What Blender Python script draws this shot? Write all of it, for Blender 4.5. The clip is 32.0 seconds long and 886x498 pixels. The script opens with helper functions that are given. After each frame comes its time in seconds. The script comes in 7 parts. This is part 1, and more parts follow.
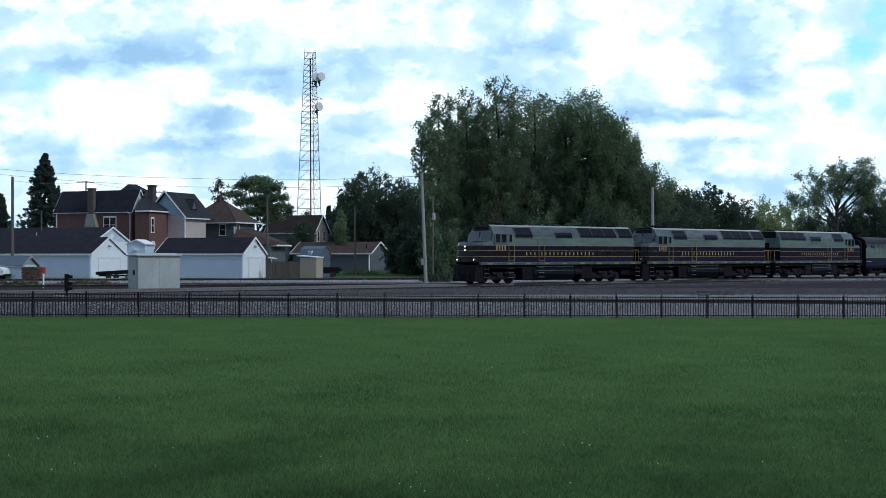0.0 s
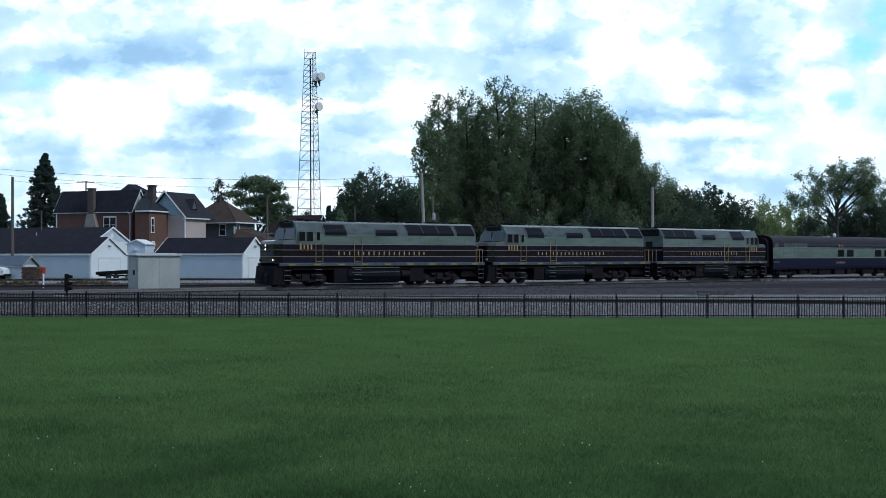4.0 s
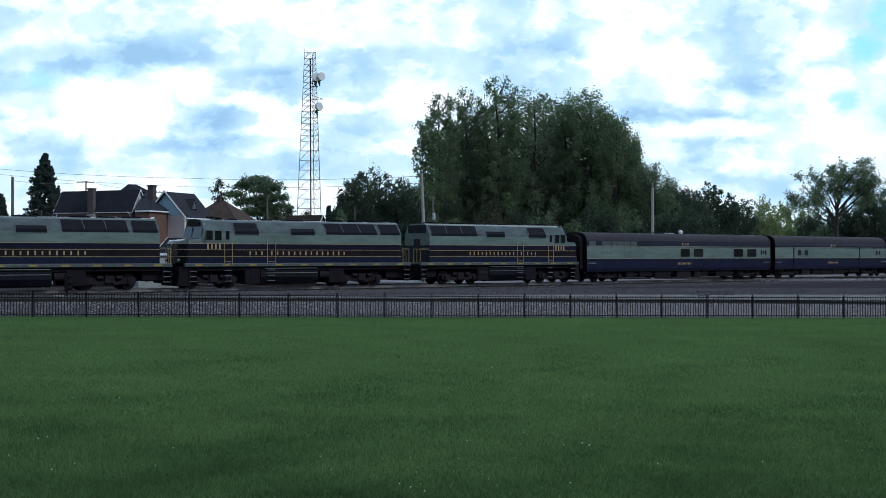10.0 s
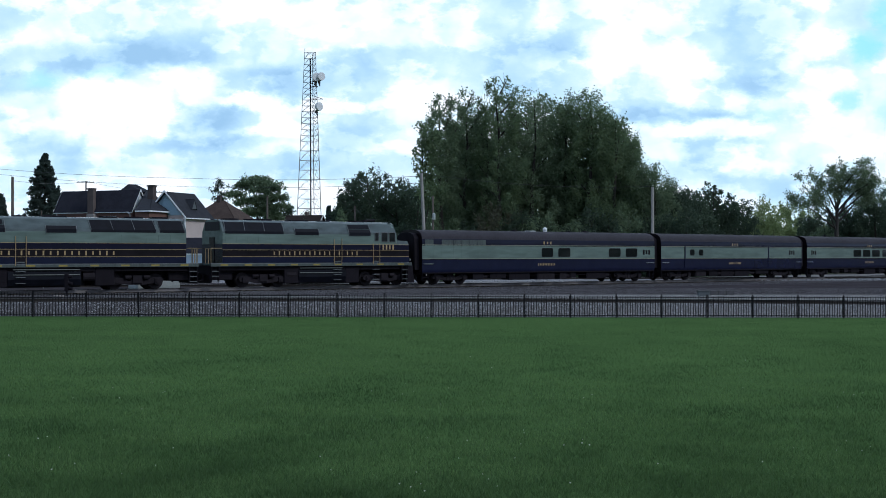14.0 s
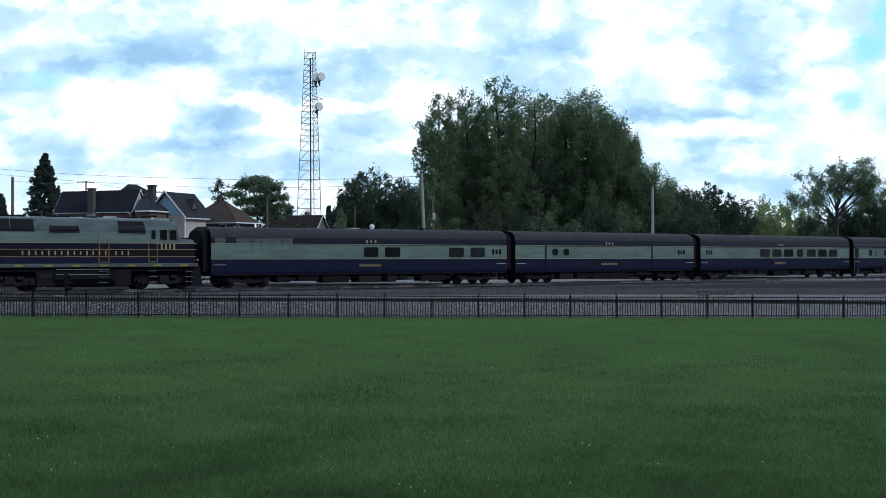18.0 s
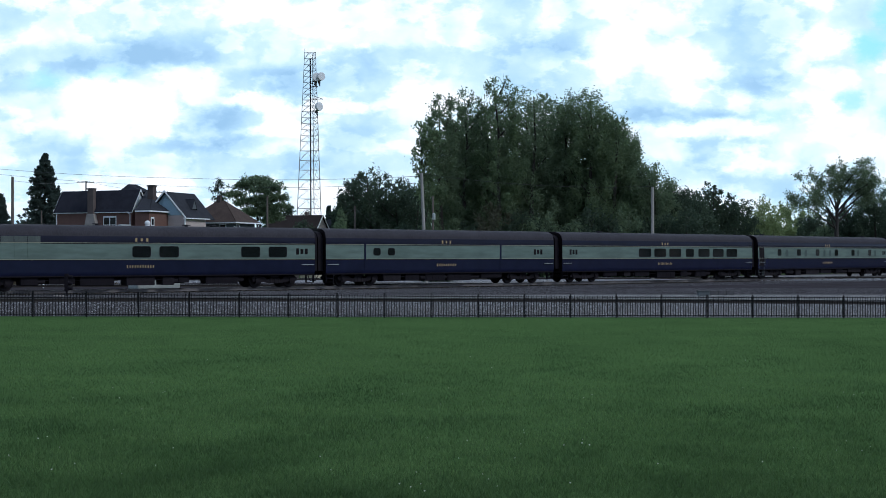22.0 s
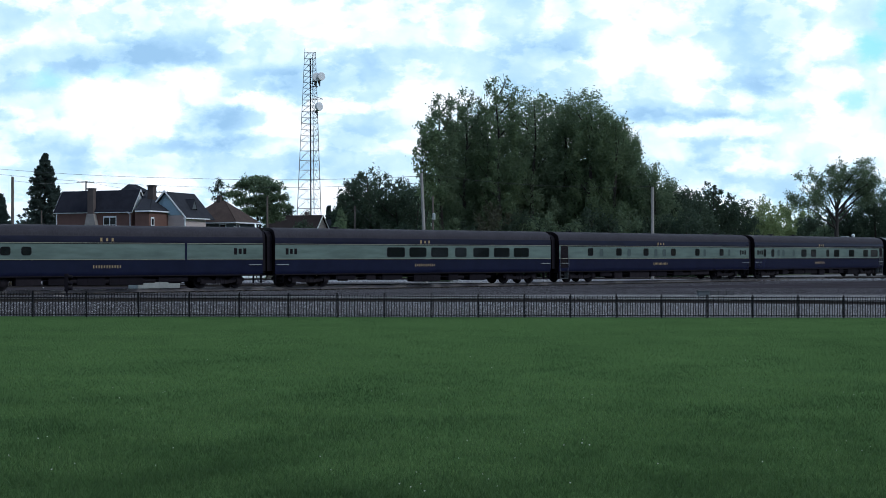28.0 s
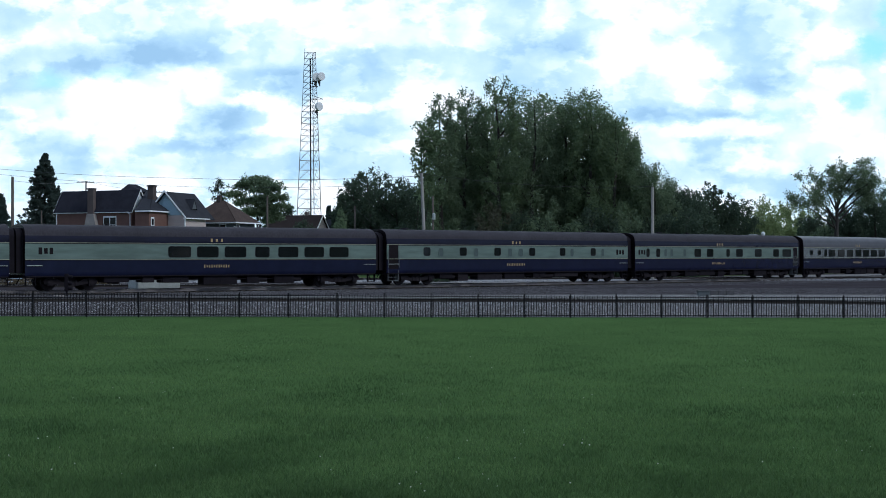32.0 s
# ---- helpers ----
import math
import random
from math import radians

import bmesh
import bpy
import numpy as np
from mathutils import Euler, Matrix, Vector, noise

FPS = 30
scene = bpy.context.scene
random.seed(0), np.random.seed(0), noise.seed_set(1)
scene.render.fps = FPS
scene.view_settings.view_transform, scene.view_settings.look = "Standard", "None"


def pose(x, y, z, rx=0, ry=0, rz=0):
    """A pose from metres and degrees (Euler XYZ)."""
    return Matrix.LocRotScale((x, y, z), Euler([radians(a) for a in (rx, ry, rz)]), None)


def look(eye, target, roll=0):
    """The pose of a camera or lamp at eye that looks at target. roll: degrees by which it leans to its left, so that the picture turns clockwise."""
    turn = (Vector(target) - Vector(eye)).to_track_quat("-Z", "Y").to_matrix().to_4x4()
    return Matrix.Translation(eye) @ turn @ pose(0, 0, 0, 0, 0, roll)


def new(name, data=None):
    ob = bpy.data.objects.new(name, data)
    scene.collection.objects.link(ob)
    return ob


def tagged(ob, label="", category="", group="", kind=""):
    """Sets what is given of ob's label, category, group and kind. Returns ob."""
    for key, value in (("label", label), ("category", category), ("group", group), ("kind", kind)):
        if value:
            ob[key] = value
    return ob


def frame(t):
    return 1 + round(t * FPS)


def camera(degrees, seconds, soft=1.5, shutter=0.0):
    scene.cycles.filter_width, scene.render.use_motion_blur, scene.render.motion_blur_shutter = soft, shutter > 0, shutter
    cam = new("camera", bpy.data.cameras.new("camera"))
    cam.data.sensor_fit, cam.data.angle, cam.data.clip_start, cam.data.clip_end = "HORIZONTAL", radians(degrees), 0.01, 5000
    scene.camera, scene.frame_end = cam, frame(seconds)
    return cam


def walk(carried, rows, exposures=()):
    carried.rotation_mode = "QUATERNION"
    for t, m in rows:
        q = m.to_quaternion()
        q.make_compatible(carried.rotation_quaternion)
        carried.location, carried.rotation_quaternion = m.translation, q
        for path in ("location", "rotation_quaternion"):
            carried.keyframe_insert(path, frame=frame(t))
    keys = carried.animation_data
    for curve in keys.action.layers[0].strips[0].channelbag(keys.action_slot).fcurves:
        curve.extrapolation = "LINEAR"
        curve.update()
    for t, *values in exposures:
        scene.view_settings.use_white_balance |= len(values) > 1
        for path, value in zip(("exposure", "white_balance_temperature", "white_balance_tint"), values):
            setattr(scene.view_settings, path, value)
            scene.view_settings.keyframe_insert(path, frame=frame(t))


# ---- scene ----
# ---- camera: a tripod beside the lawn ----
cam = camera(37.92, 32.0, soft=0.9)
EYE = (0.0, 0.0, 2.17)
VIEW = look(EYE, (0.0, 100.0, 2.68))
walk(cam, [(0.0, VIEW), (32.0, VIEW)], exposures=[(0.0, 0.0, 5700, 6), (32.0, 0.0, 5700, 6)])

# ---- world, sun, exposure ----
SUN_EL, SUN_AZ = 40.0, 120.0      # degrees above the horizon, degrees clockwise from straight ahead
world = bpy.data.worlds.new("world")
scene.world = world
world.use_nodes = True
wn, wl = world.node_tree.nodes, world.node_tree.links
wn.clear()
w_out = wn.new("ShaderNodeOutputWorld")
w_bg = wn.new("ShaderNodeBackground")
w_sky = wn.new("ShaderNodeTexSky")
w_sky.sky_type = "NISHITA"
w_sky.sun_disc = False
w_sky.sun_elevation = radians(SUN_EL)
w_sky.sun_rotation = radians(SUN_AZ)
w_dim = wn.new("ShaderNodeVectorMath")
w_dim.operation = "SCALE"
w_dim.inputs["Scale"].default_value = 1.0
wl.new(w_sky.outputs["Color"], w_dim.inputs[0])
w_tc = wn.new("ShaderNodeTexCoord")
w_map = wn.new("ShaderNodeMapping")
w_map.inputs["Scale"].default_value = (1.0, 1.0, 2.6)
w_noise = wn.new("ShaderNodeTexNoise")
w_noise.inputs["Scale"].default_value = 2.6
w_noise.inputs["Detail"].default_value = 6.0
w_noise.inputs["Roughness"].default_value = 0.55
w_ramp = wn.new("ShaderNodeValToRGB")
w_ramp.color_ramp.elements[0].position, w_ramp.color_ramp.elements[1].position = 0.36, 0.56
w_mix = wn.new("ShaderNodeMix")
w_mix.data_type = "RGBA"
w_mix.inputs["B"].default_value = (8.0, 9.3, 11.6, 1.0)
wl.new(w_tc.outputs["Generated"], w_map.inputs["Vector"])
wl.new(w_map.outputs["Vector"], w_noise.inputs["Vector"])
wl.new(w_noise.outputs["Fac"], w_ramp.inputs["Fac"])
wl.new(w_ramp.outputs["Color"], w_mix.inputs["Factor"])
wl.new(w_dim.outputs["Vector"], w_mix.inputs["A"])
wl.new(w_mix.outputs["Result"], w_bg.inputs["Color"])
w_bg.inputs["Strength"].default_value = 0.06
wl.new(w_bg.outputs["Background"], w_out.inputs["Surface"])

sun_data = bpy.data.lights.new("sun", "SUN")
sun_data.energy = 1.3
sun_data.angle = radians(14.0)
sun_data.color = (1.0, 0.97, 0.92)
sun = new("sun", sun_data)
sd = Vector((math.sin(radians(SUN_AZ)) * math.cos(radians(SUN_EL)), math.cos(radians(SUN_AZ)) * math.cos(radians(SUN_EL)), math.sin(radians(SUN_EL))))
sun.matrix_world = Matrix.Translation((0, 0, 60)) @ sd.to_track_quat("Z", "Y").to_matrix().to_4x4()


# ---- materials ----
def mat_new(name):
    m = bpy.data.materials.new(name)
    m.use_nodes = True
    return m, m.node_tree.nodes, m.node_tree.links, m.node_tree.nodes["Principled BSDF"]


def surface(name, base, rough=0.6, metal=0.0, vary=0.25, scale=3.0, fine=40.0, bump=0.15, tint=None, per_object=0.0, stretch=(1, 1, 1), spec=0.5):
    """A painted or mineral surface: colour that varies at two scales, with fine relief."""
    m, n, l, b = mat_new(name)
    tc = n.new("ShaderNodeTexCoord")
    mp = n.new("ShaderNodeMapping")
    mp.inputs["Scale"].default_value = stretch
    l.new(tc.outputs["Object"], mp.inputs["Vector"])
    big, small = n.new("ShaderNodeTexNoise"), n.new("ShaderNodeTexNoise")
    big.inputs["Scale"].default_value, small.inputs["Scale"].default_value = scale, fine
    big.inputs["Detail"].default_value = small.inputs["Detail"].default_value = 5.0
    l.new(mp.outputs["Vector"], big.inputs["Vector"])
    l.new(mp.outputs["Vector"], small.inputs["Vector"])
    add = n.new("ShaderNodeMath")
    add.operation = "ADD"
    l.new(big.outputs["Fac"], add.inputs[0])
    l.new(small.outputs["Fac"], add.inputs[1])
    rng = n.new("ShaderNodeMapRange")
    rng.inputs["From Min"].default_value, rng.inputs["From Max"].default_value = 0.6, 1.4
    l.new(add.outputs[0], rng.inputs["Value"])
    mix = n.new("ShaderNodeMix")
    mix.data_type = "RGBA"
    other = tint if tint else [c * (1 + vary) for c in base]
    mix.inputs["A"].default_value = (*[c * (1 - vary) for c in base], 1)
    mix.inputs["B"].default_value = (*other, 1)
    l.new(rng.outputs["Result"], mix.inputs["Factor"])
    col = mix.outputs["Result"]
    if per_object:
        oi = n.new("ShaderNodeObjectInfo")
        r2 = n.new("ShaderNodeMapRange")
        r2.inputs["To Min"].default_value, r2.inputs["To Max"].default_value = 1 - per_object, 1 + per_object
        l.new(oi.outputs["Random"], r2.inputs["Value"])
        sc = n.new("ShaderNodeVectorMath")
        sc.operation = "SCALE"
        l.new(col, sc.inputs[0])
        l.new(r2.outputs["Result"], sc.inputs["Scale"])
        col = sc.outputs["Vector"]
    l.new(col, b.inputs["Base Color"])
    b.inputs["Roughness"].default_value, b.inputs["Metallic"].default_value = rough, metal
    b.inputs["Specular IOR Level"].default_value = spec
    if bump:
        bp = n.new("ShaderNodeBump")
        bp.inputs["Strength"].default_value, bp.inputs["Distance"].default_value = bump, 0.02
        l.new(small.outputs["Fac"], bp.inputs["Height"])
        l.new(bp.outputs["Normal"], b.inputs["Normal"])
    return m


def glow(name, color, strength):
    m, n, l, b = mat_new(name)
    b.inputs["Base Color"].default_value = (*color, 1)
    b.inputs["Emission Color"].default_value = (*color, 1)
    b.inputs["Emission Strength"].default_value = strength
    return m


def foliage(name, base, light):
    """Leaves: each leaf its own shade, a little light passing through."""
    m, n, l, b = mat_new(name)
    geo = n.new("ShaderNodeNewGeometry")
    mix = n.new("ShaderNodeMix")
    mix.data_type = "RGBA"
    mix.inputs["A"].default_value, mix.inputs["B"].default_value = (*base, 1), (*light, 1)
    tc, nz = n.new("ShaderNodeTexCoord"), n.new("ShaderNodeTexNoise")
    nz.inputs["Scale"].default_value = 0.35
    l.new(tc.outputs["Object"], nz.inputs["Vector"])
    mul = n.new("ShaderNodeMath")
    mul.operation = "MULTIPLY"
    l.new(geo.outputs["Random Per Island"], mul.inputs[0])
    rg = n.new("ShaderNodeMapRange")
    rg.inputs["From Min"].default_value, rg.inputs["From Max"].default_value = 0.3, 0.7
    rg.inputs["To Max"].default_value = 1.6
    l.new(nz.outputs["Fac"], rg.inputs["Value"])
    l.new(rg.outputs["Result"], mul.inputs[1])
    l.new(mul.outputs[0], mix.inputs["Factor"])
    l.new(mix.outputs["Result"], b.inputs["Base Color"])
    b.inputs["Roughness"].default_value = 0.65
    b.inputs["Specular IOR Level"].default_value = 0.25
    tr = n.new("ShaderNodeBsdfTranslucent")
    l.new(mix.outputs["Result"], tr.inputs["Color"])
    ms = n.new("ShaderNodeMixShader")
    ms.inputs["Fac"].default_value = 0.58
    l.new(b.outputs["BSDF"], ms.inputs[1])
    l.new(tr.outputs["BSDF"], ms.inputs[2])
    l.new(ms.outputs["Shader"], n["Material Output"].inputs["Surface"])
    return m


M = {
    # patchy tone of the green puts reflections on the glossy sides into colour
    "green_paint": surface("grey_green_train_paint", (0.129, 0.174, 0.154), 0.18, 0, 0.32, 0.6, 1.8, 0.16, stretch=(0.4, 1, 2), spec=0.4),
    "blue_paint": surface("dark_blue_train_paint", (0.010, 0.012, 0.033), 0.17, 0, 0.2, 0.8, 1.8, 0.12, spec=0.3),
    # same blue as the lower band; its darker reflection is put into the colour
    "blue_paint_darkened": surface("blue_train_paint_darkened", (0.0075, 0.0070, 0.020), 0.24, 0, 0.35, 0.7, 1.8, 0.14, stretch=(0.5, 1, 1.6), spec=0.22),
    "nose_paint": surface("glossy_dark_nose_paint", (0.011, 0.011, 0.018), 0.13, 0, 0.35, 0.9, 1.6, 0.25, spec=0.75),
    "pale_gold": surface("pale_gold_striping", (0.30, 0.30, 0.22), 0.5, 0, 0.15, 2, 30, 0.0),
    # bluish base colour stands in for the sky reflected in the windshield
    "windshield": surface("windshield_sky_in_base", (0.030, 0.042, 0.055), 0.06, 0, 0.3, 1.5, 10, 0.0, spec=0.9),
    "frame_green": surface("grey_green_sill_paint", (0.060, 0.074, 0.070), 0.45, 0, 0.5, 1.5, 20, 0.05, stretch=(2, 1, 0.3)),
    "letterboard": surface("glossy_wavy_dark_letterboard", (0.0085, 0.009, 0.022), 0.12, 0, 0.3, 0.8, 0.9, 0.6, spec=0.2, stretch=(1, 1, 2.5)),
    "stainless": surface("brushed_stainless_steel", (0.34, 0.36, 0.37), 0.22, 0.75, 0.45, 1.3, 2.2, 0.35, stretch=(1, 1, 0.6)),
    "stainless_roof": surface("dull_stainless_roof", (0.085, 0.085, 0.095), 0.5, 0.3, 0.3, 0.8, 12, 0.06),
    "black_paint": surface("black_train_paint", (0.0098, 0.0068, 0.0088), 0.25, 0, 0.4, 0.8, 2, 0.10, spec=0.2),
    "gold": surface("gold_lettering", (0.36, 0.25, 0.12), 0.5, 0, 0.15, 4, 30, 0.0),
    "yellow": surface("yellow_reflector", (0.26, 0.20, 0.04), 0.5, 0, 0.2, 4, 30, 0.0),
    "sill": surface("pale_sill_paint", (0.12, 0.13, 0.135), 0.5, 0, 0.45, 1.5, 20, 0.05, stretch=(2, 1, 0.3)),
    "roof_grey": surface("grey_roof_paint", (0.041, 0.038, 0.046), 0.75, 0, 0.4, 0.7, 12, 0.06, stretch=(1, 1, 0.4), spec=0.15),
    "loco_roof": surface("weathered_loco_roof", (0.070, 0.090, 0.090), 0.18, 0, 0.5, 0.9, 1.6, 0.45, stretch=(0.7, 1, 1.5), spec=0.5),
    "under": surface("underframe_black", (0.0100, 0.0080, 0.0118), 0.8, 0, 0.4, 2.5, 30, 0.2, spec=0.15),
    "truck": surface("dusty_truck_iron", (0.0165, 0.0132, 0.0170), 0.85, 0, 0.45, 3, 30, 0.2, spec=0.2),
    "wheel": surface("wheel_steel", (0.024, 0.019, 0.022), 0.6, 0.2, 0.3, 4, 30, 0.1, spec=0.2),
    "grille": surface("dark_intake_mesh", (0.0055, 0.006, 0.010), 0.35, 0, 0.4, 1.2, 3, 0.2, spec=0.12),
    "glass": surface("dark_window_glass", (0.008, 0.010, 0.011), 0.06, 0, 0.3, 1, 10, 0.0, spec=0.4),
    "blind": surface("window_with_drawn_blind", (0.072, 0.096, 0.094), 0.2, 0, 0.15, 2, 20, 0.0),
    "steel": surface("galvanised_steel", (0.34, 0.36, 0.36), 0.55, 0.3, 0.2, 1.5, 20, 0.06),
    "cabinet": surface("weathered_aluminium_cabinet", (0.42, 0.45, 0.44), 0.45, 0.3, 0.2, 1.2, 18, 0.06, stretch=(1, 1, 0.3)),
    "fence": surface("black_powder_coat", (0.010, 0.010, 0.012), 0.7, 0, 0.2, 3, 30, 0.05, spec=0.12),
    # rusty rails in two tones: darkened for the shaded side, paled for shine
    "rail": surface("rusty_rail_shade_painted", (0.022, 0.017, 0.015), 0.85, 0.0, 0.3, 1.0, 20, 0.1),
    "rail_mid": surface("brown_rail_shine_painted", (0.17, 0.155, 0.155), 0.75, 0.0, 0.3, 1.0, 20, 0.1),
    "railhead": surface("worn_rail_head", (0.35, 0.34, 0.33), 0.35, 0.8, 0.2, 1.0, 20, 0.0),
    "tie": surface("creosoted_tie", (0.045, 0.035, 0.028), 0.85, 0, 0.35, 2, 25, 0.4, per_object=0.3),
    "lamp": glow("headlight_lens", (1.0, 0.97, 0.88), 3.5),
    "lens": surface("unlit_lens", (0.6, 0.6, 0.58), 0.1, 0, 0.1, 4, 20, 0.0),
    "white": surface("white_painted_siding", (0.80, 0.84, 0.88), 0.55, 0, 0.06, 0.8, 25, 0.05),
    # shed siding; on the white garages this blue stands in for the shaded side
    "blue_and_shaded_siding": surface("pale_blue_and_shaded_white_siding", (0.58, 0.66, 0.77), 0.6, 0, 0.07, 0.8, 25, 0.05),
    "trim": surface("white_trim", (0.84, 0.85, 0.86), 0.5, 0, 0.06, 2, 25, 0.03),
    "shingle": surface("dark_shingles", (0.023, 0.0235, 0.032), 0.95, 0, 0.35, 1.2, 9, 0.5, spec=0.1),
    "shingle_brown": surface("brown_shingles", (0.076, 0.056, 0.049), 0.95, 0, 0.3, 1.2, 9, 0.5, spec=0.1),
    "shingle_umber": surface("dark_umber_shingles", (0.036, 0.028, 0.026), 0.95, 0, 0.3, 1.2, 9, 0.5, spec=0.1),
    "shingle_grey": surface("grey_shingles", (0.036, 0.038, 0.046), 0.95, 0, 0.3, 1.2, 9, 0.5, spec=0.1),
    "greysiding": surface("dark_grey_siding", (0.10, 0.115, 0.125), 0.7, 0, 0.12, 0.8, 25, 0.05),
    "pink": surface("faded_pink_stucco", (0.50, 0.42, 0.40), 0.8, 0, 0.12, 0.7, 25, 0.1),
    "blueroof": surface("blue_grey_shingles", (0.095, 0.125, 0.165), 0.8, 0, 0.15, 1.0, 12, 0.2),
    "palegable": surface("pale_blue_gable_board", (0.30, 0.42, 0.50), 0.6, 0, 0.12, 0.7, 25, 0.05),
    "tan": surface("tan_metal_shed_wall", (0.43, 0.38, 0.29), 0.55, 0, 0.12, 0.7, 25, 0.05),
    "stone": surface("pale_chimney_parging", (0.30, 0.27, 0.25), 0.9, 0, 0.25, 1.2, 20, 0.3),
    "log": surface("split_firewood", (0.105, 0.072, 0.052), 0.9, 0, 0.4, 6, 30, 0.4, per_object=0.4),
    "wood": surface("weathered_board", (0.085, 0.071, 0.062), 0.85, 0, 0.3, 2, 30, 0.3, stretch=(4, 4, 0.5), per_object=0.25),
    "pole": surface("old_wooden_pole", (0.12, 0.10, 0.085), 0.85, 0, 0.3, 2, 30, 0.3, stretch=(6, 6, 0.4)),
    "pole_pale": surface("bleached_wooden_pole", (0.30, 0.285, 0.265), 0.8, 0, 0.2, 1.5, 30, 0.2, stretch=(6, 6, 0.4)),
    "bark": surface("tree_bark", (0.040, 0.034, 0.030), 0.9, 0, 0.35, 2, 18, 0.6, stretch=(3, 3, 0.6)),
    "cable": surface("cable_black", (0.03, 0.03, 0.032), 0.6, 0, 0.1, 2, 20, 0.0),
    "red": surface("red_marker_paint", (0.50, 0.05, 0.03), 0.5, 0, 0.2, 2, 20, 0.05),
    "tyre": surface("rubber", (0.02, 0.02, 0.02), 0.8, 0, 0.2, 4, 30, 0.1),
    "tower": surface("tower_steel", (0.115, 0.108, 0.11), 0.6, 0.2, 0.15, 1, 10, 0.0),
    "dish": surface("white_dish", (0.72, 0.73, 0.74), 0.5, 0, 0.05, 1, 10, 0.0),
    "leaf_dark": foliage("dark_leaves", (0.150, 0.205, 0.125), (0.205, 0.270, 0.155)),
    "leaf_mid": foliage("green_leaves", (0.134, 0.190, 0.106), (0.194, 0.260, 0.134)),
    # darker leaves; under and behind the tall stand they stand in for shade
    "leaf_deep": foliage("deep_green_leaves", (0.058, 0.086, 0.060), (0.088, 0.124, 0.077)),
    # sunlight on the far trees is put into this paler leaf colour
    "leaf_light": foliage("yellow_green_leaves_sun_in_colour", (0.18, 0.24, 0.105), (0.32, 0.385, 0.18)),
    "needle": foliage("spruce_needles", (0.072, 0.100, 0.086), (0.108, 0.142, 0.120)),
    "leaf_russet": foliage("russet_tinged_leaves", (0.085, 0.092, 0.062), (0.125, 0.122, 0.078)),
    "weed": foliage("dry_weeds", (0.10, 0.08, 0.05), (0.20, 0.16, 0.10)),
    "wallbrick": surface("red_brown_brick_wall", (0.148, 0.080, 0.064), 0.9, 0, 0.2, 1.5, 25, 0.3),
    "brick": surface("sooty_chimney_brick", (0.082, 0.064, 0.060), 0.9, 0, 0.2, 1.5, 25, 0.3, per_object=0.35),
    "blade": foliage("grass_blades", (0.058, 0.110, 0.038), (0.160, 0.258, 0.092)),
    "clover": surface("white_clover_flower", (0.7, 0.7, 0.62), 0.8, 0, 0.1, 4, 20, 0.0),
    "stone_bright": surface("fresh_pale_ballast", (0.30, 0.30, 0.32), 0.9, 0, 0.3, 5, 40, 0.2),
    "stone_mid": surface("grey_gravel", (0.105, 0.102, 0.108), 0.9, 0, 0.4, 5, 40, 0.2),
    "stone_oily_shaded": surface("oily_shaded_ballast", (0.040, 0.037, 0.038), 0.85, 0, 0.4, 5, 40, 0.3),
    "stone_white": surface("pale_ballast_stone", (0.38, 0.38, 0.40), 0.9, 0, 0.35, 5, 40, 0.3),
    "stone_grey": surface("grey_ballast_stone", (0.085, 0.082, 0.088), 0.9, 0, 0.4, 5, 40, 0.3),
}


# ---- mesh helpers ----
def link(name, bm, mat, parent=None, label="", at=None, smooth=False):
    me = bpy.data.meshes.new(name)
    bm.to_mesh(me)
    bm.free()
    if smooth:
        for p in me.polygons:
            p.use_smooth = True
    for mm in (mat if isinstance(mat, (list, tuple)) else [mat]):
        me.materials.append(mm)
    ob = new(name, me)
    if parent is not None:
        ob.parent = parent
    if at is not None:
        ob.matrix_basis = at
    if label:
        ob["label"] = label
    return ob


def part(name, bm, mat, parent, label="", at=None, smooth=False):
    return link(name, bm, mat, parent, label, at, smooth)


def box(bm, x0, x1, y0, y1, z0, z1):
    v = [bm.verts.new(c) for c in ((x0, y0, z0), (x1, y0, z0), (x1, y1, z0), (x0, y1, z0), (x0, y0, z1), (x1, y0, z1), (x1, y1, z1), (x0, y1, z1))]
    for f in ((0, 3, 2, 1), (4, 5, 6, 7), (0, 1, 5, 4), (1, 2, 6, 5), (2, 3, 7, 6), (3, 0, 4, 7)):
        bm.faces.new([v[i] for i in f])
    return v


def bevelled(bm, w=0.02, seg=1):
    bmesh.ops.bevel(bm, geom=list(bm.edges), offset=w, segments=seg, profile=0.5, affect="EDGES")
    return bm


def cyl(bm, a, b, r0, r1=None, n=8, caps=True):
    a, b = Vector(a), Vector(b)
    r1 = r0 if r1 is None else r1
    q = (b - a).to_track_quat("Z", "Y")
    rings = []
    for c, r in ((a, r0), (b, r1)):
        rings.append([bm.verts.new(c + q @ Vector((r * math.cos(2 * math.pi * i / n), r * math.sin(2 * math.pi * i / n), 0))) for i in range(n)])
    for i in range(n):
        bm.faces.new((rings[0][i], rings[0][(i + 1) % n], rings[1][(i + 1) % n], rings[1][i]))
    if caps:
        bm.faces.new(rings[0][::-1])
        bm.faces.new(rings[1])


def plate(bm, pts, thick):
    """A flat polygon given thickness along its normal (towards the viewer of its counter-clockwise side)."""
    p = [Vector(c) for c in pts]
    nrm = (p[1] - p[0]).cross(p[2] - p[0]).normalized() * thick
    lo, hi = [bm.verts.new(c) for c in p], [bm.verts.new(c + nrm) for c in p]
    bm.faces.new(lo[::-1])
    bm.faces.new(hi)
    k = len(p)
    for i in range(k):
        bm.faces.new((lo[i], lo[(i + 1) % k], hi[(i + 1) % k], hi[i]))


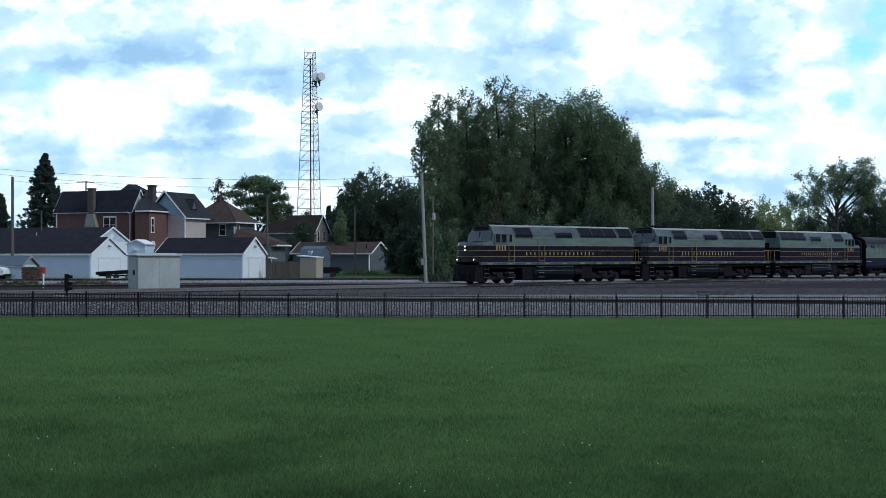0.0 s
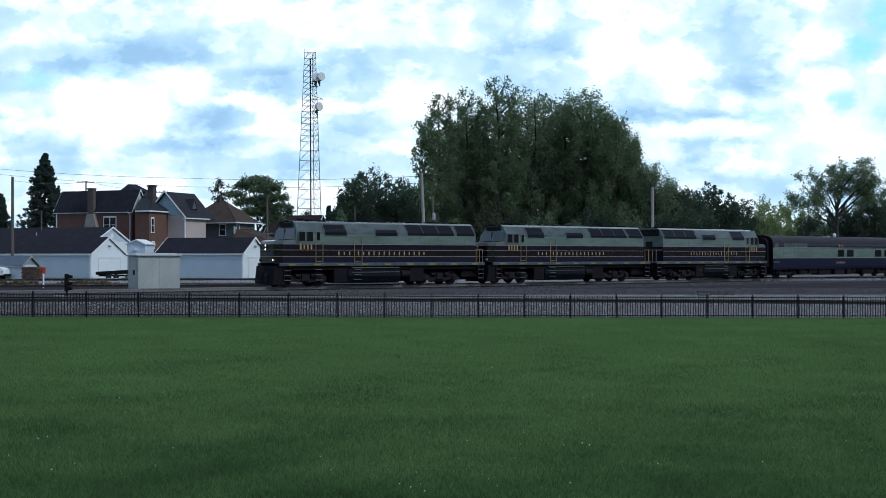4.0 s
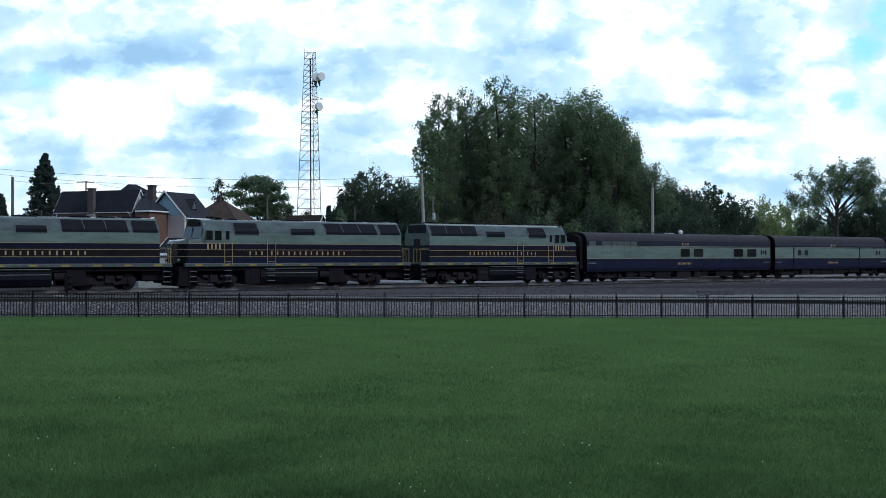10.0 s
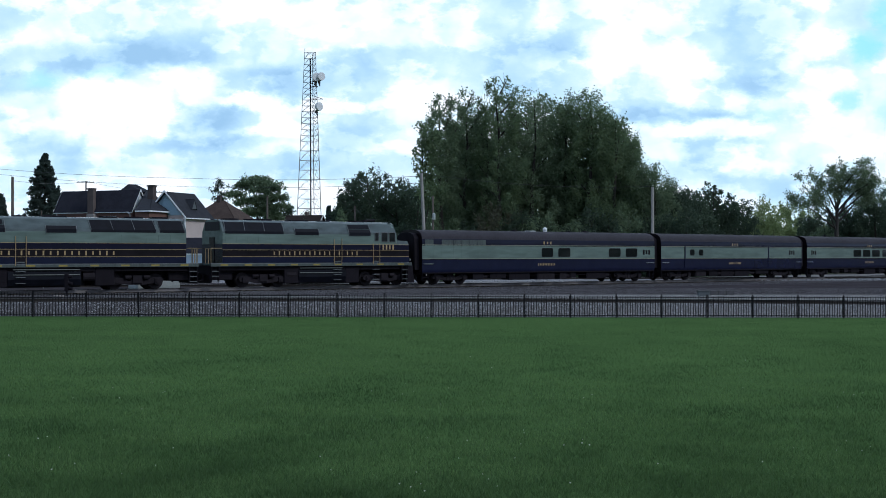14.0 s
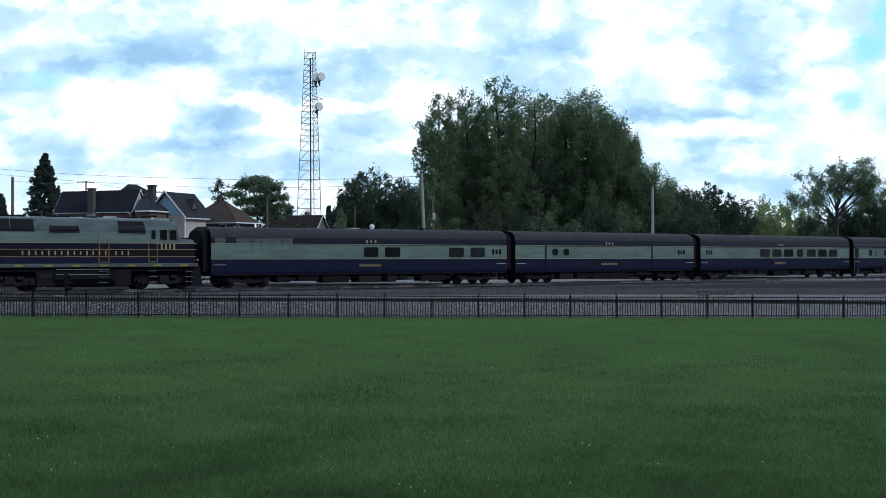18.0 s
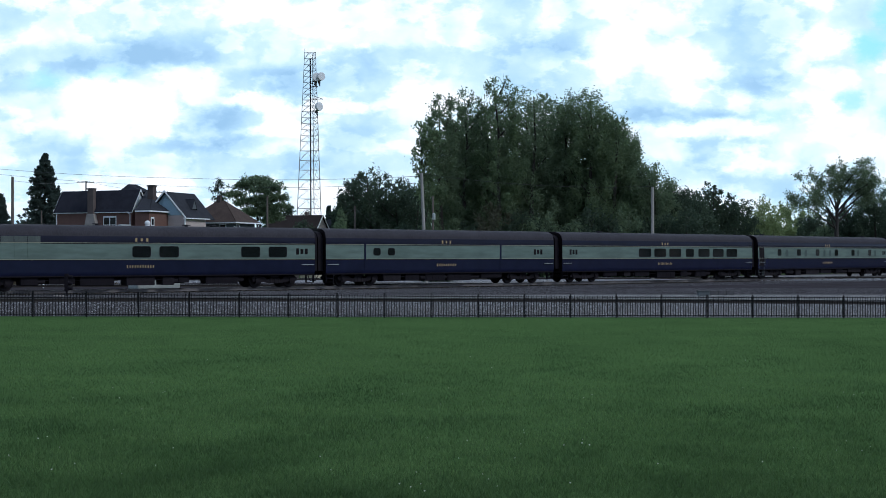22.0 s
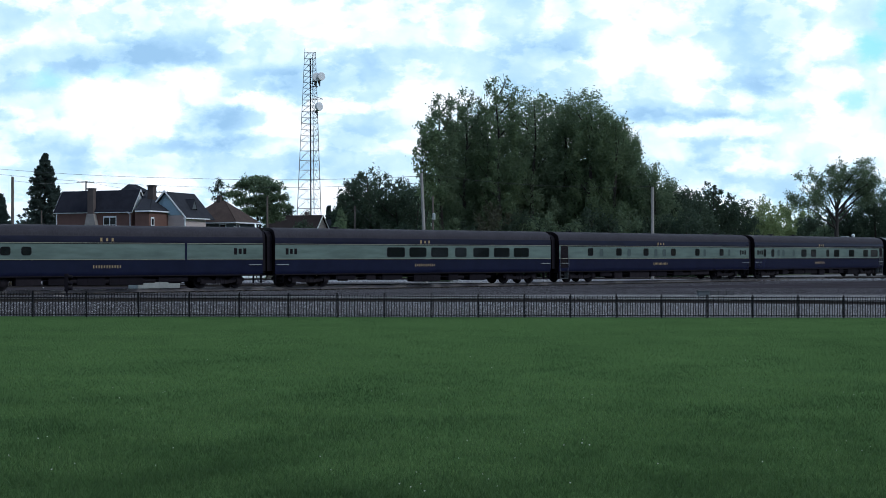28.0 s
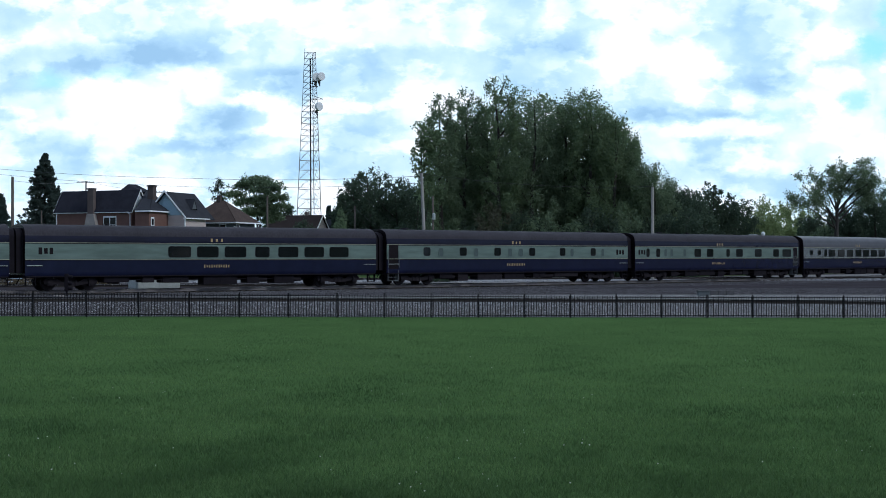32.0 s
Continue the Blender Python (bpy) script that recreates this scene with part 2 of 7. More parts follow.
def sweep(bm, prof, x0, x1, closed=False):
    """A strip of the section prof [(y, z), ...] drawn out from x0 to x1."""
    a, b = [bm.verts.new((x0, y, z)) for y, z in prof], [bm.verts.new((x1, y, z)) for y, z in prof]
    k = len(prof)
    for i in range(k if closed else k - 1):
        j = (i + 1) % k
        bm.faces.new((a[i], a[j], b[j], b[i]))
    if closed:
        bm.faces.new(a[::-1])
        bm.faces.new(b)


def thing(name, label, category, at, group="", kind=""):
    e = new(name)
    e.empty_display_size = 0.5
    e.matrix_basis = at
    return tagged(e, label, category, group, kind)


def fresh():
    return bmesh.new()


# ---- lie of the land ----
def fence_y(x):
    x = max(-40.0, min(30.0, x))
    return 66.35 + 0.185 * x - 0.00399 * x * x


def lawn_z(x):
    x = max(-40.0, min(40.0, x))
    return -1.035 - 0.0105 * x + 0.0002 * x * x


def near_z(x):
    x = max(-40.0, min(40.0, x))
    return -0.17 - 0.0095 * x


HEAD0, BEND = radians(39.107), 0.002094
BASE = Vector((10.91, 106.94))


def track(s, lat=0.0):
    """Point of the main track s metres along it and lat metres to its far side, and the heading there."""
    h = HEAD0 + BEND * s
    x = BASE.x + (math.sin(h) - math.sin(HEAD0)) / BEND - lat * math.sin(h)
    y = BASE.y - (math.cos(h) - math.cos(HEAD0)) / BEND + lat * math.cos(h)
    return x, y, h


NEAR_OFF = 4.6


def ground_z(x, y):
    f, lz, nz = fence_y(x), lawn_z(x), near_z(x) - 0.20
    d = y - f
    if d < 0.4:
        return lz
    if d < 3.2:
        k = (d - 0.4) / 2.8
        return lz + (nz - lz) * (k * k * (3 - 2 * k))
    if d < 6.2:
        return nz
    k = min(1.0, (d - 6.2) / 9.0)
    return nz + (-0.24 - nz) * (k * k * (3 - 2 * k))


# ---- the train ----
AXLES = []          # (wheelset, radius) to be turned
BODY_Y = 1.52


def wheelset(parent, x, r, z=None):
    bm = fresh()
    cyl(bm, (0, -0.9, 0), (0, 0.9, 0), 0.085, n=8)
    for s in (-1, 1):
        cyl(bm, (0, s * 0.69, 0), (0, s * 0.82, 0), r, n=20)
        cyl(bm, (0, s * 0.66, 0), (0, s * 0.69, 0), r + 0.028, n=20)
        cyl(bm, (0, s * 0.82, 0), (0, s * 0.86, 0), r * 0.42, n=10)
        for k in range(4):
            a = math.pi / 2 * k
            cyl(bm, (0.6 * r * math.cos(a), s * 0.82, 0.6 * r * math.sin(a)), (0.6 * r * math.cos(a), s * 0.835, 0.6 * r * math.sin(a)), 0.05, n=6)
    w = part("wheelset", bm, M["wheel"], parent, at=Matrix.Translation((x, 0, r)))
    AXLES.append((w, x, r))
    return w


def truck(parent, x, base, r, heavy=False, name="truck"):
    """A two-axle truck: two side frames with springs and boxes, bolster and two turning wheelsets."""
    bm = fresh()
    h = base / 2
    for s in (-1, 1):
        y0, y1 = (s * 1.02, s * 1.18) if s > 0 else (s * 1.18, s * 1.02)
        sweep_pts = [(-h - 0.42, 0.62), (-h - 0.2, 0.80), (-h + 0.45, 0.74), (-0.55, 0.55), (0.55, 0.55), (h - 0.45, 0.74), (h + 0.2, 0.80), (h + 0.42, 0.62),
                     (h + 0.36, 0.42), (h - 0.25, 0.40), (0.5, 0.30), (-0.5, 0.30), (-h + 0.25, 0.40), (-h - 0.36, 0.42)]
        lo, hi = [bm.verts.new((a, y0, b)) for a, b in sweep_pts], [bm.verts.new((a, y1, b)) for a, b in sweep_pts]
        bm.faces.new(lo)
        bm.faces.new(hi[::-1])
        for i in range(len(lo)):
            j = (i + 1) % len(lo)
            bm.faces.new((lo[j], lo[i], hi[i], hi[j]))
        for c in (-h, h):
            box(bm, c - 0.17, c + 0.17, min(s * 1.0, s * 1.27), max(s * 1.0, s * 1.27), r - 0.17, r + 0.19)
            cyl(bm, (c, s * 1.27, r), (c, s * 1.31, r), 0.11, n=10)
        for c in (-0.32, 0.0, 0.32):
            cyl(bm, (c, s * 1.12, 0.30), (c, s * 1.12, 0.66), 0.10, n=8)
        if heavy:
            box(bm, -0.3, 0.3, min(s * 1.18, s * 1.3), max(s * 1.18, s * 1.3), 0.42, 0.9)
            cyl(bm, (-h + 0.55, s * 1.26, 0.78), (-h + 0.95, s * 1.26, 0.78), 0.12, n=8)
            cyl(bm, (h - 0.95, s * 1.26, 0.78), (h - 0.55, s * 1.26, 0.78), 0.12, n=8)
        else:
            cyl(bm, (-h - 0.2, s * 1.24, 0.86), (h + 0.2, s * 1.24, 0.86), 0.035, n=6)
    box(bm, -0.3, 0.3, -1.15, 1.15, 0.48, 0.86)
    for c in (-h - 0.3, h + 0.3):
        box(bm, c - 0.07, c + 0.07, -1.1, 1.1, 0.5, 0.66)
    t = part(name, bm, M["truck"], parent, at=Matrix.Translation((x, 0, 0)))
    for c in (-h, h):
        wheelset(t, c, r)
    return t


def bars(parent, name, mat, x0, x1, z0, z1, n, y, label, at, fill=0.4, gap_at=0):
    """A row of plain bars that stands for lettering on a side, each a part of its own."""
    step = (x1 - x0) / (n + (0.7 if gap_at else 0.0))
    s = -1 if y < 0 else 1
    ya, yb = sorted((y, y + s * 0.006))
    for i in range(n):
        bm = fresh()
        w = step * fill
        a = x0 + (i + (0.7 if gap_at and i >= gap_at else 0.0)) * step + (step - w) / 2
        h = (z1 - z0) * (0.0, 0.10, 0.04)[i % 3]
        box(bm, a, a + w, ya, yb, z0 + h, z1 - h)
        part(name, bm, mat, parent, label if i == 0 else "", at)


def roof_profile(y0, z0, z1, n=9):
    """Rounded roof section from side to side."""
    pts = []
    for i in range(n * 2 + 1):
        a = math.pi * i / (n * 2)
        pts.append((-y0 * math.copysign(abs(math.cos(a)) ** 0.72, math.cos(a)), z0 + (z1 - z0) * math.sin(a) ** 0.8))
    return pts


def rounded_rect(x0, x1, z0, z1, r):
    """Corner points of an upright rectangle with rounded corners, counter-clockwise."""
    pts = []
    for cx, cz, a0 in ((x1 - r, z0 + r, -90), (x1 - r, z1 - r, 0), (x0 + r, z1 - r, 90), (x0 + r, z0 + r, 180)):
        for k in range(3):
            q = radians(a0 + 45 * k)
            pts.append((cx + r * math.cos(q), cz + r * math.sin(q)))
    return pts


def carbody_window(parent, x0, x1, z0, z1, mat, y=-BODY_Y, name="window", rim=None):
    """A train window: a raised rim with rounded corners and the pane set into it."""
    s = -1 if y < 0 else 1
    t = 0.035
    x0, x1 = x0 + 0.05, x1 - 0.05
    r = min(0.10, (x1 - x0) * 0.3)
    inner, outer = rounded_rect(x0, x1, z0, z1, r), rounded_rect(x0 - t, x1 + t, z0 - t, z1 + t, r + t)
    bm = fresh()
    lo = [bm.verts.new((p, y - s * 0.01, q)) for p, q in outer]
    ho = [bm.verts.new((p, y + s * 0.022, q)) for p, q in outer]
    hi = [bm.verts.new((p, y + s * 0.022, q)) for p, q in inner]
    li = [bm.verts.new((p, y - s * 0.01, q)) for p, q in inner]
    n = len(outer)
    for i in range(n):
        j = (i + 1) % n
        for p, q in ((lo, ho), (ho, hi), (hi, li)):
            bm.faces.new((p[i], p[j], q[j], q[i]))
    w = part(name, bm, rim or M["under"], parent)
    bm = fresh()
    back, face = [bm.verts.new((p, y - s * 0.01, q)) for p, q in inner], [bm.verts.new((p, y + s * 0.008, q)) for p, q in inner]
    bm.faces.new(face if s < 0 else face[::-1])
    bm.faces.new(back[::-1] if s < 0 else back)
    for i in range(n):
        j = (i + 1) % n
        bm.faces.new((back[i], back[j], face[j], face[i]))
    part("pane", bm, mat, w)
    return w


def coach(at, length, wins, label, seams=(), plain=(), logos=(), csx=None, plate_x=None, door=None, vents=(), domes=(), silver=None, bright=False, win_z=(2.09, 2.74)):
    """A streamlined passenger car; x runs back along the train from its front end, 0 to length."""
    mid = length / 2
    O = Matrix.Translation((-mid, 0, 0))
    e = thing("passenger_car", label, "passenger car", at, "cars of the train")
    a, b = 0.42, length - 0.42

    def P(name, bm, mat, lab="", smooth=False):
        return part(name, bm, mat, e, lab, O, smooth)

    for s in (-1, 1):
        y = s * BODY_Y
        bm = fresh()
        sweep(bm, [(y * 0.965, 0.90), (y * 0.99, 1.0), (y, 1.12), (y, 1.92)], a, b)
        P("lower_side", bm, M["blue_paint"], "dark blue lower side")
        bm = fresh()
        sweep(bm, [(y, 1.92), (y, 2.955)], a, b)
        P("window_band", bm, M["stainless" if bright else "green_paint"], "shiny stainless window band" if bright else "grey-green window band")
        bm = fresh()
        sweep(bm, [(y, 2.955), (y * 0.999, 3.12), (y * 0.992, 3.28), (y * 0.97, 3.40)], a, b)
        P("letterboard", bm, M["stainless_roof" if bright else "letterboard"], "dull stainless letterboard" if bright else "dark letterboard", True)
        for z in (1.92, 2.955):
            bm = fresh()
            box(bm, a, b, min(y, y + s * 0.012), max(y, y + s * 0.012), z - 0.004, z + 0.026)
            P("gold_stripe", bm, M["pale_gold"], "thin pale gold stripe")
            bm = fresh()
            box(bm, a, b, min(y, y + s * 0.010), max(y, y + s * 0.010), z - 0.05, z - 0.012)
            P("dark_stripe", bm, M["black_paint"], "thin dark stripe under the gold one")
        bm = fresh()
        box(bm, a + 0.1, b - 0.1, min(y, y * 0.8), max(y, y * 0.8), 0.84, 0.91)
        P("side_sill", bm, M["under"])
    bm = fresh()
    sweep(bm, roof_profile(BODY_Y * 0.97, 3.40, 4.11), a, b)
    P("roof", bm, M["stainless_roof" if bright else "roof_grey"], "grey rounded roof", True)
    for x in (a, b):
        bm = fresh()
        sec = [(-BODY_Y * 0.965, 0.9), (-BODY_Y, 1.12), *roof_profile(BODY_Y * 0.97, 3.40, 4.11), (BODY_Y, 1.12), (BODY_Y * 0.965, 0.9)]
        bm.faces.new([bm.verts.new((x, p, q)) for p, q in (sec if x == a else sec[::-1])])
        P("end_wall", bm, M["black_paint"], "black end wall")
        d = -1 if x == a else 1
        bm = fresh()
        sweep(bm, [(p * 0.74, 0.95 + (q - 0.95) * 0.93) for p, q in sec[1:-1]], min(x, x + d * 0.40), max(x, x + d * 0.40), True)
        P("diaphragm", bm, M["under"], "black rubber diaphragm between the cars")
        for zz in (1.55,):
            bm = fresh()
            gx = a + 0.12 if x == a else b - 1.02
            cyl(bm, (gx, -BODY_Y - 0.07, zz), (gx + 0.9, -BODY_Y - 0.07, zz), 0.022, n=6)
            cyl(bm, (gx, -BODY_Y, zz), (gx, -BODY_Y - 0.07, zz), 0.022, n=6)
            cyl(bm, (gx + 0.9, -BODY_Y, zz), (gx + 0.9, -BODY_Y - 0.07, zz), 0.022, n=6)
            P("grab_iron", bm, M["steel"])
        bm = fresh()
        for zz in (0.3, 0.55):
            sx = a + 0.05 if x == a else b - 0.65
            box(bm, sx, sx + 0.6, -1.5, -1.28, zz, zz + 0.035)
        box(bm, sx, sx + 0.03, -1.5, -1.28, 0.3, 0.92)
        box(bm, sx + 0.57, sx + 0.6, -1.5, -1.28, 0.3, 0.92)
        P("end_step", bm, M["under"])
    for x, d in ((a, -1), (b, 1)):
        bm = fresh()
        box(bm, x, x + d * 0.42, -0.09, 0.09, 0.78, 0.98) if d > 0 else box(bm, x - 0.42, x, -0.09, 0.09, 0.78, 0.98)
        cyl(bm, (x, -0.5, 0.8), (x + d * 0.2, -0.45, 0.42), 0.03, n=6)
        cyl(bm, (x + d * 0.2, -0.45, 0.42), (x + d * 0.42, -0.4, 0.4), 0.03, n=6)
        P("coupler", bm, M["under"])
    for w in wins:
        ww = carbody_window(e, w[0], w[1], w[2] if len(w) > 2 else win_z[0], w[3] if len(w) > 2 else win_z[1], M["glass"])
        ww.matrix_basis = O
        far = carbody_window(e, w[0], w[1], w[2] if len(w) > 2 else win_z[0], w[3] if len(w) > 2 else win_z[1], M["glass"], BODY_Y)
        far.matrix_basis = O
    for w in plain:
        ww = carbody_window(e, w[0], w[1], 2.10, 2.72, M["blind"], rim=M["green_paint"])
        ww.matrix_basis = O
    # raised dark strip stands in for the shaded groove at each seam
    for x in seams:
        bm = fresh()
        box(bm, x - 0.07, x + 0.07, -BODY_Y - 0.035, -BODY_Y + 0.01, 1.12, 3.0)
        P("seam_strip", bm, M["blue_paint"], "dark upright strip for the groove of a side seam")
    if silver:
        for i in range(len(silver) - 1):
            bm = fresh()
            box(bm, silver[i] + 0.02, silver[i + 1] - 0.02, -BODY_Y - 0.014, -BODY_Y + 0.01, 1.98, 2.93)
            P("side_panel", bm, M["green_paint"])
            if i != 1:
                bm = fresh()
                box(bm, silver[i] + 0.02, silver[i + 1] - 0.02, -BODY_Y - 0.014, -BODY_Y + 0.02, 2.99, 3.36)
                P("louvre_panel", bm, M["frame_green"], "grey louvre panel")
    for lx in logos:
        bars(e, "emblem", M["black_paint"], lx, lx + 1.02, 2.24, 2.67, 3, -BODY_Y, "bold black character on the window band", O, 0.66)
    if csx is not None:
        bars(e, "letterboard_character", M["gold"], csx, csx + 1.1, 3.06, 3.29, 3, -BODY_Y * 1.004, "small gold character", O, 0.36)
    if plate_x is not None:
        bars(e, "name_character", M["gold"], plate_x, plate_x + 1.9, 1.37, 1.57, 11, -BODY_Y, "small gold character", O, 0.42)
    if door is not None:
        # solid black box stands in for the shade inside the open doorway
        bm = fresh()
        box(bm, door[0], door[1], -BODY_Y - 0.008, -BODY_Y + 0.3, 1.2, 3.02)
        P("vestibule_dark", bm, M["black_paint"], "black box for the dark inside of the open vestibule doorway")
        bm = fresh()
        for i in range(4):
            box(bm, door[0], door[1], -BODY_Y + 0.02 + 0.1 * i, -BODY_Y + 0.3 + 0.1 * i, 0.32 + 0.26 * i, 0.36 + 0.26 * i)
        for xx in (door[0] - 0.03, door[1]):
            box(bm, xx, xx + 0.03, -BODY_Y + 0.0, -BODY_Y + 0.4, 0.3, 1.2)
        P("vestibule_steps", bm, M["sill"], "metal vestibule steps")
        if door[0] > mid:
            bm = fresh()
            for q in range(5):
                gx = door[0] + 0.05 + q * (door[1] - door[0] - 0.12) / 4
                box(bm, gx, gx + 0.02, -BODY_Y - 0.03, -BODY_Y - 0.012, 1.22, 2.12)
            for zz in (1.22, 2.10):
                box(bm, door[0] + 0.05, door[1] - 0.05, -BODY_Y - 0.034, -BODY_Y - 0.010, zz, zz + 0.03)
            P("vestibule_gate", bm, M["sill"], "pale barred gate across the vestibule")
        for xx in (door[0] - 0.08, door[1] + 0.04):
            bm = fresh()
            cyl(bm, (xx, -BODY_Y - 0.06, 1.3), (xx, -BODY_Y - 0.06, 2.6), 0.018, n=6)
            P("handrail", bm, M["sill"])
    bm = fresh()
    box(bm, a, b, -1.3, 1.3, 0.80, 0.95)
    P("floor_frame", bm, M["under"])
    bm = fresh()
    box(bm, 5.2, length - 5.2, -0.45, 0.45, 0.58, 0.80)
    P("centre_beam", bm, M["under"])
    rnd = random.Random(int(length * 100) + len(wins))
    x = 5.4
    while x < length - 6.3:
        w = rnd.uniform(0.7, 2.6)
        if x + w > length - 5.4:
            break
        h = rnd.uniform(0.36, 0.60)
        bm = fresh()
        box(bm, x, x + w, -1.38, -0.5 + rnd.random() * 0.3, 0.84 - h, 0.84)
        bevelled(bm, 0.03)
        for k in range(max(1, int(w / 0.6))):
            box(bm, x + 0.12 + k * 0.55, x + 0.2 + k * 0.55, -1.40, -1.37, 0.84 - h * 0.7, 0.84 - h * 0.3)
        P("equipment_box", bm, M["under"] if rnd.random() < 0.6 else M["truck"])
        x += w + rnd.uniform(0.15, 1.25)
    for q in range(5):
        x = 5.6 + q * (length - 11.2) / 4.6 + rnd.uniform(0, 0.8)
        bm = fresh()
        cyl(bm, (x, -1.15, 0.56), (x + rnd.uniform(0.6, 1.3), -1.15, 0.56), rnd.uniform(0.14, 0.2), n=12)
        P("air_reservoir", bm, M["truck"])
    bm = fresh()
    cyl(bm, (6.2, -1.25, 0.62), (length - 6.2, -1.25, 0.62), 0.03, n=6)
    P("brake_pipe", bm, M["truck"])
    if bright:
        for k in range(6):
            bm = fresh()
            gx = 1.1 + 0.16 * k + (0.12 if k > 2 else 0)
            plate(bm, [(gx, -1.40, 3.62), (gx + 0.09, -1.40, 3.62), (gx + 0.09, -1.28, 3.80), (gx, -1.28, 3.80)], 0.03)
            P("roof_louvre", bm, M["under"], "dark roof louvre")
    for v in vents:
        bm = fresh()
        cyl(bm, (v, -0.3, 4.02), (v, -0.3, 4.16), 0.14, 0.12, n=10)
        cyl(bm, (v, -0.3, 4.16), (v, -0.3, 4.21), 0.30, n=10)
        P("roof_vent", bm, M["roof_grey"])
    for v in domes:
        bm = fresh()
        cyl(bm, (v, -0.3, 4.0), (v, -0.3, 4.20), 0.15, n=12)
        bmesh.ops.create_uvsphere(bm, u_segments=12, v_segments=8, radius=0.19, matrix=Matrix.Translation((v, -0.3, 4.27)))
        P("antenna_dome", bm, M["dish"], "white antenna dome on the roof", True)
        bm = fresh()
        box(bm, v - 1.9, v - 1.2, -0.55, 0.1, 4.02, 4.17)
        bevelled(bm, 0.04)
        P("roof_hatch", bm, M["steel"], "pale roof hatch")
    for c in (3.35, length - 3.35):
        truck(e, c - mid, 2.6, 0.46)
    return e


def locomotive(at, cut, number_bars, label, far_side=False):
    """A cab-nosed diesel; x = 0 at the rear bulkhead, the cab towards minus x. cut: metres left out of the radiator bay."""
    O = Matrix.Translation((8.0 - cut / 2, 0, 0))
    e = thing("locomotive", label, "locomotive", at, "locomotives of the train")
    W = 1.55
    c = cut

    def P(name, bm, mat, lab="", smooth=False, par=None):
        return part(name, bm, mat, par or e, lab, O if par is None else None, smooth)

    front = -15.67 + c
    nose = -16.76 + c
    tip = -17.15 + c
    for s in (-1, 1):
        y = s * W
        for nm, z0, z1, mt, lab in (("lower_stripe", 1.67, 2.10, "blue_paint", "dark blue side band"), ("middle_stripe", 2.10, 2.555, "black_paint", "black side band"),
                                    ("upper_stripe", 2.555, 2.96, "blue_paint_darkened", "dark blue side band, its darker reflection put into the colour")):
            bm = fresh()
            sweep(bm, [(y, z0), (y, z1)], nose, 0.0)
            P(nm, bm, M[mt], lab)
        bm = fresh()
        sweep(bm, [(y, 2.96), (y, 3.66)], front, 0.0)
        P("upper_side", bm, M["green_paint"], "grey-green upper side")
        bm = fresh()
        sweep(bm, [(y, 3.66), (y * 0.985, 3.80), (s * 1.10, 4.44), (s * 0.86, 4.56)], front + 0.05, 0.0)
        P("roof_slope", bm, M["loco_roof"], "grey sloping roof side")
        for z in (2.10, 2.555, 2.96):
            bm = fresh()
            box(bm, nose, 0.0, min(y, y + s * 0.012), max(y, y + s * 0.012), z - 0.013, z + 0.013)
            P("gold_stripe", bm, M["gold"], "thin gold stripe")
        bm = fresh()
        box(bm, -17.0 + c, 0.85, min(y * 0.9, y + s * 0.03), max(y * 0.9, y + s * 0.03), 1.45, 1.62)
        P("side_sill", bm, M["frame_green"], "grey-green frame sill")
        bm = fresh()
        box(bm, -17.0 + c, 0.85, min(y * 0.9, y + s * 0.034), max(y * 0.9, y + s * 0.034), 1.622, 1.665)
        P("sill_edge", bm, M["sill"], "pale thin top edge of the sill")
        for k in range(9):
            xx = -16.3 + c + k * (15.9 - c) / 8
            bm = fresh()
            box(bm, xx, xx + 0.55, min(y + s * 0.03, y + s * 0.036), max(y + s * 0.03, y + s * 0.036), 1.49, 1.60)
            P("reflector", bm, M["yellow"], "yellow reflector patch")
        # intake grilles lie on the slope
        rad = [(-6.31 + c, -2.07 - (0.3 if c else 0)), (-1.79, -0.12)] if not c else [(-4.60, -0.18)]
        for x0, x1 in rad:
            bm = fresh()
            sweep(bm, [(s * (W - 0.1), 3.64), (s * (W + 0.014), 3.64), (s * (W * 0.985 + 0.022), 3.81), (s * 1.135, 4.42), (s * 1.0, 4.38)], x0, x1, True)
            rg = P("radiator_grille", bm, M["grille"], "dark radiator intake")
            nb = max(1, round((x1 - x0) / 1.4))
            for k in range(nb + 1):
                xx = x0 + (x1 - x0) * k / nb
                bm = fresh()
                cyl(bm, (xx, s * (W + 0.01), 3.82), (xx - 0.08, s * 1.14, 4.42), 0.018, n=6)
                P("grille_rib", bm, M["sill"], par=rg)
        for x0, x1 in ((-9.12 + c, -7.25 + c), (-13.41 + c, -11.61 + c)):
            fg = x0 < -11 + c
            bm = fresh()
            sweep(bm, [(s * 1.42, 3.57), (s * (W + 0.014), 3.57), (s * (W * 0.985 + 0.024), 3.81), (s * 1.415, 4.02), (s * 1.30, 3.95)], x0, x1, True)
            if fg:
                sweep(bm, [(s * 1.25, 4.06), (s * 1.395, 4.07), (s * 1.195, 4.36), (s * 1.08, 4.30)], x0 + 0.05, x1 - 0.08, True)
            ig = P("intake_grille", bm, M["grille"], "dark intake grille")
            bm = fresh()
            box(bm, x0 - 0.04, x1 + 0.04, min(y, y + s * 0.028), max(y, y + s * 0.028), 3.53, 3.575)
            P("grille_frame", bm, M["green_paint"], par=ig)
            for xx in (x0 - 0.02, x1 + 0.02):
                bm = fresh()
                cyl(bm, (xx, s * (W + 0.01), 3.57), (xx, s * (W + 0.012), 3.81), 0.022, n=6)
                cyl(bm, (xx, s * (W + 0.012), 3.81), (xx, s * (1.20 if fg else 1.42), 4.37 if fg else 4.03), 0.022, n=6)
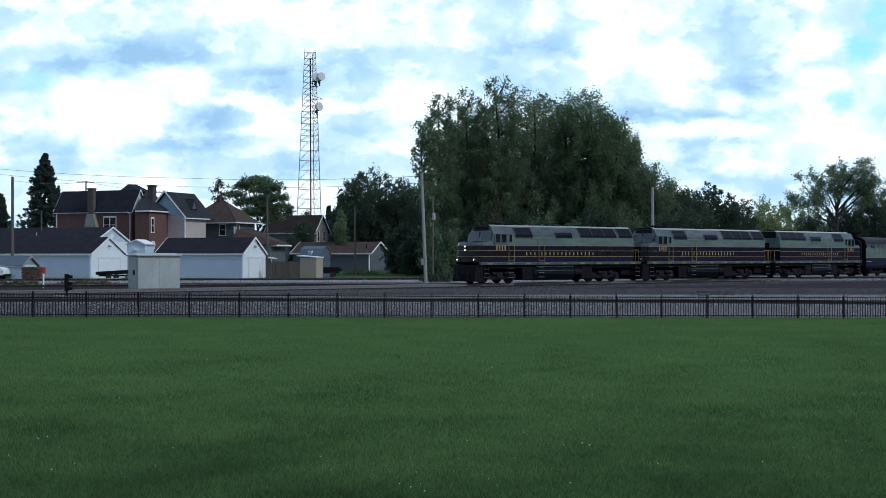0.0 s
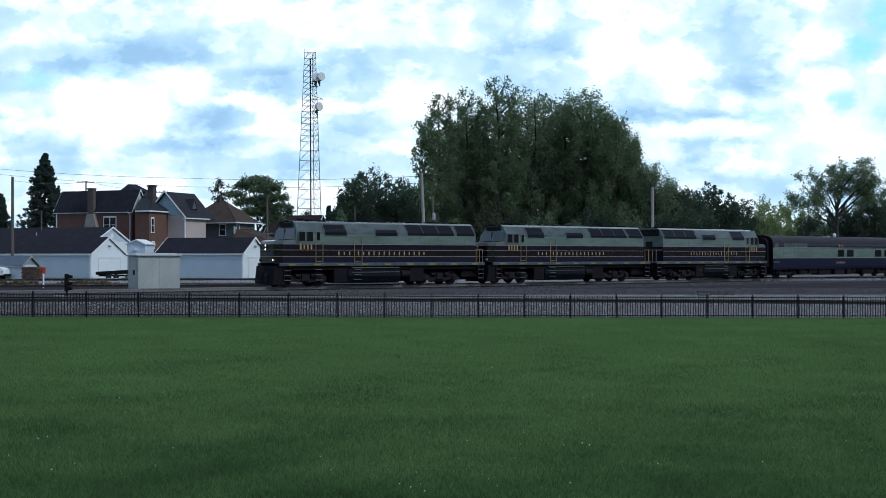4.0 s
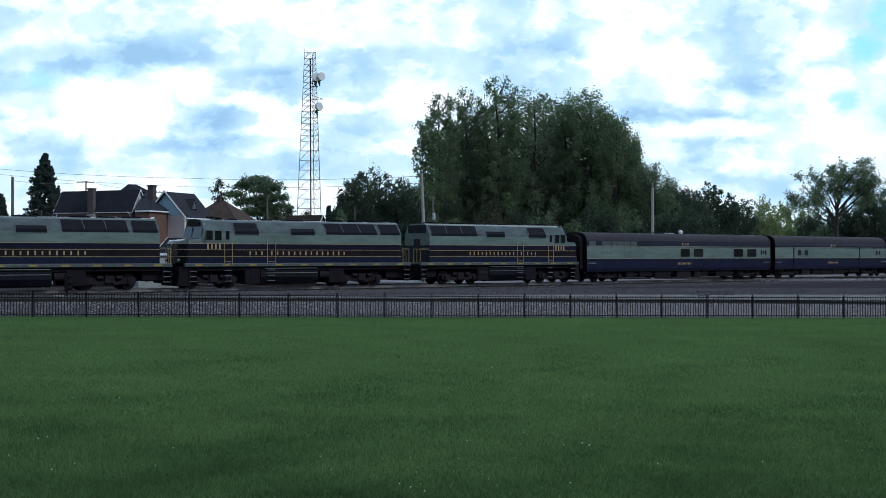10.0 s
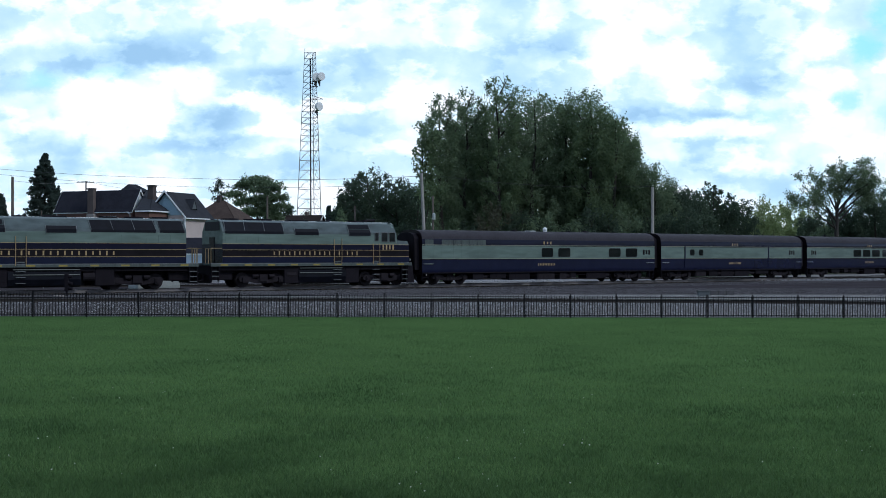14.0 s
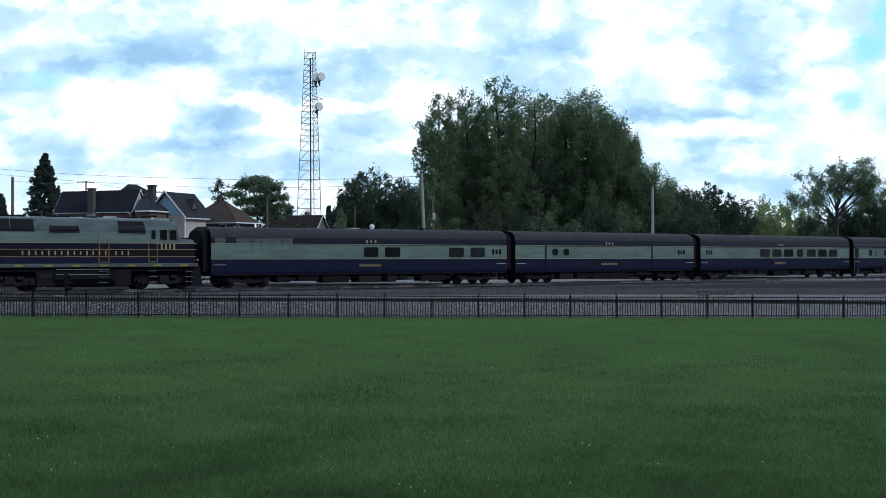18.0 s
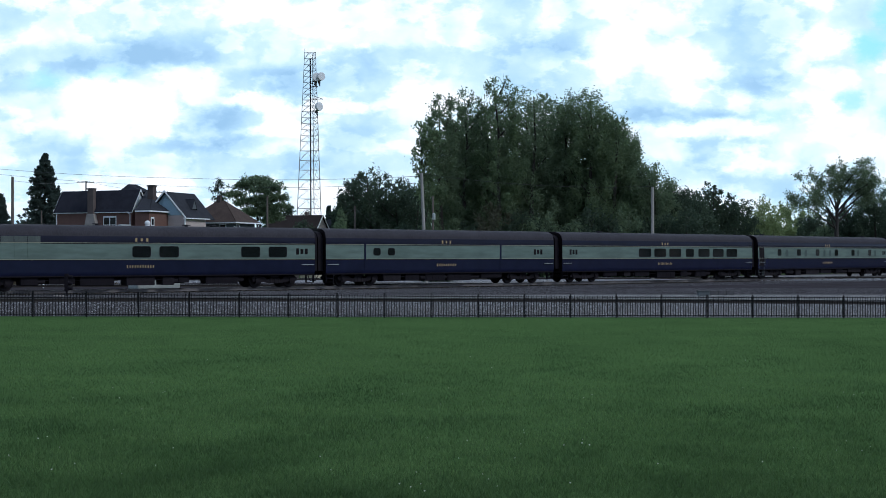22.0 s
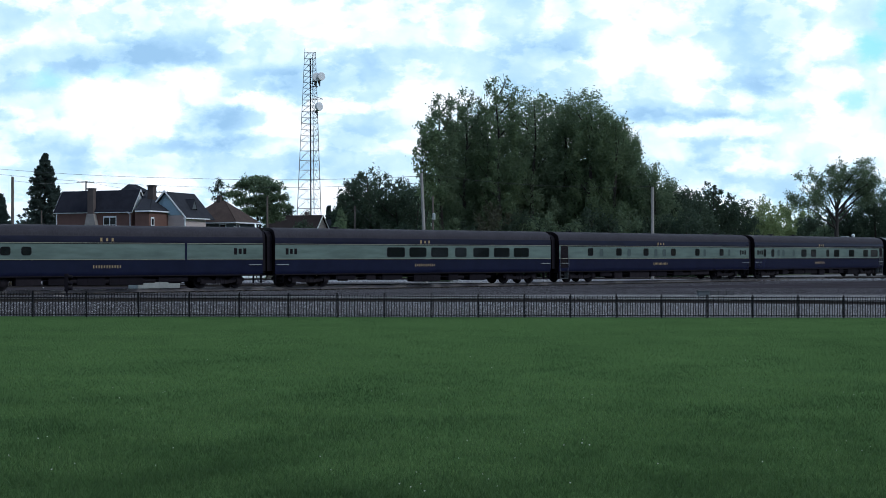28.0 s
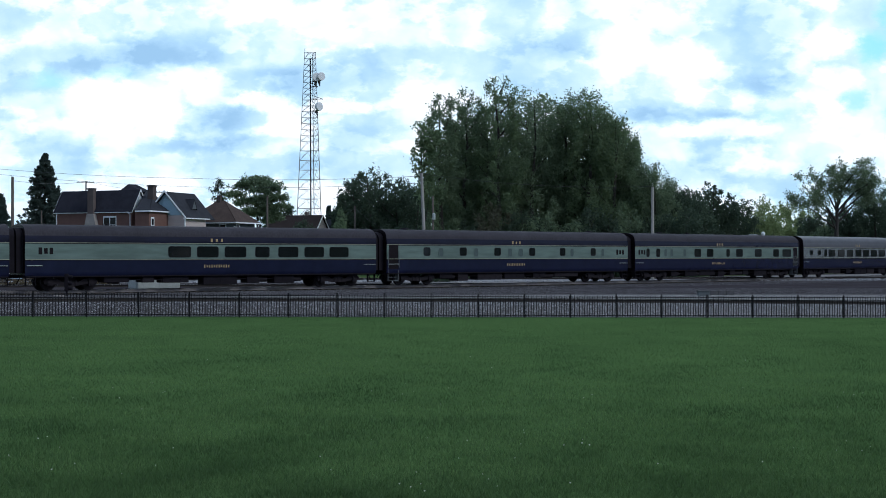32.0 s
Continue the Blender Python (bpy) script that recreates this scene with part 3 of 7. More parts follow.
                P("grille_frame", bm, M["sill"], par=ig)
        # access panels along the green band
        for k in range(7 if not c else 5):
            x0 = -6.0 + c + k * 0.82
            bm = fresh()
            box(bm, x0, x0 + 0.76, min(y, y + s * 0.012), max(y, y + s * 0.012), 3.0, 3.50)
            P("access_panel", bm, M["green_paint"])
        # cab windows and door
        for x0, x1, z0, z1 in ((-15.50 + c, -15.02 + c, 3.18, 3.82), (-14.86 + c, -14.38 + c, 3.18, 3.82), (-14.08 + c, -13.80 + c, 3.24, 3.80)):
            bm = fresh()
            yy = y
            box(bm, x0, x1, min(yy, yy + s * 0.01), max(yy, yy + s * 0.01), z0, z1)
            bevelled(bm, 0.004)
            w = P("cab_window", bm, M["glass"], "dark cab side window")
            bm = fresh()
            for q in ((x0 - 0.04, x0, z0, z1), (x1, x1 + 0.04, z0, z1), (x0 - 0.04, x1 + 0.04, z1, z1 + 0.04), (x0 - 0.04, x1 + 0.04, z0 - 0.04, z0)):
                box(bm, q[0], q[1], min(yy, yy + s * 0.03), max(yy, yy + s * 0.03), q[2], q[3])
            P("window_frame", bm, M["sill"], par=w)
        for x0, x1 in ((-14.17 + c, -13.61 + c), (-10.98 + c, -10.35 + c)):
            for xx in (x0, x1):
                bm = fresh()
                cyl(bm, (xx, y + s * 0.06, 1.55), (xx, y + s * 0.06, 3.05 if x0 < -12 + c else 3.35), 0.022, n=6)
                P("handrail", bm, M["gold"], "gold painted handrail")
            for k in range(3):
                bm = fresh()
                box(bm, x0 + 0.03, x1 - 0.03, min(y * 0.9, y + s * 0.05), max(y * 0.9, y + s * 0.05), 0.45 + 0.36 * k, 0.49 + 0.36 * k)
                P("ladder_step", bm, M["sill"])
            # raised black plate paints in the shade of the step recess
            bm = fresh()
            box(bm, x0 + 0.08, x1 - 0.08, min(y, y + s * 0.03), max(y, y + s * 0.03), 1.72, 2.08)
            P("recess_shade_plate", bm, M["under"])
            bm = fresh()
            box(bm, x0 + 0.06, x1 - 0.06, min(y, y + s * 0.05), max(y, y + s * 0.05), 1.74, 1.79)
            P("door_step", bm, M["sill"])
        for xx in (nose + 0.1, 0.25):
            for k in range(3):
                bm = fresh()
                box(bm, xx, xx + 0.5, min(y * 0.85, y), max(y * 0.85, y), 0.45 + 0.33 * k, 0.49 + 0.33 * k)
                P("corner_step", bm, M["sill"])
            bm = fresh()
            box(bm, xx - 0.02, xx + 0.02, min(y * 0.85, y), max(y * 0.85, y), 0.4, 1.45)
            box(bm, xx + 0.5, xx + 0.54, min(y * 0.85, y), max(y * 0.85, y), 0.4, 1.45)
            P("step_side", bm, M["under"])
        if (s < 0) != far_side:
            bars(e, "number_character", M["gold"], -15.5 + c, -14.36 + c, 2.585, 2.945, 4, y, "large gold character under the cab window", O, 0.42)
            bars(e, "side_character", M["gold"], -12.47 + c, -4.64 + c * 0.55, 2.19, 2.47, 17, y, "gold character", O, 0.22, 3)
        for k in range(3):
            bm = fresh()
            cyl(bm, (0.78, s * (0.62 + 0.4 * k), 1.6), (0.78, s * (0.62 + 0.4 * k), 2.65), 0.022, n=6)
            P("porch_post", bm, M["gold"], "gold painted porch rail post")
        bm = fresh()
        cyl(bm, (0.78, s * 0.62, 2.65), (0.78, s * 1.45, 2.65), 0.022, n=6)
        cyl(bm, (0.78, s * 1.45, 2.65), (0.05, s * 1.5, 2.65), 0.022, n=6)
        P("porch_rail", bm, M["gold"], "gold painted porch rail")
    # equipment between the trucks, under the frame
    bm = fresh()
    box(bm, -16.2 + c, 0.3, -0.42, 0.42, 0.62, 1.46)
    P("centre_beam", bm, M["under"])
    for s in (-1, 1):
        for x0, x1, z0 in ((-12.55 + c, -11.4 + c, 0.24), (-6.0, -4.75, 0.26)):
            bm = fresh()
            box(bm, x0, x1, min(s * 0.5, s * 1.38), max(s * 0.5, s * 1.38), z0, 1.44)
            bevelled(bm, 0.04)
            P("equipment_box", bm, M["under"])
    # roof deck
    bm = fresh()
    sweep(bm, [(-0.86, 4.56), (0, 4.60), (0.86, 4.56)], front + 0.1, 0.0)
    P("roof", bm, M["loco_roof"], "grey roof")
    for k, (x, w, d, h) in enumerate(((-1.3, 0.6, 0.6, 0.10), (-3.0, 0.6, 0.6, 0.10), (-4.7 + c * 0.5, 0.6, 0.6, 0.10), (-8.2 + c, 0.7, 0.45, 0.10), (-10.3 + c, 0.4, 0.3, 0.08), (-13.0 + c, 0.3, 0.6, 0.09))):
        bm = fresh()
        if k < 3:
            cyl(bm, (x, 0, 4.55), (x, 0, 4.58 + h), 0.62, n=20)
        else:
            box(bm, x - w, x + w, -d, d, 4.5, 4.58 + h)
            bevelled(bm, 0.03)
        P("roof_fan" if k < 3 else "roof_hatch", bm, M["under"])
    bm = fresh()
    for k in range(3):
        cyl(bm, (-13.9 + c, -0.35 + 0.22 * k, 4.72), (-14.5 + c - 0.1 * k, -0.35 + 0.22 * k, 4.74), 0.03, 0.09, n=8)
    box(bm, -14.0 + c, -13.8 + c, -0.45, 0.2, 4.56, 4.72)
    P("air_horn", bm, M["truck"])
    # rear bulkhead
    bm = fresh()
    sec = [(-W, 1.5), (W, 1.5), (W, 3.66), (W * 0.985, 3.80), (1.10, 4.44), (0.86, 4.56), (-0.86, 4.56), (-1.10, 4.44), (-W * 0.985, 3.80), (-W, 3.66)]
    bm.faces.new([bm.verts.new((0.0, p, q)) for p, q in sec])
    P("rear_bulkhead", bm, M["green_paint"], "grey-green rear bulkhead")
    bm = fresh()
    box(bm, 0.0, 0.012, -1.545, 1.545, 1.68, 2.94)
    P("rear_lower_panel", bm, M["blue_paint"], "dark lower bulkhead")
    bm = fresh()
    box(bm, 0.004, 0.03, -1.1, 1.1, 3.85, 4.45)
    P("rear_grille", bm, M["grille"])
    bm = fresh()
    box(bm, 0.012, 0.04, -0.38, 0.38, 1.68, 3.4)
    P("rear_door", bm, M["black_paint"], "dark rear door")
    bm = fresh()
    box(bm, 0.0, 0.85, -1.5, 1.5, 1.40, 1.52)
    P("rear_platform", bm, M["under"])
    bm = fresh()
    box(bm, 0.74, 0.84, -1.42, 1.42, 0.34, 1.40)
    P("rear_pilot", bm, M["under"], "black end plate over the coupler")
    for s in (-1, 1):
        for k in range(3):
            bm = fresh()
            yy = s * (0.45 + 0.16 * k)
            cyl(bm, (0.84, yy, 0.95), (1.02, yy, 0.55), 0.028, n=6)
            cyl(bm, (1.02, yy, 0.55), (1.30, yy, 0.50), 0.028, n=6)
            P("air_hose", bm, M["under"])
    bm = fresh()
    box(bm, -1.0, 0.74, -1.05, 1.05, 0.52, 1.3)
    bevelled(bm, 0.05)
    P("draft_gear", bm, M["under"], "black draft gear over the rear coupler")
    # cab front and nose: facets of a blunt nose
    bm = fresh()
    top = [(front, -W, 2.96), (front, W, 2.96)]
    sh = [(front - 0.06, -W, 3.28), (front - 0.12, -0.9, 3.30), (front - 0.14, 0, 3.30), (front - 0.12, 0.9, 3.30), (front - 0.06, W, 3.28)]
    st = [(front + 0.16, -1.12, 4.42), (front + 0.12, -0.6, 4.50), (front + 0.10, 0, 4.52), (front + 0.12, 0.6, 4.50), (front + 0.16, 1.12, 4.42)]
    mid_l = [(front + 0.04, -W, 3.75), (front + 0.04, W, 3.75)]
    v = [bm.verts.new(p) for p in (*sh, mid_l[1], *st[::-1], mid_l[0])]
    bm.faces.new(v[::-1])
    for s in (-1, 1):
        q = [(front, s * W, 2.96), (front - 0.06, s * W, 3.28), (front + 0.04, s * W, 3.75), (front + 0.2, s * W, 3.75), (front + 0.2, s * W, 2.96)]
        bm.faces.new([bm.verts.new(p) for p in q])
        q = [(front + 0.04, s * W, 3.75), (front + 0.16, s * 1.12, 4.42), (front + 0.3, s * 1.12, 4.42), (front + 0.2, s * W, 3.75)]
        bm.faces.new([bm.verts.new(p) for p in q])
    for i in range(4):
        bm.faces.new([bm.verts.new(p) for p in (st[i], st[i + 1], (front + 0.4, st[i + 1][1], 4.56), (front + 0.4, st[i][1], 4.53))])
    P("cab_front", bm, M["green_paint"], "grey-green cab front")
    for s in (-1, 1):
        bm = fresh()
        q = [(front - 0.06, s * 0.12, 3.40), (front - 0.03, s * 1.36, 3.40), (front + 0.045, s * 1.28, 3.98), (front + 0.03, s * 0.12, 4.05)]
        plate(bm, q if s > 0 else q[::-1], -0.05)
        P("windshield", bm, M["windshield"], "dark cab windshield")
    bm = fresh()
    plate(bm, [(front + 0.035, 0.9, 4.15), (front + 0.035, -0.9, 4.15), (front + 0.08, -0.8, 4.42), (front + 0.08, 0.8, 4.42)], 0.05)
    P("number_board", bm, M["under"], "dark number board over the windshield")
    plan = [(front, -W), (nose, -W), (tip, -0.95), (tip - 0.06, 0.0), (tip, 0.95), (nose, W), (front, W)]
    levels = ((1.67, "lower_stripe"), (2.10, "middle_stripe"), (2.555, "upper_stripe"), (2.96, "nose_top"), (3.16, ""))
    for i in range(4):
        z0, nm = levels[i]
        z1 = levels[i + 1][0]
        bm = fresh()
        pl = plan if i == 3 else plan[1:-1]
        lo, hi = [], []
        for p, q in pl:
            zz = z1 + (0.12 if (i == 3 and p >= front) else (0.06 if i == 3 and p >= nose else 0))
            lo.append(bm.verts.new((p, q, z0)))
            hi.append(bm.verts.new((p + (0.12 if i == 3 and p < front else 0), q * (0.96 if i == 3 else 1), zz)))
        for j in range(len(pl) - 1):
            bm.faces.new((lo[j + 1], lo[j], hi[j], hi[j + 1]))
        if i == 3:
            bm.faces.new(hi)
        P("nose_" + nm if i < 3 else nm, bm, M["nose_paint" if i < 3 else "loco_roof"], "grey nose top" if i == 3 else "dark nose band")
    for z in (2.10, 2.555, 2.96):
        bm = fresh()
        for j in range(1, len(plan) - 2):
            a_, b_ = Vector((*plan[j], z)), Vector((*plan[j + 1], z))
            cyl(bm, a_, b_, 0.016, n=4)
        P("nose_stripe", bm, M["gold"], "thin gold stripe")
    for y, z in ((0.0, 2.86), (0.0, 2.60)):
        bm = fresh()
        cyl(bm, (tip - 0.06, y, z), (tip - 0.12, y, z), 0.105, n=12)
        hl = P("headlight", bm, M["sill"], "twin headlight in the nose")
        bm = fresh()
        cyl(bm, (tip - 0.12, y, z), (tip - 0.125, y, z), 0.058, n=12)
        P("lens", bm, M["lamp"] if number_bars == 1 else M["lens"], par=hl)
    for y in (-1.0, 1.0):
        bm = fresh()
        cyl(bm, (tip + 0.02, y, 1.86), (tip - 0.09, y, 1.86), 0.10, n=10)
        hl = P("ditch_light", bm, M["sill"], "small ditch light")
        bm = fresh()
        cyl(bm, (tip - 0.09, y, 1.86), (tip - 0.095, y, 1.86), 0.050, n=10)
        P("lens", bm, M["lamp"] if number_bars == 1 else M["lens"], par=hl)
    bm = fresh()
    pp = [(nose + 0.2, -1.5), (tip - 0.1, -1.3), (tip - 0.25, 0), (tip - 0.1, 1.3), (nose + 0.2, 1.5)]
    lo, hi = [bm.verts.new((p - (0.15 if 0 < i < 4 else 0), q, 0.18)) for i, (p, q) in enumerate(pp)], [bm.verts.new((p, q, 1.45)) for p, q in pp]
    for j in range(4):
        bm.faces.new((lo[j + 1], lo[j], hi[j], hi[j + 1]))
    bm.faces.new(hi)
    P("pilot", bm, M["under"], "black pilot under the nose")
    for y in (-0.6, -0.35, 0.4, 0.65):
        bm = fresh()
        pts = [Vector((tip - 0.25, y, 1.0)), Vector((tip - 0.42, y, 0.75)), Vector((tip - 0.42, y, 0.45)), Vector((tip - 0.3, y, 0.3))]
        for i in range(3):
            cyl(bm, pts[i], pts[i + 1], 0.028, n=6)
        P("air_hose", bm, M["tyre"])
    for x, d in ((tip - 0.1, -1), (0.75, 1)):
        bm = fresh()
        box(bm, min(x, x + d * 0.5), max(x, x + d * 0.5), -0.09, 0.09, 0.78, 0.98)
        box(bm, min(x + d * 0.3, x + d * 0.62), max(x + d * 0.3, x + d * 0.62), -0.17, 0.15, 0.72, 1.04)
        P("coupler", bm, M["under"])
    bm = fresh()
    box(bm, -16.9 + c, 0.7, -1.35, 1.35, 1.18, 1.46)
    P("underframe", bm, M["under"])
    # fuel tank with rounded bottom, air tanks, boxes
    t0, t1 = -11.4 + c, -6.9 + c * 0.6
    bm = fresh()
    sweep(bm, [(-1.42, 1.18), (-1.46, 0.7), (-1.36, 0.32), (-1.1, 0.2), (1.1, 0.2), (1.36, 0.32), (1.46, 0.7), (1.42, 1.18)], t0, t1, True)
    P("fuel_tank", bm, M["grille"], "glossy black fuel tank")
    for s in (-1, 1):
        # two thin pale tubes stand in for reflections along the tank side
        for zz in (1.30, 0.98):
            bm = fresh()
            cyl(bm, (t0 + 0.3, s * 1.46, zz), (t1 - 0.1, s * 1.46, zz), 0.032 if zz > 1.2 else 0.030, n=8)
            P("tank_highlight", bm, M["frame_green"], "pale tube for a highlight along the tank")
        bm = fresh()
        cyl(bm, (t1 + 0.15, s * 1.15, 0.85), (t1 + 0.9, s * 1.15, 0.85), 0.28, n=12)
        P("air_tank", bm, M["truck"])
        bm = fresh()
        box(bm, t0 - 0.75, t0 - 0.1, min(s * 0.8, s * 1.4), max(s * 0.8, s * 1.4), 0.55, 1.2)
        bevelled(bm, 0.03)
        P("battery_box", bm, M["under"])
    for xx in (-14.8 + c, -3.2):
        truck(e, xx + 8.0 - cut / 2, 2.74, 0.51, True)
    return e


# distance run by the train, second by second
RUN = (67.806, 2.066, 2.401, -1.742, -1.581)


def run(t):
    q = (t - 16.0) / 16.0
    return sum(c * q ** (i + 1) for i, c in enumerate(RUN))


TRAIN = []       # (thing, place along the train of its middle, turned round)


def add(ob, o, flip=False):
    TRAIN.append((ob, o, flip))


def on_track(s, flip=False):
    x, y, h = track(s)
    return Matrix.Translation((x, y, 0)) @ Matrix.Rotation(h + (math.pi if flip else 0), 4, "Z")


I4 = Matrix.Identity(4)
add(locomotive(I4, 0.0, 1, "grey-green and dark blue passenger diesel locomotive with gold stripes, headlights on"), -62.86 - 8.0)
add(locomotive(I4, 0.0, 2, "grey-green and dark blue diesel locomotive with gold stripes, lights off"), -44.2 - 8.0)
add(locomotive(I4, 1.75, 3, "shorter grey-green and blue diesel locomotive coupled cab to the rear", True), -41.67 + 8.0 - 0.875, True)
CARS = (
    (-26.0, 0.03, dict(wins=((12.39, 13.66), (14.21, 15.57), (19.99, 21.41), (22.03, 23.44)), logos=(24.08,), csx=12.48, plate_x=12.0,
                       silver=(0.65, 1.48, 2.24, 3.38, 4.17, 4.96, 5.76, 6.58), vents=(10.5, 16.6, 18.4), domes=(13.9,)), "blue and grey-green passenger car with louvred front panels"),
    (0.03, 22.31, dict(wins=((4.41, 5.06, 2.22, 2.68), (5.67, 6.32, 2.22, 2.68)), seams=(3.7, 16.32), logos=(19.68,), csx=10.48, plate_x=10.09), "blue and grey-green baggage car with wide side doors"),
    (22.31, 48.24, dict(wins=((9.64, 11.25), (11.64, 13.21), (13.62, 15.24), (15.87, 16.98), (17.62, 19.2), (19.65, 21.23), (21.64, 23.22)), logos=(1.18,), csx=12.52, plate_x=12.12, vents=(6.0,)),
     "blue and grey-green dining car with wide windows"),
    (48.24, 74.04, dict(wins=((3.74, 4.41), (7.17, 7.88), (10.61, 11.29), (14.22, 14.88), (17.53, 18.16), (20.99, 21.59)), plain=((5.15, 5.65), (8.54, 9.04), (12.0, 12.45), (13.1, 13.6), (18.66, 19.1), (22.19, 22.6)),
                        logos=(23.95,), csx=12.33, plate_x=11.9, door=(0.62, 1.45), vents=(2.9, 22.0), win_z=(2.19, 2.75)), "blue and grey-green sleeping car with an open vestibule"),
    (74.04, 99.1, dict(wins=((1.88, 2.31), (3.19, 3.71), (8.46, 9.42), (10.23, 11.21), (13.13, 13.64), (14.59, 15.63), (17.5, 18.59), (20.44, 21.39), (21.96, 23.41)), plain=((4.23, 4.68), (5.06, 5.51), (6.9, 7.3)),
                       logos=(0.8,), csx=11.6, plate_x=11.0, door=(23.75, 24.45), vents=(5.0, 9.0), domes=(20.6,)), "blue and grey-green lounge car with uneven windows"),
    (99.1, 124.9, dict(wins=((1.55, 2.20, 2.28, 2.66), (3.14, 3.72, 2.28, 2.66), (4.40, 4.90, 2.1, 2.77), (5.25, 6.5), (7.15, 8.42), (8.9, 10.17), (10.67, 11.93), (12.3, 13.55), (13.95, 15.25), (15.7, 17.0), (17.5, 18.7), (20.0, 21.2)), csx=10.6, plate_x=10.2, vents=(8.0,), bright=True),
     "stainless steel coach with dark blue lower side"),
)
for o0, o1, kw, lab in CARS:
    add(coach(I4, o1 - o0, label=lab, **kw), (o0 + o1) / 2)
for ob, o, flip in TRAIN:
    ob.matrix_basis = on_track(o - run(0.0), flip)


# ---- sky backdrop: far clouds that drift to the right ----
def sky_backdrop():
    R, n_a, n_e = 3000.0, 48, 30
    bm = fresh()
    uv = bm.loops.layers.uv.new("UVMap")
    rows = []
    for j in range(n_e + 1):
        el = radians(-1.5 + 40.0 * j / n_e)
        rows.append([bm.verts.new((R * math.cos(el) * math.sin(radians(-40 + 80.0 * i / n_a)), R * math.cos(el) * math.cos(radians(-40 + 80.0 * i / n_a)), R * math.sin(el))) for i in range(n_a + 1)])
    for j in range(n_e):
        for i in range(n_a):
            f = bm.faces.new((rows[j][i], rows[j + 1][i], rows[j + 1][i + 1], rows[j][i + 1]))
            for lp in f.loops:
                c = lp.vert.co
                lp[uv].uv = (c.x / c.y, c.z / c.y)     # tangents of the angles from straight ahead
    m, n, l, b = mat_new("cloudy_sky")
    n.remove(b)
    out = n["Material Output"]
    em = n.new("ShaderNodeEmission")
    uvn = n.new("ShaderNodeUVMap")
    uvn.uv_map = "UVMap"

    def math_node(op, a, bb):
        k = n.new("ShaderNodeMath")
        k.operation = op
        for s, val in zip(k.inputs, (a, bb)):
            if isinstance(val, (int, float)):
                s.default_value = val
            else:
                l.new(val, s)
        return k.outputs[0]

    def fbm(scale, sx, sy, detail=8.0, rough=0.55, off=0.0):
        mp = n.new("ShaderNodeMapping")
        mp.inputs["Scale"].default_value = (sx, sy, 1)
        mp.inputs["Location"].default_value = (off, off * 0.7, 0)
        l.new(uvn.outputs["UV"], mp.inputs["Vector"])
        t = n.new("ShaderNodeTexNoise")
        t.inputs["Scale"].default_value = scale
        t.inputs["Detail"].default_value = detail
        t.inputs["Roughness"].default_value = rough
        l.new(mp.outputs["Vector"], t.inputs["Vector"])
        return t

    warp = fbm(24.0, 1.0, 1.5, 8.0, 0.66)
    sub_ = n.new("ShaderNodeVectorMath")
    sub_.operation = "MULTIPLY_ADD"
    l.new(warp.outputs["Color"], sub_.inputs[0])
    sub_.inputs[1].default_value = (0.044, 0.026, 0.0)
    sub_.inputs[2].default_value = (-0.022, -0.013, 0.0)
    wv = n.new("ShaderNodeVectorMath")
    wv.operation = "ADD"
    l.new(uvn.outputs["UV"], wv.inputs[0])
    l.new(sub_.outputs["Vector"], wv.inputs[1])

    def blob(cx, cy, rx, ry, amount, lo=0.15, hi=1.45):
        s1 = n.new("ShaderNodeVectorMath")
        s1.operation = "SUBTRACT"
        l.new(wv.outputs["Vector"], s1.inputs[0])
        s1.inputs[1].default_value = (cx, cy, 0)
        s2 = n.new("ShaderNodeVectorMath")
        s2.operation = "DIVIDE"
        l.new(s1.outputs["Vector"], s2.inputs[0])
        s2.inputs[1].default_value = (rx, ry, 1)
        ln = n.new("ShaderNodeVectorMath")
        ln.operation = "LENGTH"
        l.new(s2.outputs["Vector"], ln.inputs[0])
        mr = n.new("ShaderNodeMapRange")
        mr.interpolation_type = "SMOOTHERSTEP"
        mr.inputs["From Min"].default_value, mr.inputs["From Max"].default_value = lo, hi
        mr.inputs["To Min"].default_value, mr.inputs["To Max"].default_value = amount, 0.0
        l.new(ln.outputs["Value"], mr.inputs["Value"])
        return mr.outputs["Result"]

    # shaded cloud bases and thin places: centre, half width, half height, depth
    shade = None
    for q in SHADES:
        o = blob(*q)
        shade = o if shade is None else math_node("ADD", shade, o)
    for q in PUFFS:
        shade = math_node("ADD", shade, blob(*q, 0.45, 1.20))
    holes = None
    for q in HOLES:
        o = blob(*q)
        holes = o if holes is None else math_node("ADD", holes, o)
    vo = n.new("ShaderNodeTexVoronoi")
    vo.feature = "SMOOTH_F1"
    vo.inputs["Scale"].default_value = 34.0
    vo.inputs["Detail"].default_value = 2.0
    vo.inputs["Smoothness"].default_value = 0.5
    l.new(wv.outputs["Vector"], vo.inputs["Vector"])
    billow = math_node("MULTIPLY", math_node("SUBTRACT", vo.outputs["Distance"], 0.42), 0.45)
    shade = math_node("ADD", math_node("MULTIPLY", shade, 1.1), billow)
    f1 = fbm(11.0, 1.0, 1.7, 6.0, 0.5, 3.1)
    f1v = math_node("MULTIPLY", math_node("SUBTRACT", f1.outputs["Fac"], 0.5), 1.35)
    # crisp-edged small puffs
    f2 = fbm(19.0, 1.0, 1.7, 10.0, 0.56, 7.7)
    pf = n.new("ShaderNodeMapRange")
    pf.interpolation_type = "SMOOTHSTEP"
    pf.inputs["From Min"].default_value, pf.inputs["From Max"].default_value = 0.48, 0.56
    pf.inputs["To Min"].default_value, pf.inputs["To Max"].default_value = 0.13, -0.15
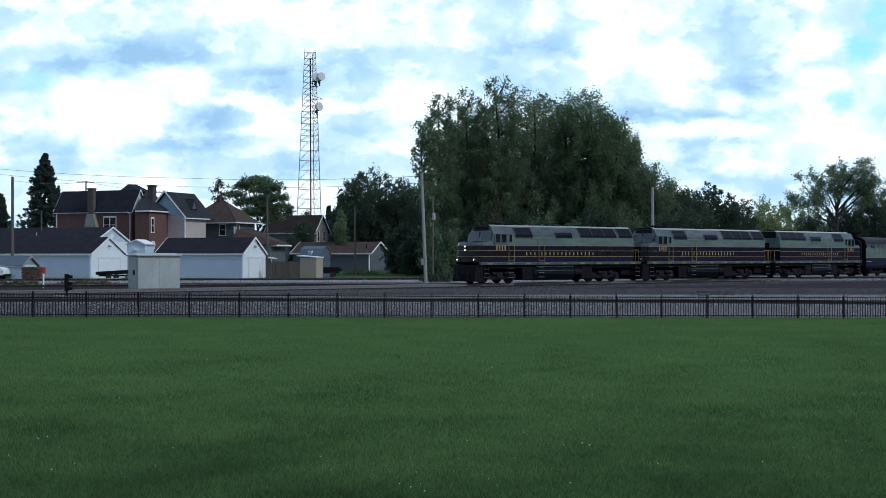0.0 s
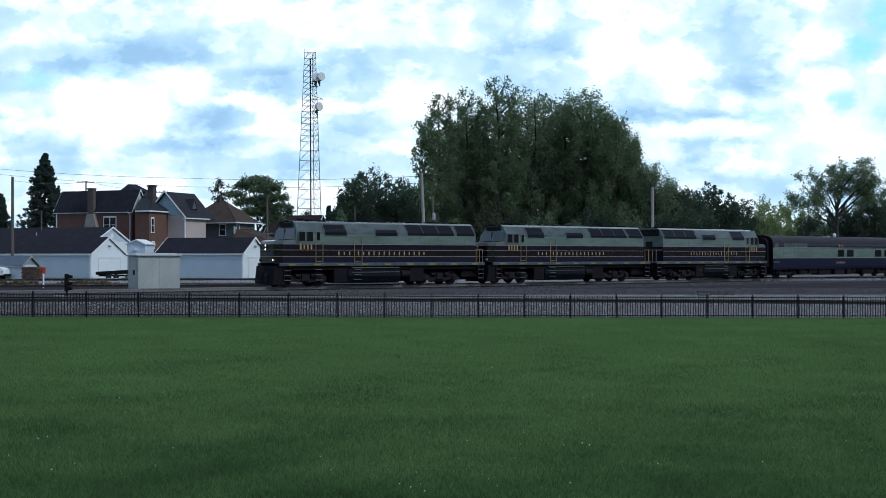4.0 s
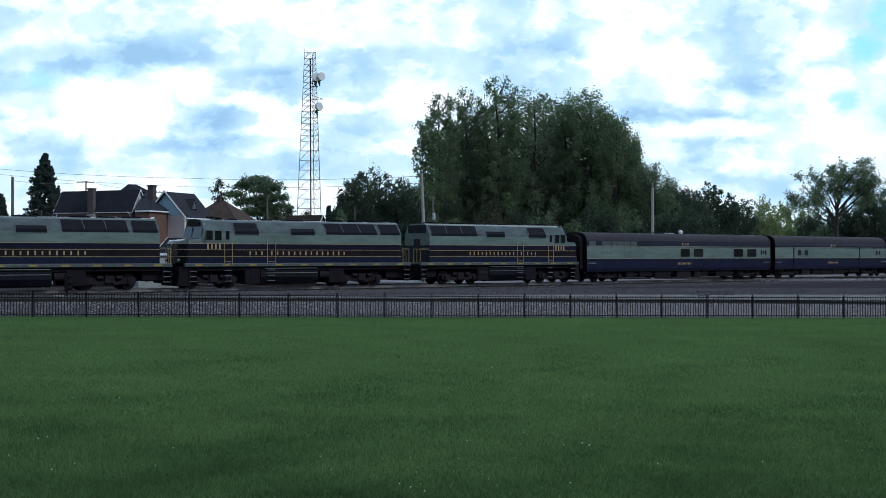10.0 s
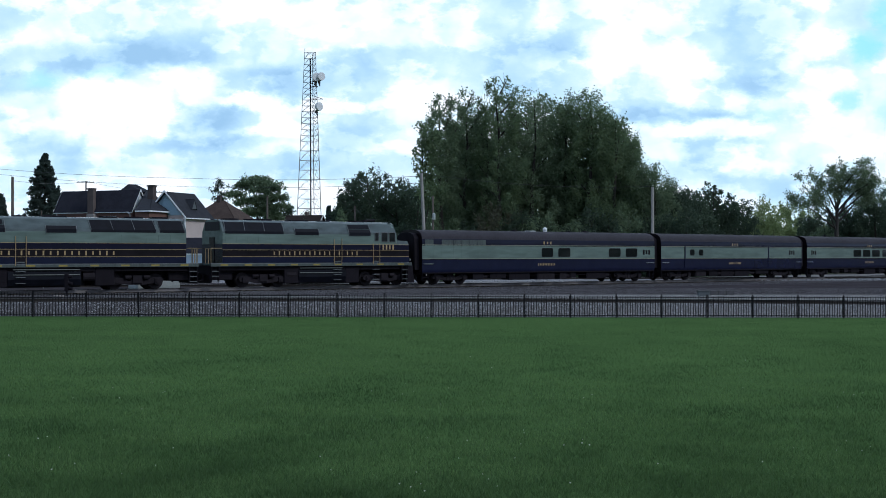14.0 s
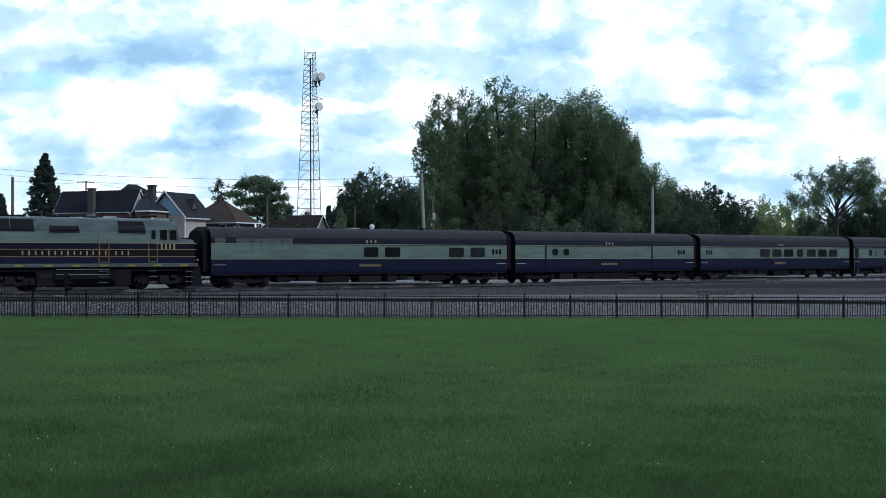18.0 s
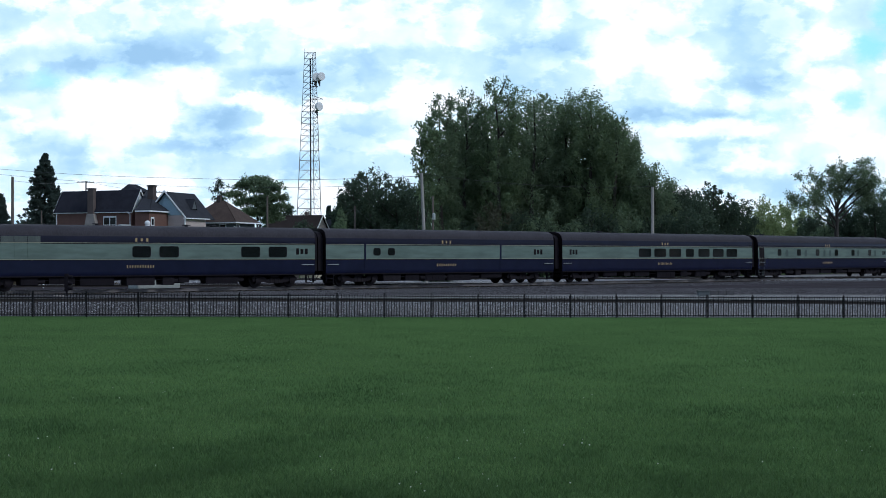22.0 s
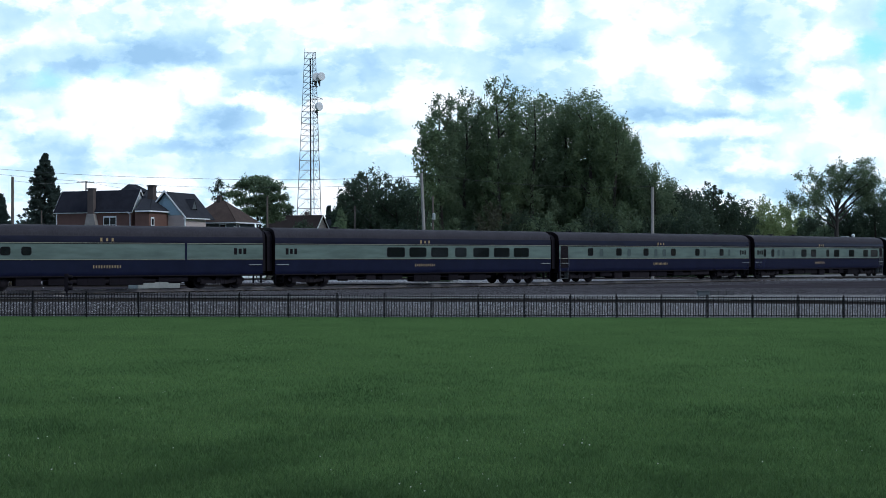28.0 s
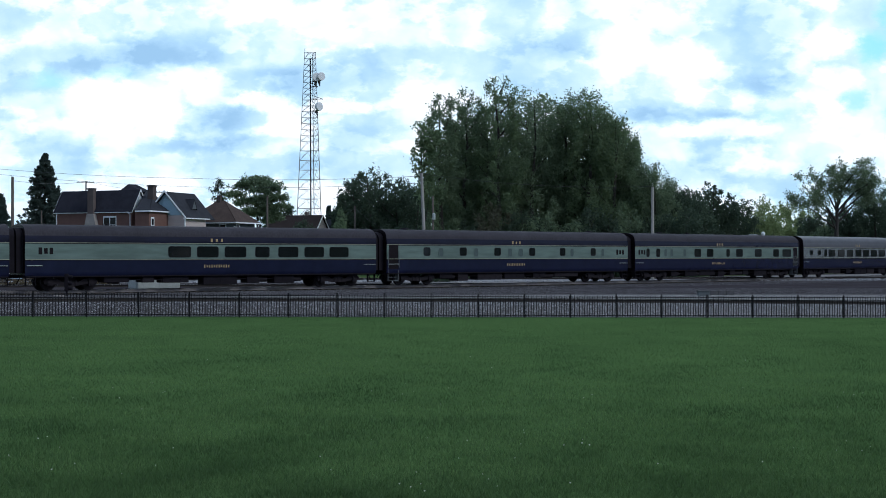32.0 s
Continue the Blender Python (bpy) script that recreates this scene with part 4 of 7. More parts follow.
    l.new(f2.outputs["Fac"], pf.inputs["Value"])
    f1v = math_node("ADD", f1v, pf.outputs["Result"])
    tot = math_node("ADD", shade, math_node("ADD", f1v, 0.06))
    ramp = n.new("ShaderNodeValToRGB")
    els = ramp.color_ramp.elements
    els[0].position, els[0].color = 0.0, (1.22, 1.18, 1.16, 1)
    els[1].position, els[1].color = 1.0, (0.40, 0.60, 0.80, 1)
    for pos, col in ((0.16, (1.05, 1.08, 1.09, 1)), (0.40, (0.76, 0.93, 1.02, 1)), (0.7, (0.55, 0.76, 0.93, 1))):
        k = els.new(pos)
        k.color = col
    l.new(math_node("MULTIPLY", tot, 0.88), ramp.inputs["Fac"])
    mx = n.new("ShaderNodeMix")
    mx.data_type = "RGBA"
    mx.clamp_factor = True
    mx.inputs["B"].default_value = (0.40, 0.86, 1.08, 1)
    l.new(holes, mx.inputs["Factor"])
    l.new(ramp.outputs["Color"], mx.inputs["A"])
    l.new(mx.outputs["Result"], em.inputs["Color"])
    l.new(em.outputs["Emission"], out.inputs["Surface"])
    m.cycles.emission_sampling = "NONE"
    ob = link("sky_backdrop", bm, m)
    return tagged(ob, "bright broken clouds with blue gaps, drifting slowly", "sky", kind="structure")


SHADES = (
    (-0.291, 0.153, 0.100, 0.014, 0.46), (-0.199, 0.163, 0.064, 0.014, 0.36), (-0.125, 0.134, 0.050, 0.014, 0.52), (-0.072, 0.147, 0.026, 0.014, 0.36),
    (-0.181, 0.109, 0.040, 0.014, 0.46), (-0.181, 0.090, 0.070, 0.007, 0.40), (-0.076, 0.092, 0.028, 0.011, 0.32), (-0.190, 0.080, 0.060, 0.010, 0.34), (-0.300, 0.082, 0.050, 0.006, 0.26), (-0.110, 0.077, 0.034, 0.007, 0.24), (-0.335, 0.185, 0.040, 0.012, 0.26),
    (0.245, 0.185, 0.040, 0.016, 0.26), (0.245, 0.158, 0.026, 0.022, 0.14), (0.252, 0.133, 0.038, 0.011, 0.34), (0.169, 0.1085, 0.060, 0.0075, 0.46),
    (0.148, 0.121, 0.036, 0.017, 0.28), (0.088, 0.167, 0.036, 0.014, 0.30), (0.068, 0.148, 0.060, 0.024, 0.24), (0.010, 0.168, 0.060, 0.020, 0.16),
    (-0.120, 0.066, 0.070, 0.009, 0.30), (-0.250, 0.070, 0.080, 0.008, 0.26), (-0.020, 0.075, 0.050, 0.012, 0.26), (0.180, 0.066, 0.060, 0.012, 0.28),
    (0.270, 0.054, 0.070, 0.014, 0.30), (0.215, 0.088, 0.040, 0.008, 0.26), (-0.320, 0.095, 0.040, 0.007, 0.26),
)
PUFFS = (
    (-0.262, 0.120, 0.044, 0.019, -0.45), (-0.225, 0.112, 0.022, 0.017, -0.40), (-0.325, 0.118, 0.026, 0.012, -0.35), (-0.300, 0.100, 0.040, 0.010, -0.30), (-0.240, 0.095, 0.026, 0.008, -0.25),
    (-0.150, 0.121, 0.030, 0.007, -0.35), (-0.090, 0.117, 0.040, 0.006, -0.30), (-0.130, 0.098, 0.030, 0.007, -0.30), (-0.020, 0.120, 0.034, 0.020, -0.40), (-0.050, 0.172, 0.050, 0.012, -0.35),
    (0.130, 0.160, 0.030, 0.020, -0.40), (0.180, 0.150, 0.034, 0.018, -0.40), (0.170, 0.128, 0.026, 0.010, -0.30), (0.210, 0.098, 0.050, 0.009, -0.40), (0.292, 0.165, 0.020, 0.014, -0.40), (0.300, 0.140, 0.022, 0.010, -0.35), (0.240, 0.070, 0.040, 0.008, -0.25),
)
HOLES = ((0.328, 0.162, 0.014, 0.013, 0.9), (0.314, 0.123, 0.010, 0.013, 0.70), (0.343, 0.187, 0.012, 0.020, 0.8), (0.250, 0.108, 0.016, 0.007, 0.30), (0.345, 0.112, 0.010, 0.010, 0.4), (-0.314, 0.137, 0.020, 0.008, 0.55), (-0.262, 0.140, 0.018, 0.006, 0.30))
SKY = sky_backdrop()


# ---- ground ----
def ground_material():
    """Lawn before the fence, ballast and gravel behind it, grass and dirt yards farther off."""
    m, n, l, b = mat_new("lawn_gravel_and_yards")
    tc = n.new("ShaderNodeTexCoord")
    at = n.new("ShaderNodeAttribute")
    at.attribute_name = "cover"

    def tex(scale, detail=6.0, rough=0.6, stretch=(1, 1, 1)):
        mp = n.new("ShaderNodeMapping")
        mp.inputs["Scale"].default_value = stretch
        l.new(tc.outputs["Object"], mp.inputs["Vector"])
        t = n.new("ShaderNodeTexNoise")
        t.inputs["Scale"].default_value, t.inputs["Detail"].default_value, t.inputs["Roughness"].default_value = scale, detail, rough
        l.new(mp.outputs["Vector"], t.inputs["Vector"])
        return t.outputs["Fac"]

    def mixc(fac, a, c):
        k = n.new("ShaderNodeMix")
        k.data_type = "RGBA"
        l.new(fac, k.inputs["Factor"])
        for s, val in (("A", a), ("B", c)):
            if isinstance(val, tuple):
                k.inputs[s].default_value = (*val, 1)
            else:
                l.new(val, k.inputs[s])
        return k.outputs["Result"]

    def span(v, lo, hi):
        r = n.new("ShaderNodeMapRange")
        r.inputs["From Min"].default_value, r.inputs["From Max"].default_value = lo, hi
        l.new(v, r.inputs["Value"])
        return r.outputs["Result"]

    grass = mixc(span(tex(0.16, 4.0, 0.5, (1, 0.5, 1)), 0.35, 0.65), (0.078, 0.142, 0.0465), (0.091, 0.163, 0.0535))
    grass = mixc(span(tex(9.0, 8.0, 0.7), 0.42, 0.85), grass, (0.036, 0.064, 0.024))
    grass = mixc(span(tex(1.6, 6.0, 0.6), 0.56, 0.78), grass, (0.104, 0.160, 0.056))
    grass = mixc(span(tex(0.9, 5.0, 0.6, (0.22, 1.3, 1)), 0.62, 1.15), grass, (0.048, 0.086, 0.032))
    vor = n.new("ShaderNodeTexVoronoi")
    vor.inputs["Scale"].default_value = 22.0
    l.new(tc.outputs["Object"], vor.inputs["Vector"])
    sep = n.new("ShaderNodeSeparateColor")
    l.new(vor.outputs["Color"], sep.inputs["Color"])
    gravel = mixc(sep.outputs["Red"], (0.040, 0.035, 0.041), (0.078, 0.070, 0.079))
    gravel = mixc(span(tex(0.35, 5.0), 0.42, 0.66), gravel, (0.042, 0.038, 0.038))
    pale = mixc(sep.outputs["Green"], (0.16, 0.155, 0.15), (0.50, 0.49, 0.48))
    yard = mixc(span(tex(0.25, 6.0), 0.45, 0.6), (0.052, 0.110, 0.032), (0.10, 0.095, 0.06))
    # dark strip along the main track: oil, with the train's shade painted in
    oily_shaded = mixc(sep.outputs["Red"], (0.018, 0.017, 0.018), (0.050, 0.046, 0.047))
    s2 = n.new("ShaderNodeSeparateColor")
    l.new(at.outputs["Color"], s2.inputs["Color"])
    col = mixc(s2.outputs["Red"], grass, gravel)
    col = mixc(at.outputs["Alpha"], col, oily_shaded)
    col = mixc(s2.outputs["Green"], col, pale)
    col = mixc(s2.outputs["Blue"], col, yard)
    l.new(col, b.inputs["Base Color"])
    b.inputs["Roughness"].default_value = 0.95
    b.inputs["Specular IOR Level"].default_value = 0.0
    bp = n.new("ShaderNodeBump")
    bp.inputs["Strength"].default_value, bp.inputs["Distance"].default_value = 0.6, 0.05
    l.new(tex(14.0, 6.0, 0.7), bp.inputs["Height"])
    l.new(bp.outputs["Normal"], b.inputs["Normal"])
    return m


def far_a(x):
    """Far track A: its line across the yard."""
    return 121.6 + 0.16 * (x + 20.0)


def far_b(x):
    return 97.4 + 0.19 * (x + 20.0)


def steps(*spans):
    out = []
    for a, b, k in spans:
        out += [a + (b - a) * i / k for i in range(k)]
    return out + [spans[-1][1]]


def far_side(x, y):
    """Metres beyond the centre line of the main track, negative on the near side."""
    return 1 / BEND - math.hypot(x - BASE.x + math.sin(HEAD0) / BEND, y - BASE.y - math.cos(HEAD0) / BEND)


# one mask serves both the oil and the painted shade under the train
def oil_and_shade(x, y):
    """1 between the rails of the main track, falling to 0 beside it."""
    cx, cy = BASE.x - math.sin(HEAD0) / BEND, BASE.y + math.cos(HEAD0) / BEND
    lat = abs(math.hypot(x - cx, y - cy) - 1 / BEND)
    if abs(x) > 70 or y > 190 or y < 60:
        return 0.0
    return max(0.0, min(1.0, (2.8 - lat) / 1.2))


xs = steps((-2500, -200, 12), (-200, -60, 14), (-60, 60, 80), (60, 200, 14), (200, 2500, 12))
ds = steps((-2600, -80, 14), (-80, -52, 14), (-52, 0, 40), (0, 10, 40), (10, 90, 80), (90, 240, 20), (240, 2800, 14))
gv, gf, gc = [], [], []
for d in ds:
    for x in xs:
        y = fence_y(x) + d
        z = ground_z(x, y)
        gravel = max(0.0, min(1.0, (d - 0.45) / 0.25))
        pale = 0.0
        if 0.5 < d < 3.4:
            pale = 0.10 + 0.42 * max(0.0, min(1.0, (x + 16.0) / 34.0))
        da = abs(y - far_a(x) + 3.0)
        if -80 < x < 70 and d > 20 and da < 6.0:
            pale = max(pale, 0.95 * min(1.0, (6.0 - da) / 2.0) * max(0.0, min(1.0, (50.0 - x) / 30.0)))
        if 5.4 < d < 13.5:
            pale = max(pale, 0.75 * min(1.0, (d - 5.4) / 0.5, (13.5 - d) / 1.5))
        fs = far_side(x, y)
        if d > 20 and -12.0 < x < 120.0 and 2.4 < fs < 17.0:
            pale = max(pale, 0.6 * min(1.0, (fs - 2.4) / 0.6, (17.0 - fs) / 4.0))
        yard = max(0.0, min(1.0, (y - far_a(x) - 6.0) / 3.0, (fs - 17.0) / 4.0 if x > -12.0 else 1.0))
        gv.append((x, y, z))
        gc.append((gravel, pale, yard, oil_and_shade(x, y)))
nx = len(xs)
for j in range(len(ds) - 1):
    for i in range(nx - 1):
        gf.append((j * nx + i, j * nx + i + 1, (j + 1) * nx + i + 1, (j + 1) * nx + i))
gm = bpy.data.meshes.new("ground")
gm.from_pydata(gv, [], gf)
ca = gm.color_attributes.new("cover", "FLOAT_COLOR", "POINT")
for k, c in enumerate(gc):
    ca.data[k].color = c
gm.materials.append(ground_material())
for p in gm.polygons:
    p.use_smooth = True
GROUND = tagged(new("ground", gm), "mown green lawn with gravel and yards beyond the fence", "ground", kind="structure")


# ---- tracks ----
def rail_line(name, pts, z, label, side_mat):
    """A track: two rails of flanged section and its ties, along points [(x, y)]."""
    e = thing(name, label, "railway track", Matrix.Identity(4), kind="structure")
    k = len(pts)
    zf = z if callable(z) else (lambda x: z)
    for side in (-0.7175, 0.7175):
        for nm, prof, mt in (("rail", ((-0.07, -0.17), (-0.07, -0.15), (-0.012, -0.13), (-0.012, -0.045), (-0.036, -0.035), (-0.036, -0.004), (0.036, -0.004), (0.036, -0.035), (0.012, -0.045), (0.012, -0.13), (0.07, -0.15), (0.07, -0.17)), side_mat),
                             ("rail_head", ((-0.034, -0.004), (-0.03, 0.0), (0.03, 0.0), (0.034, -0.004)), M["railhead"])):
            bm = fresh()
            prev = None
            for i in range(k):
                a, b = Vector(pts[max(0, i - 1)]), Vector(pts[min(k - 1, i + 1)])
                t = (b - a).normalized()
                nr = Vector((-t.y, t.x))
                ring = []
                for o, h in prof:
                    p = Vector(pts[i]) + nr * (side + o)
                    ring.append(bm.verts.new((p.x, p.y, zf(pts[i][0]) + h)))
                if prev:
                    for q in range(len(ring) - 1):
                        bm.faces.new((prev[q], prev[q + 1], ring[q + 1], ring[q]))
                prev = ring
            part(nm, bm, mt, e)
    return e


def ties_along(owner, pts, zf, step, keep):
    """Wooden ties under a track, sharing one mesh."""
    bm = fresh()
    box(bm, -0.115, 0.115, -1.30, 1.30, -0.17, 0.0)
    bevelled(bm, 0.012)
    me = bpy.data.meshes.new("tie")
    bm.to_mesh(me)
    bm.free()
    me.materials.append(M["tie"])
    rnd = random.Random(5)
    left = 0.0
    for i in range(len(pts) - 1):
        a, b = Vector(pts[i]), Vector(pts[i + 1])
        L = (b - a).length
        t = (b - a) / L
        d = left
        while d < L:
            p = a + t * d
            if keep(p):
                ob = new("tie", me)
                ob.parent = owner
                ob.matrix_basis = Matrix.Translation((p.x, p.y, zf(p.x) - 0.165 + rnd.uniform(-0.012, 0.0))) @ Matrix.Rotation(math.atan2(t.y, t.x) + rnd.uniform(-0.02, 0.02), 4, "Z")
            d += step
        left = d - L


main_pts = [track(s)[:2] for s in range(-130, 300, 4)]
main_track = rail_line("main_track", main_pts, 0.0, "main line track with worn rails on dark gravel", M["rail_mid"])
near_pts = [(x, fence_y(x) + NEAR_OFF) for x in range(-70, 71, 2)]
near_track = rail_line("near_track", near_pts, near_z, "rusty siding track on a ballast bank behind the fence", M["rail"])
a_pts = [(x, far_a(x)) for x in range(-130, 90, 10)]
far_track_a = rail_line("far_track", a_pts, 0.02, "distant track on pale ballast", M["rail"])
b_pts = [(x, far_b(x)) for x in range(-110, 8, 6)]
far_track_b = rail_line("middle_track", b_pts, 0.0, "second track joining the main line", M["rail"])


# ---- iron fence ----
def picket_fence():
    # walk along the curve both ways in panels of 2.44 m
    xs_ = [21.27]
    while xs_[-1] > -29.0:
        x0 = xs_[-1]
        sl = 0.185 - 0.00798 * x0
        xs_.append(x0 - 2.44 / math.sqrt(1 + sl * sl))
    xs_ = xs_[::-1]
    while xs_[-1] < 31.0:
        x0 = xs_[-1]
        sl = 0.185 - 0.00798 * x0
        xs_.append(x0 + 2.44 / math.sqrt(1 + sl * sl))
    e = thing("iron_fence", "black iron picket fence along the edge of the lawn", "fence", Matrix.Identity(4))
    bm = fresh()
    box(bm, -0.031, 0.031, -0.031, 0.031, -0.1, 1.22)
    box(bm, -0.038, 0.038, -0.038, 0.038, 1.22, 1.25)
    post = bpy.data.meshes.new("post")
    bm.to_mesh(post)
    bm.free()
    post.materials.append(M["fence"])
    bm = fresh()
    for i in range(18):
        px = -1.22 + 2.44 * (i + 0.5) / 18
        box(bm, px - 0.016, px + 0.016, -0.016, 0.016, 0.06, 1.17)
    pick = bpy.data.meshes.new("pickets")
    bm.to_mesh(pick)
    bm.free()
    pick.materials.append(M["fence"])
    bm = fresh()
    box(bm, -0.016, 0.016, -0.016, 0.016, 0.06, 1.17)
    one = bpy.data.meshes.new("picket")
    bm.to_mesh(one)
    bm.free()
    one.materials.append(M["fence"])
    bm = fresh()
    box(bm, -1.22, 1.22, -0.018, 0.018, -0.018, 0.018)
    railm = bpy.data.meshes.new("fence_rail")
    bm.to_mesh(railm)
    bm.free()
    railm.materials.append(M["fence"])
    for i, x in enumerate(xs_):
        y, z = fence_y(x), lawn_z(x)
        p = new("post", post)
        p.parent = e
        p.matrix_basis = Matrix.Translation((x, y, z))
        if i + 1 < len(xs_):
            x2 = xs_[i + 1]
            a, b = Vector((x, y, z)), Vector((x2, fence_y(x2), lawn_z(x2)))
            c, t = (a + b) / 2, (b - a)
            rot = Matrix.Rotation(math.atan2(t.y, t.x), 4, "Z") @ Matrix.Rotation(-math.atan2(t.z, math.hypot(t.x, t.y)), 4, "Y")
            if abs(c.x - 1.0) < 19.6:
                for j in range(18):
                    q = new("picket", one)
                    q.parent = e
                    q.matrix_basis = Matrix.Translation(c) @ rot @ Matrix.Translation((-1.22 + 2.44 * (j + 0.5) / 18, 0, 0))
            else:
                q = new("picket_panel", pick)
                q.parent = e
                q["kind"] = "stuff"
                q.matrix_basis = Matrix.Translation(c) @ rot
            for h in (0.14, 0.94, 1.10):
                r = new("rail", railm)
                r.parent = e
                r.matrix_basis = Matrix.Translation(c + Vector((0, 0, h))) @ rot
    return e


FENCE = picket_fence()


# ---- houses and sheds beyond the tracks ----
GRID = -22.0        # degrees by which the street's houses stand turned


class Block:
    """A walled block with its near-left corner at the origin: x along the front, y to the back."""

    def __init__(self, e, w, d, z0, z1, mats, t=0.18, right_mat=None):
        self.e, self.w, self.d, self.z0, self.z1 = e, w, d, z0, z1
        if mats is None:
            return
        rm = right_mat or mats
        for nm, c, mt in (("wall_front", (0, w, 0, t), mats), ("wall_back", (0, w, d - t, d), mats), ("wall_left", (0, t, t, d - t), mats), ("wall_right", (w - t, w, t, d - t), rm)):
            bm = fresh()
            box(bm, c[0], c[1], c[2], c[3], z0, z1)
            part(nm, bm, mt, e)

    def gable_x(self, rise, roof, trim, wall, over=0.35, wall_mat=None, th=0.12):
        """Gable roof with its ridge along x; gables left and right."""
        w, d, z = self.w, self.d, self.z1
        r = Vector((0, d / 2, z + rise))
        sl = rise / (d / 2)
        for s in (0, 1):
            bm = fresh()
            ye = -over if s == 0 else d + over
            ze = z - over * sl
            q = [(-over, ye, ze), (w + over, ye, ze), (w + over, d / 2, z + rise), (-over, d / 2, z + rise)]
            plate(bm, q if s == 0 else q[::-1], th)
            part("roof_slope", bm, roof, self.e)
            bm = fresh()
            ya, yb = sorted((ye, ye + (-0.05 if s == 0 else 0.05)))
            box(bm, -over, w + over, ya, yb, ze - 0.06, ze + 0.14)
            part("eave_trim", bm, trim, self.e)
        for x0, x1, nm in ((0, 0.18, "gable_left"), (w - 0.18, w, "gable_right")):
            bm = fresh()
            a, b = [bm.verts.new((x0, y, q)) for y, q in ((0, z), (d, z), (d / 2, z + rise))], [bm.verts.new((x1, y, q)) for y, q in ((0, z), (d, z), (d / 2, z + rise))]
            bm.faces.new(a)
            bm.faces.new(b[::-1])
            for i in range(3):
                j = (i + 1) % 3
                bm.faces.new((a[j], a[i], b[i], b[j]))
            part(nm, bm, wall_mat or wall, self.e)
        for xx in (-over, w + over):
            for s in (0, 1):
                bm = fresh()
                ye = -over if s == 0 else d + over
                x0, x1 = sorted((xx, xx + (0.06 if xx > 0 else -0.06)))
                pts = [(ye, z - over * sl), (d / 2, z + rise)]
                vs = []
                for xq in (x0, x1):
                    vs.append([bm.verts.new((xq, pts[0][0], pts[0][1] - 0.06)), bm.verts.new((xq, pts[1][0], pts[1][1] - 0.06)), bm.verts.new((xq, pts[1][0], pts[1][1] + 0.16)), bm.verts.new((xq, pts[0][0], pts[0][1] + 0.16))])
                bm.faces.new(vs[0])
                bm.faces.new(vs[1][::-1])
                for i in range(4):
                    j = (i + 1) % 4
                    bm.faces.new((vs[0][j], vs[0][i], vs[1][i], vs[1][j]))
                part("gable_trim", bm, trim, self.e)

    def hip(self, rise, roof, trim, ridge=0.0, over=0.45):
        w, d, z = self.w, self.d, self.z1
        o = over
        a, b, c, f = (-o, -o, z), (w + o, -o, z), (w + o, d + o, z), (-o, d + o, z)
        p, q = (w / 2 - ridge / 2, d / 2, z + rise), (w / 2 + ridge / 2, d / 2, z + rise)
        faces = [(a, b, q, p) if ridge else (a, b, p), (b, c, q), (c, f, p, q) if ridge else (c, f, p), (f, a, p)]
        for fc in faces:
            bm = fresh()
            plate(bm, fc, 0.12)
            part("roof_slope", bm, roof, self.e)
        for x0, x1, y0, y1 in ((-o, w + o, -o - 0.05, -o), (w + o, w + o + 0.05, -o, d + o), (-o - 0.05, -o, -o, d + o)):
            bm = fresh()
            box(bm, x0, x1, y0, y1, z - 0.10, z + 0.12)
            part("eave_trim", bm, trim, self.e)

    def window(self, wall, a, b, z0, z1, frame_mat, sashes=1, arch=False, rows=2):
        """A window on the front ('f') or right ('r') wall from a to b along it."""
        e = self.e
        w = self.w
        t = 0.09

        def bx(bm, u0, u1, q0, q1, o0, o1):
            if wall == "f":
                box(bm, u0, u1, -o1, -o0, q0, q1)
            else:
                box(bm, w + o0, w + o1, u0, u1, q0, q1)

        bm = fresh()
        bx(bm, a - t, a, z0 - t, z1 + t, 0, 0.06)
        bx(bm, b, b + t, z0 - t, z1 + t, 0, 0.06)
        bx(bm, a - t, b + t, z1, z1 + t * (2.2 if arch else 1), 0, 0.062)
        bx(bm, a - t - 0.04, b + t + 0.04, z0 - t, z0, 0, 0.10)
        for k in range(1, sashes):
            m = a + (b - a) * k / sashes
            bx(bm, m - t / 2, m + t / 2, z0, z1, 0, 0.058)
        win = part("window", bm, frame_mat, e, "white framed window")
        for k in range(sashes):
            u0, u1 = a + (b - a) * k / sashes, a + (b - a) * (k + 1) / sashes
            for r in range(rows):
                bm = fresh()
                q0, q1 = z0 + (z1 - z0) * r / rows, z0 + (z1 - z0) * (r + 1) / rows
                bx(bm, u0 + 0.02, u1 - 0.02, q0 + 0.02, q1 - 0.02, -0.02, 0.02)
                part("pane", bm, M["glass"], win)
            if rows > 1:
                bm = fresh()
                bx(bm, u0, u1, (z0 + z1) / 2 - 0.025, (z0 + z1) / 2 + 0.025, 0, 0.045)
                part("sash_bar", bm, frame_mat, win)

    def siding(self, wall, z0, z1, mat, step=0.2, a=0.0, b=None):
        """Lap siding boards on the front or right wall."""
        z = z0
        b = b if b is not None else (self.w if wall == "f" else self.d)
        while z < z1 - 0.05:
            bm = fresh()
            h = min(step, z1 - z) - 0.012
            if wall == "f":
                box(bm, a, b, -0.03, 0.0, z, z + h)
            else:
                box(bm, self.w, self.w + 0.03, a, b, z, z + h)
            part("siding_board", bm, mat, self.e)
            z += step

    def door_panels(self, wall, a, b, z0, z1, mat, rows=4):
        """A sectional garage door."""
        for r in range(rows):
            bm = fresh()
            q0, q1 = z0 + (z1 - z0) * r / rows, z0 + (z1 - z0) * (r + 1) / rows - 0.02
            if wall == "f":
                box(bm, a, b, -0.05, 0, q0, q1)
            else:
                box(bm, self.w, self.w + 0.05, a, b, q0, q1)
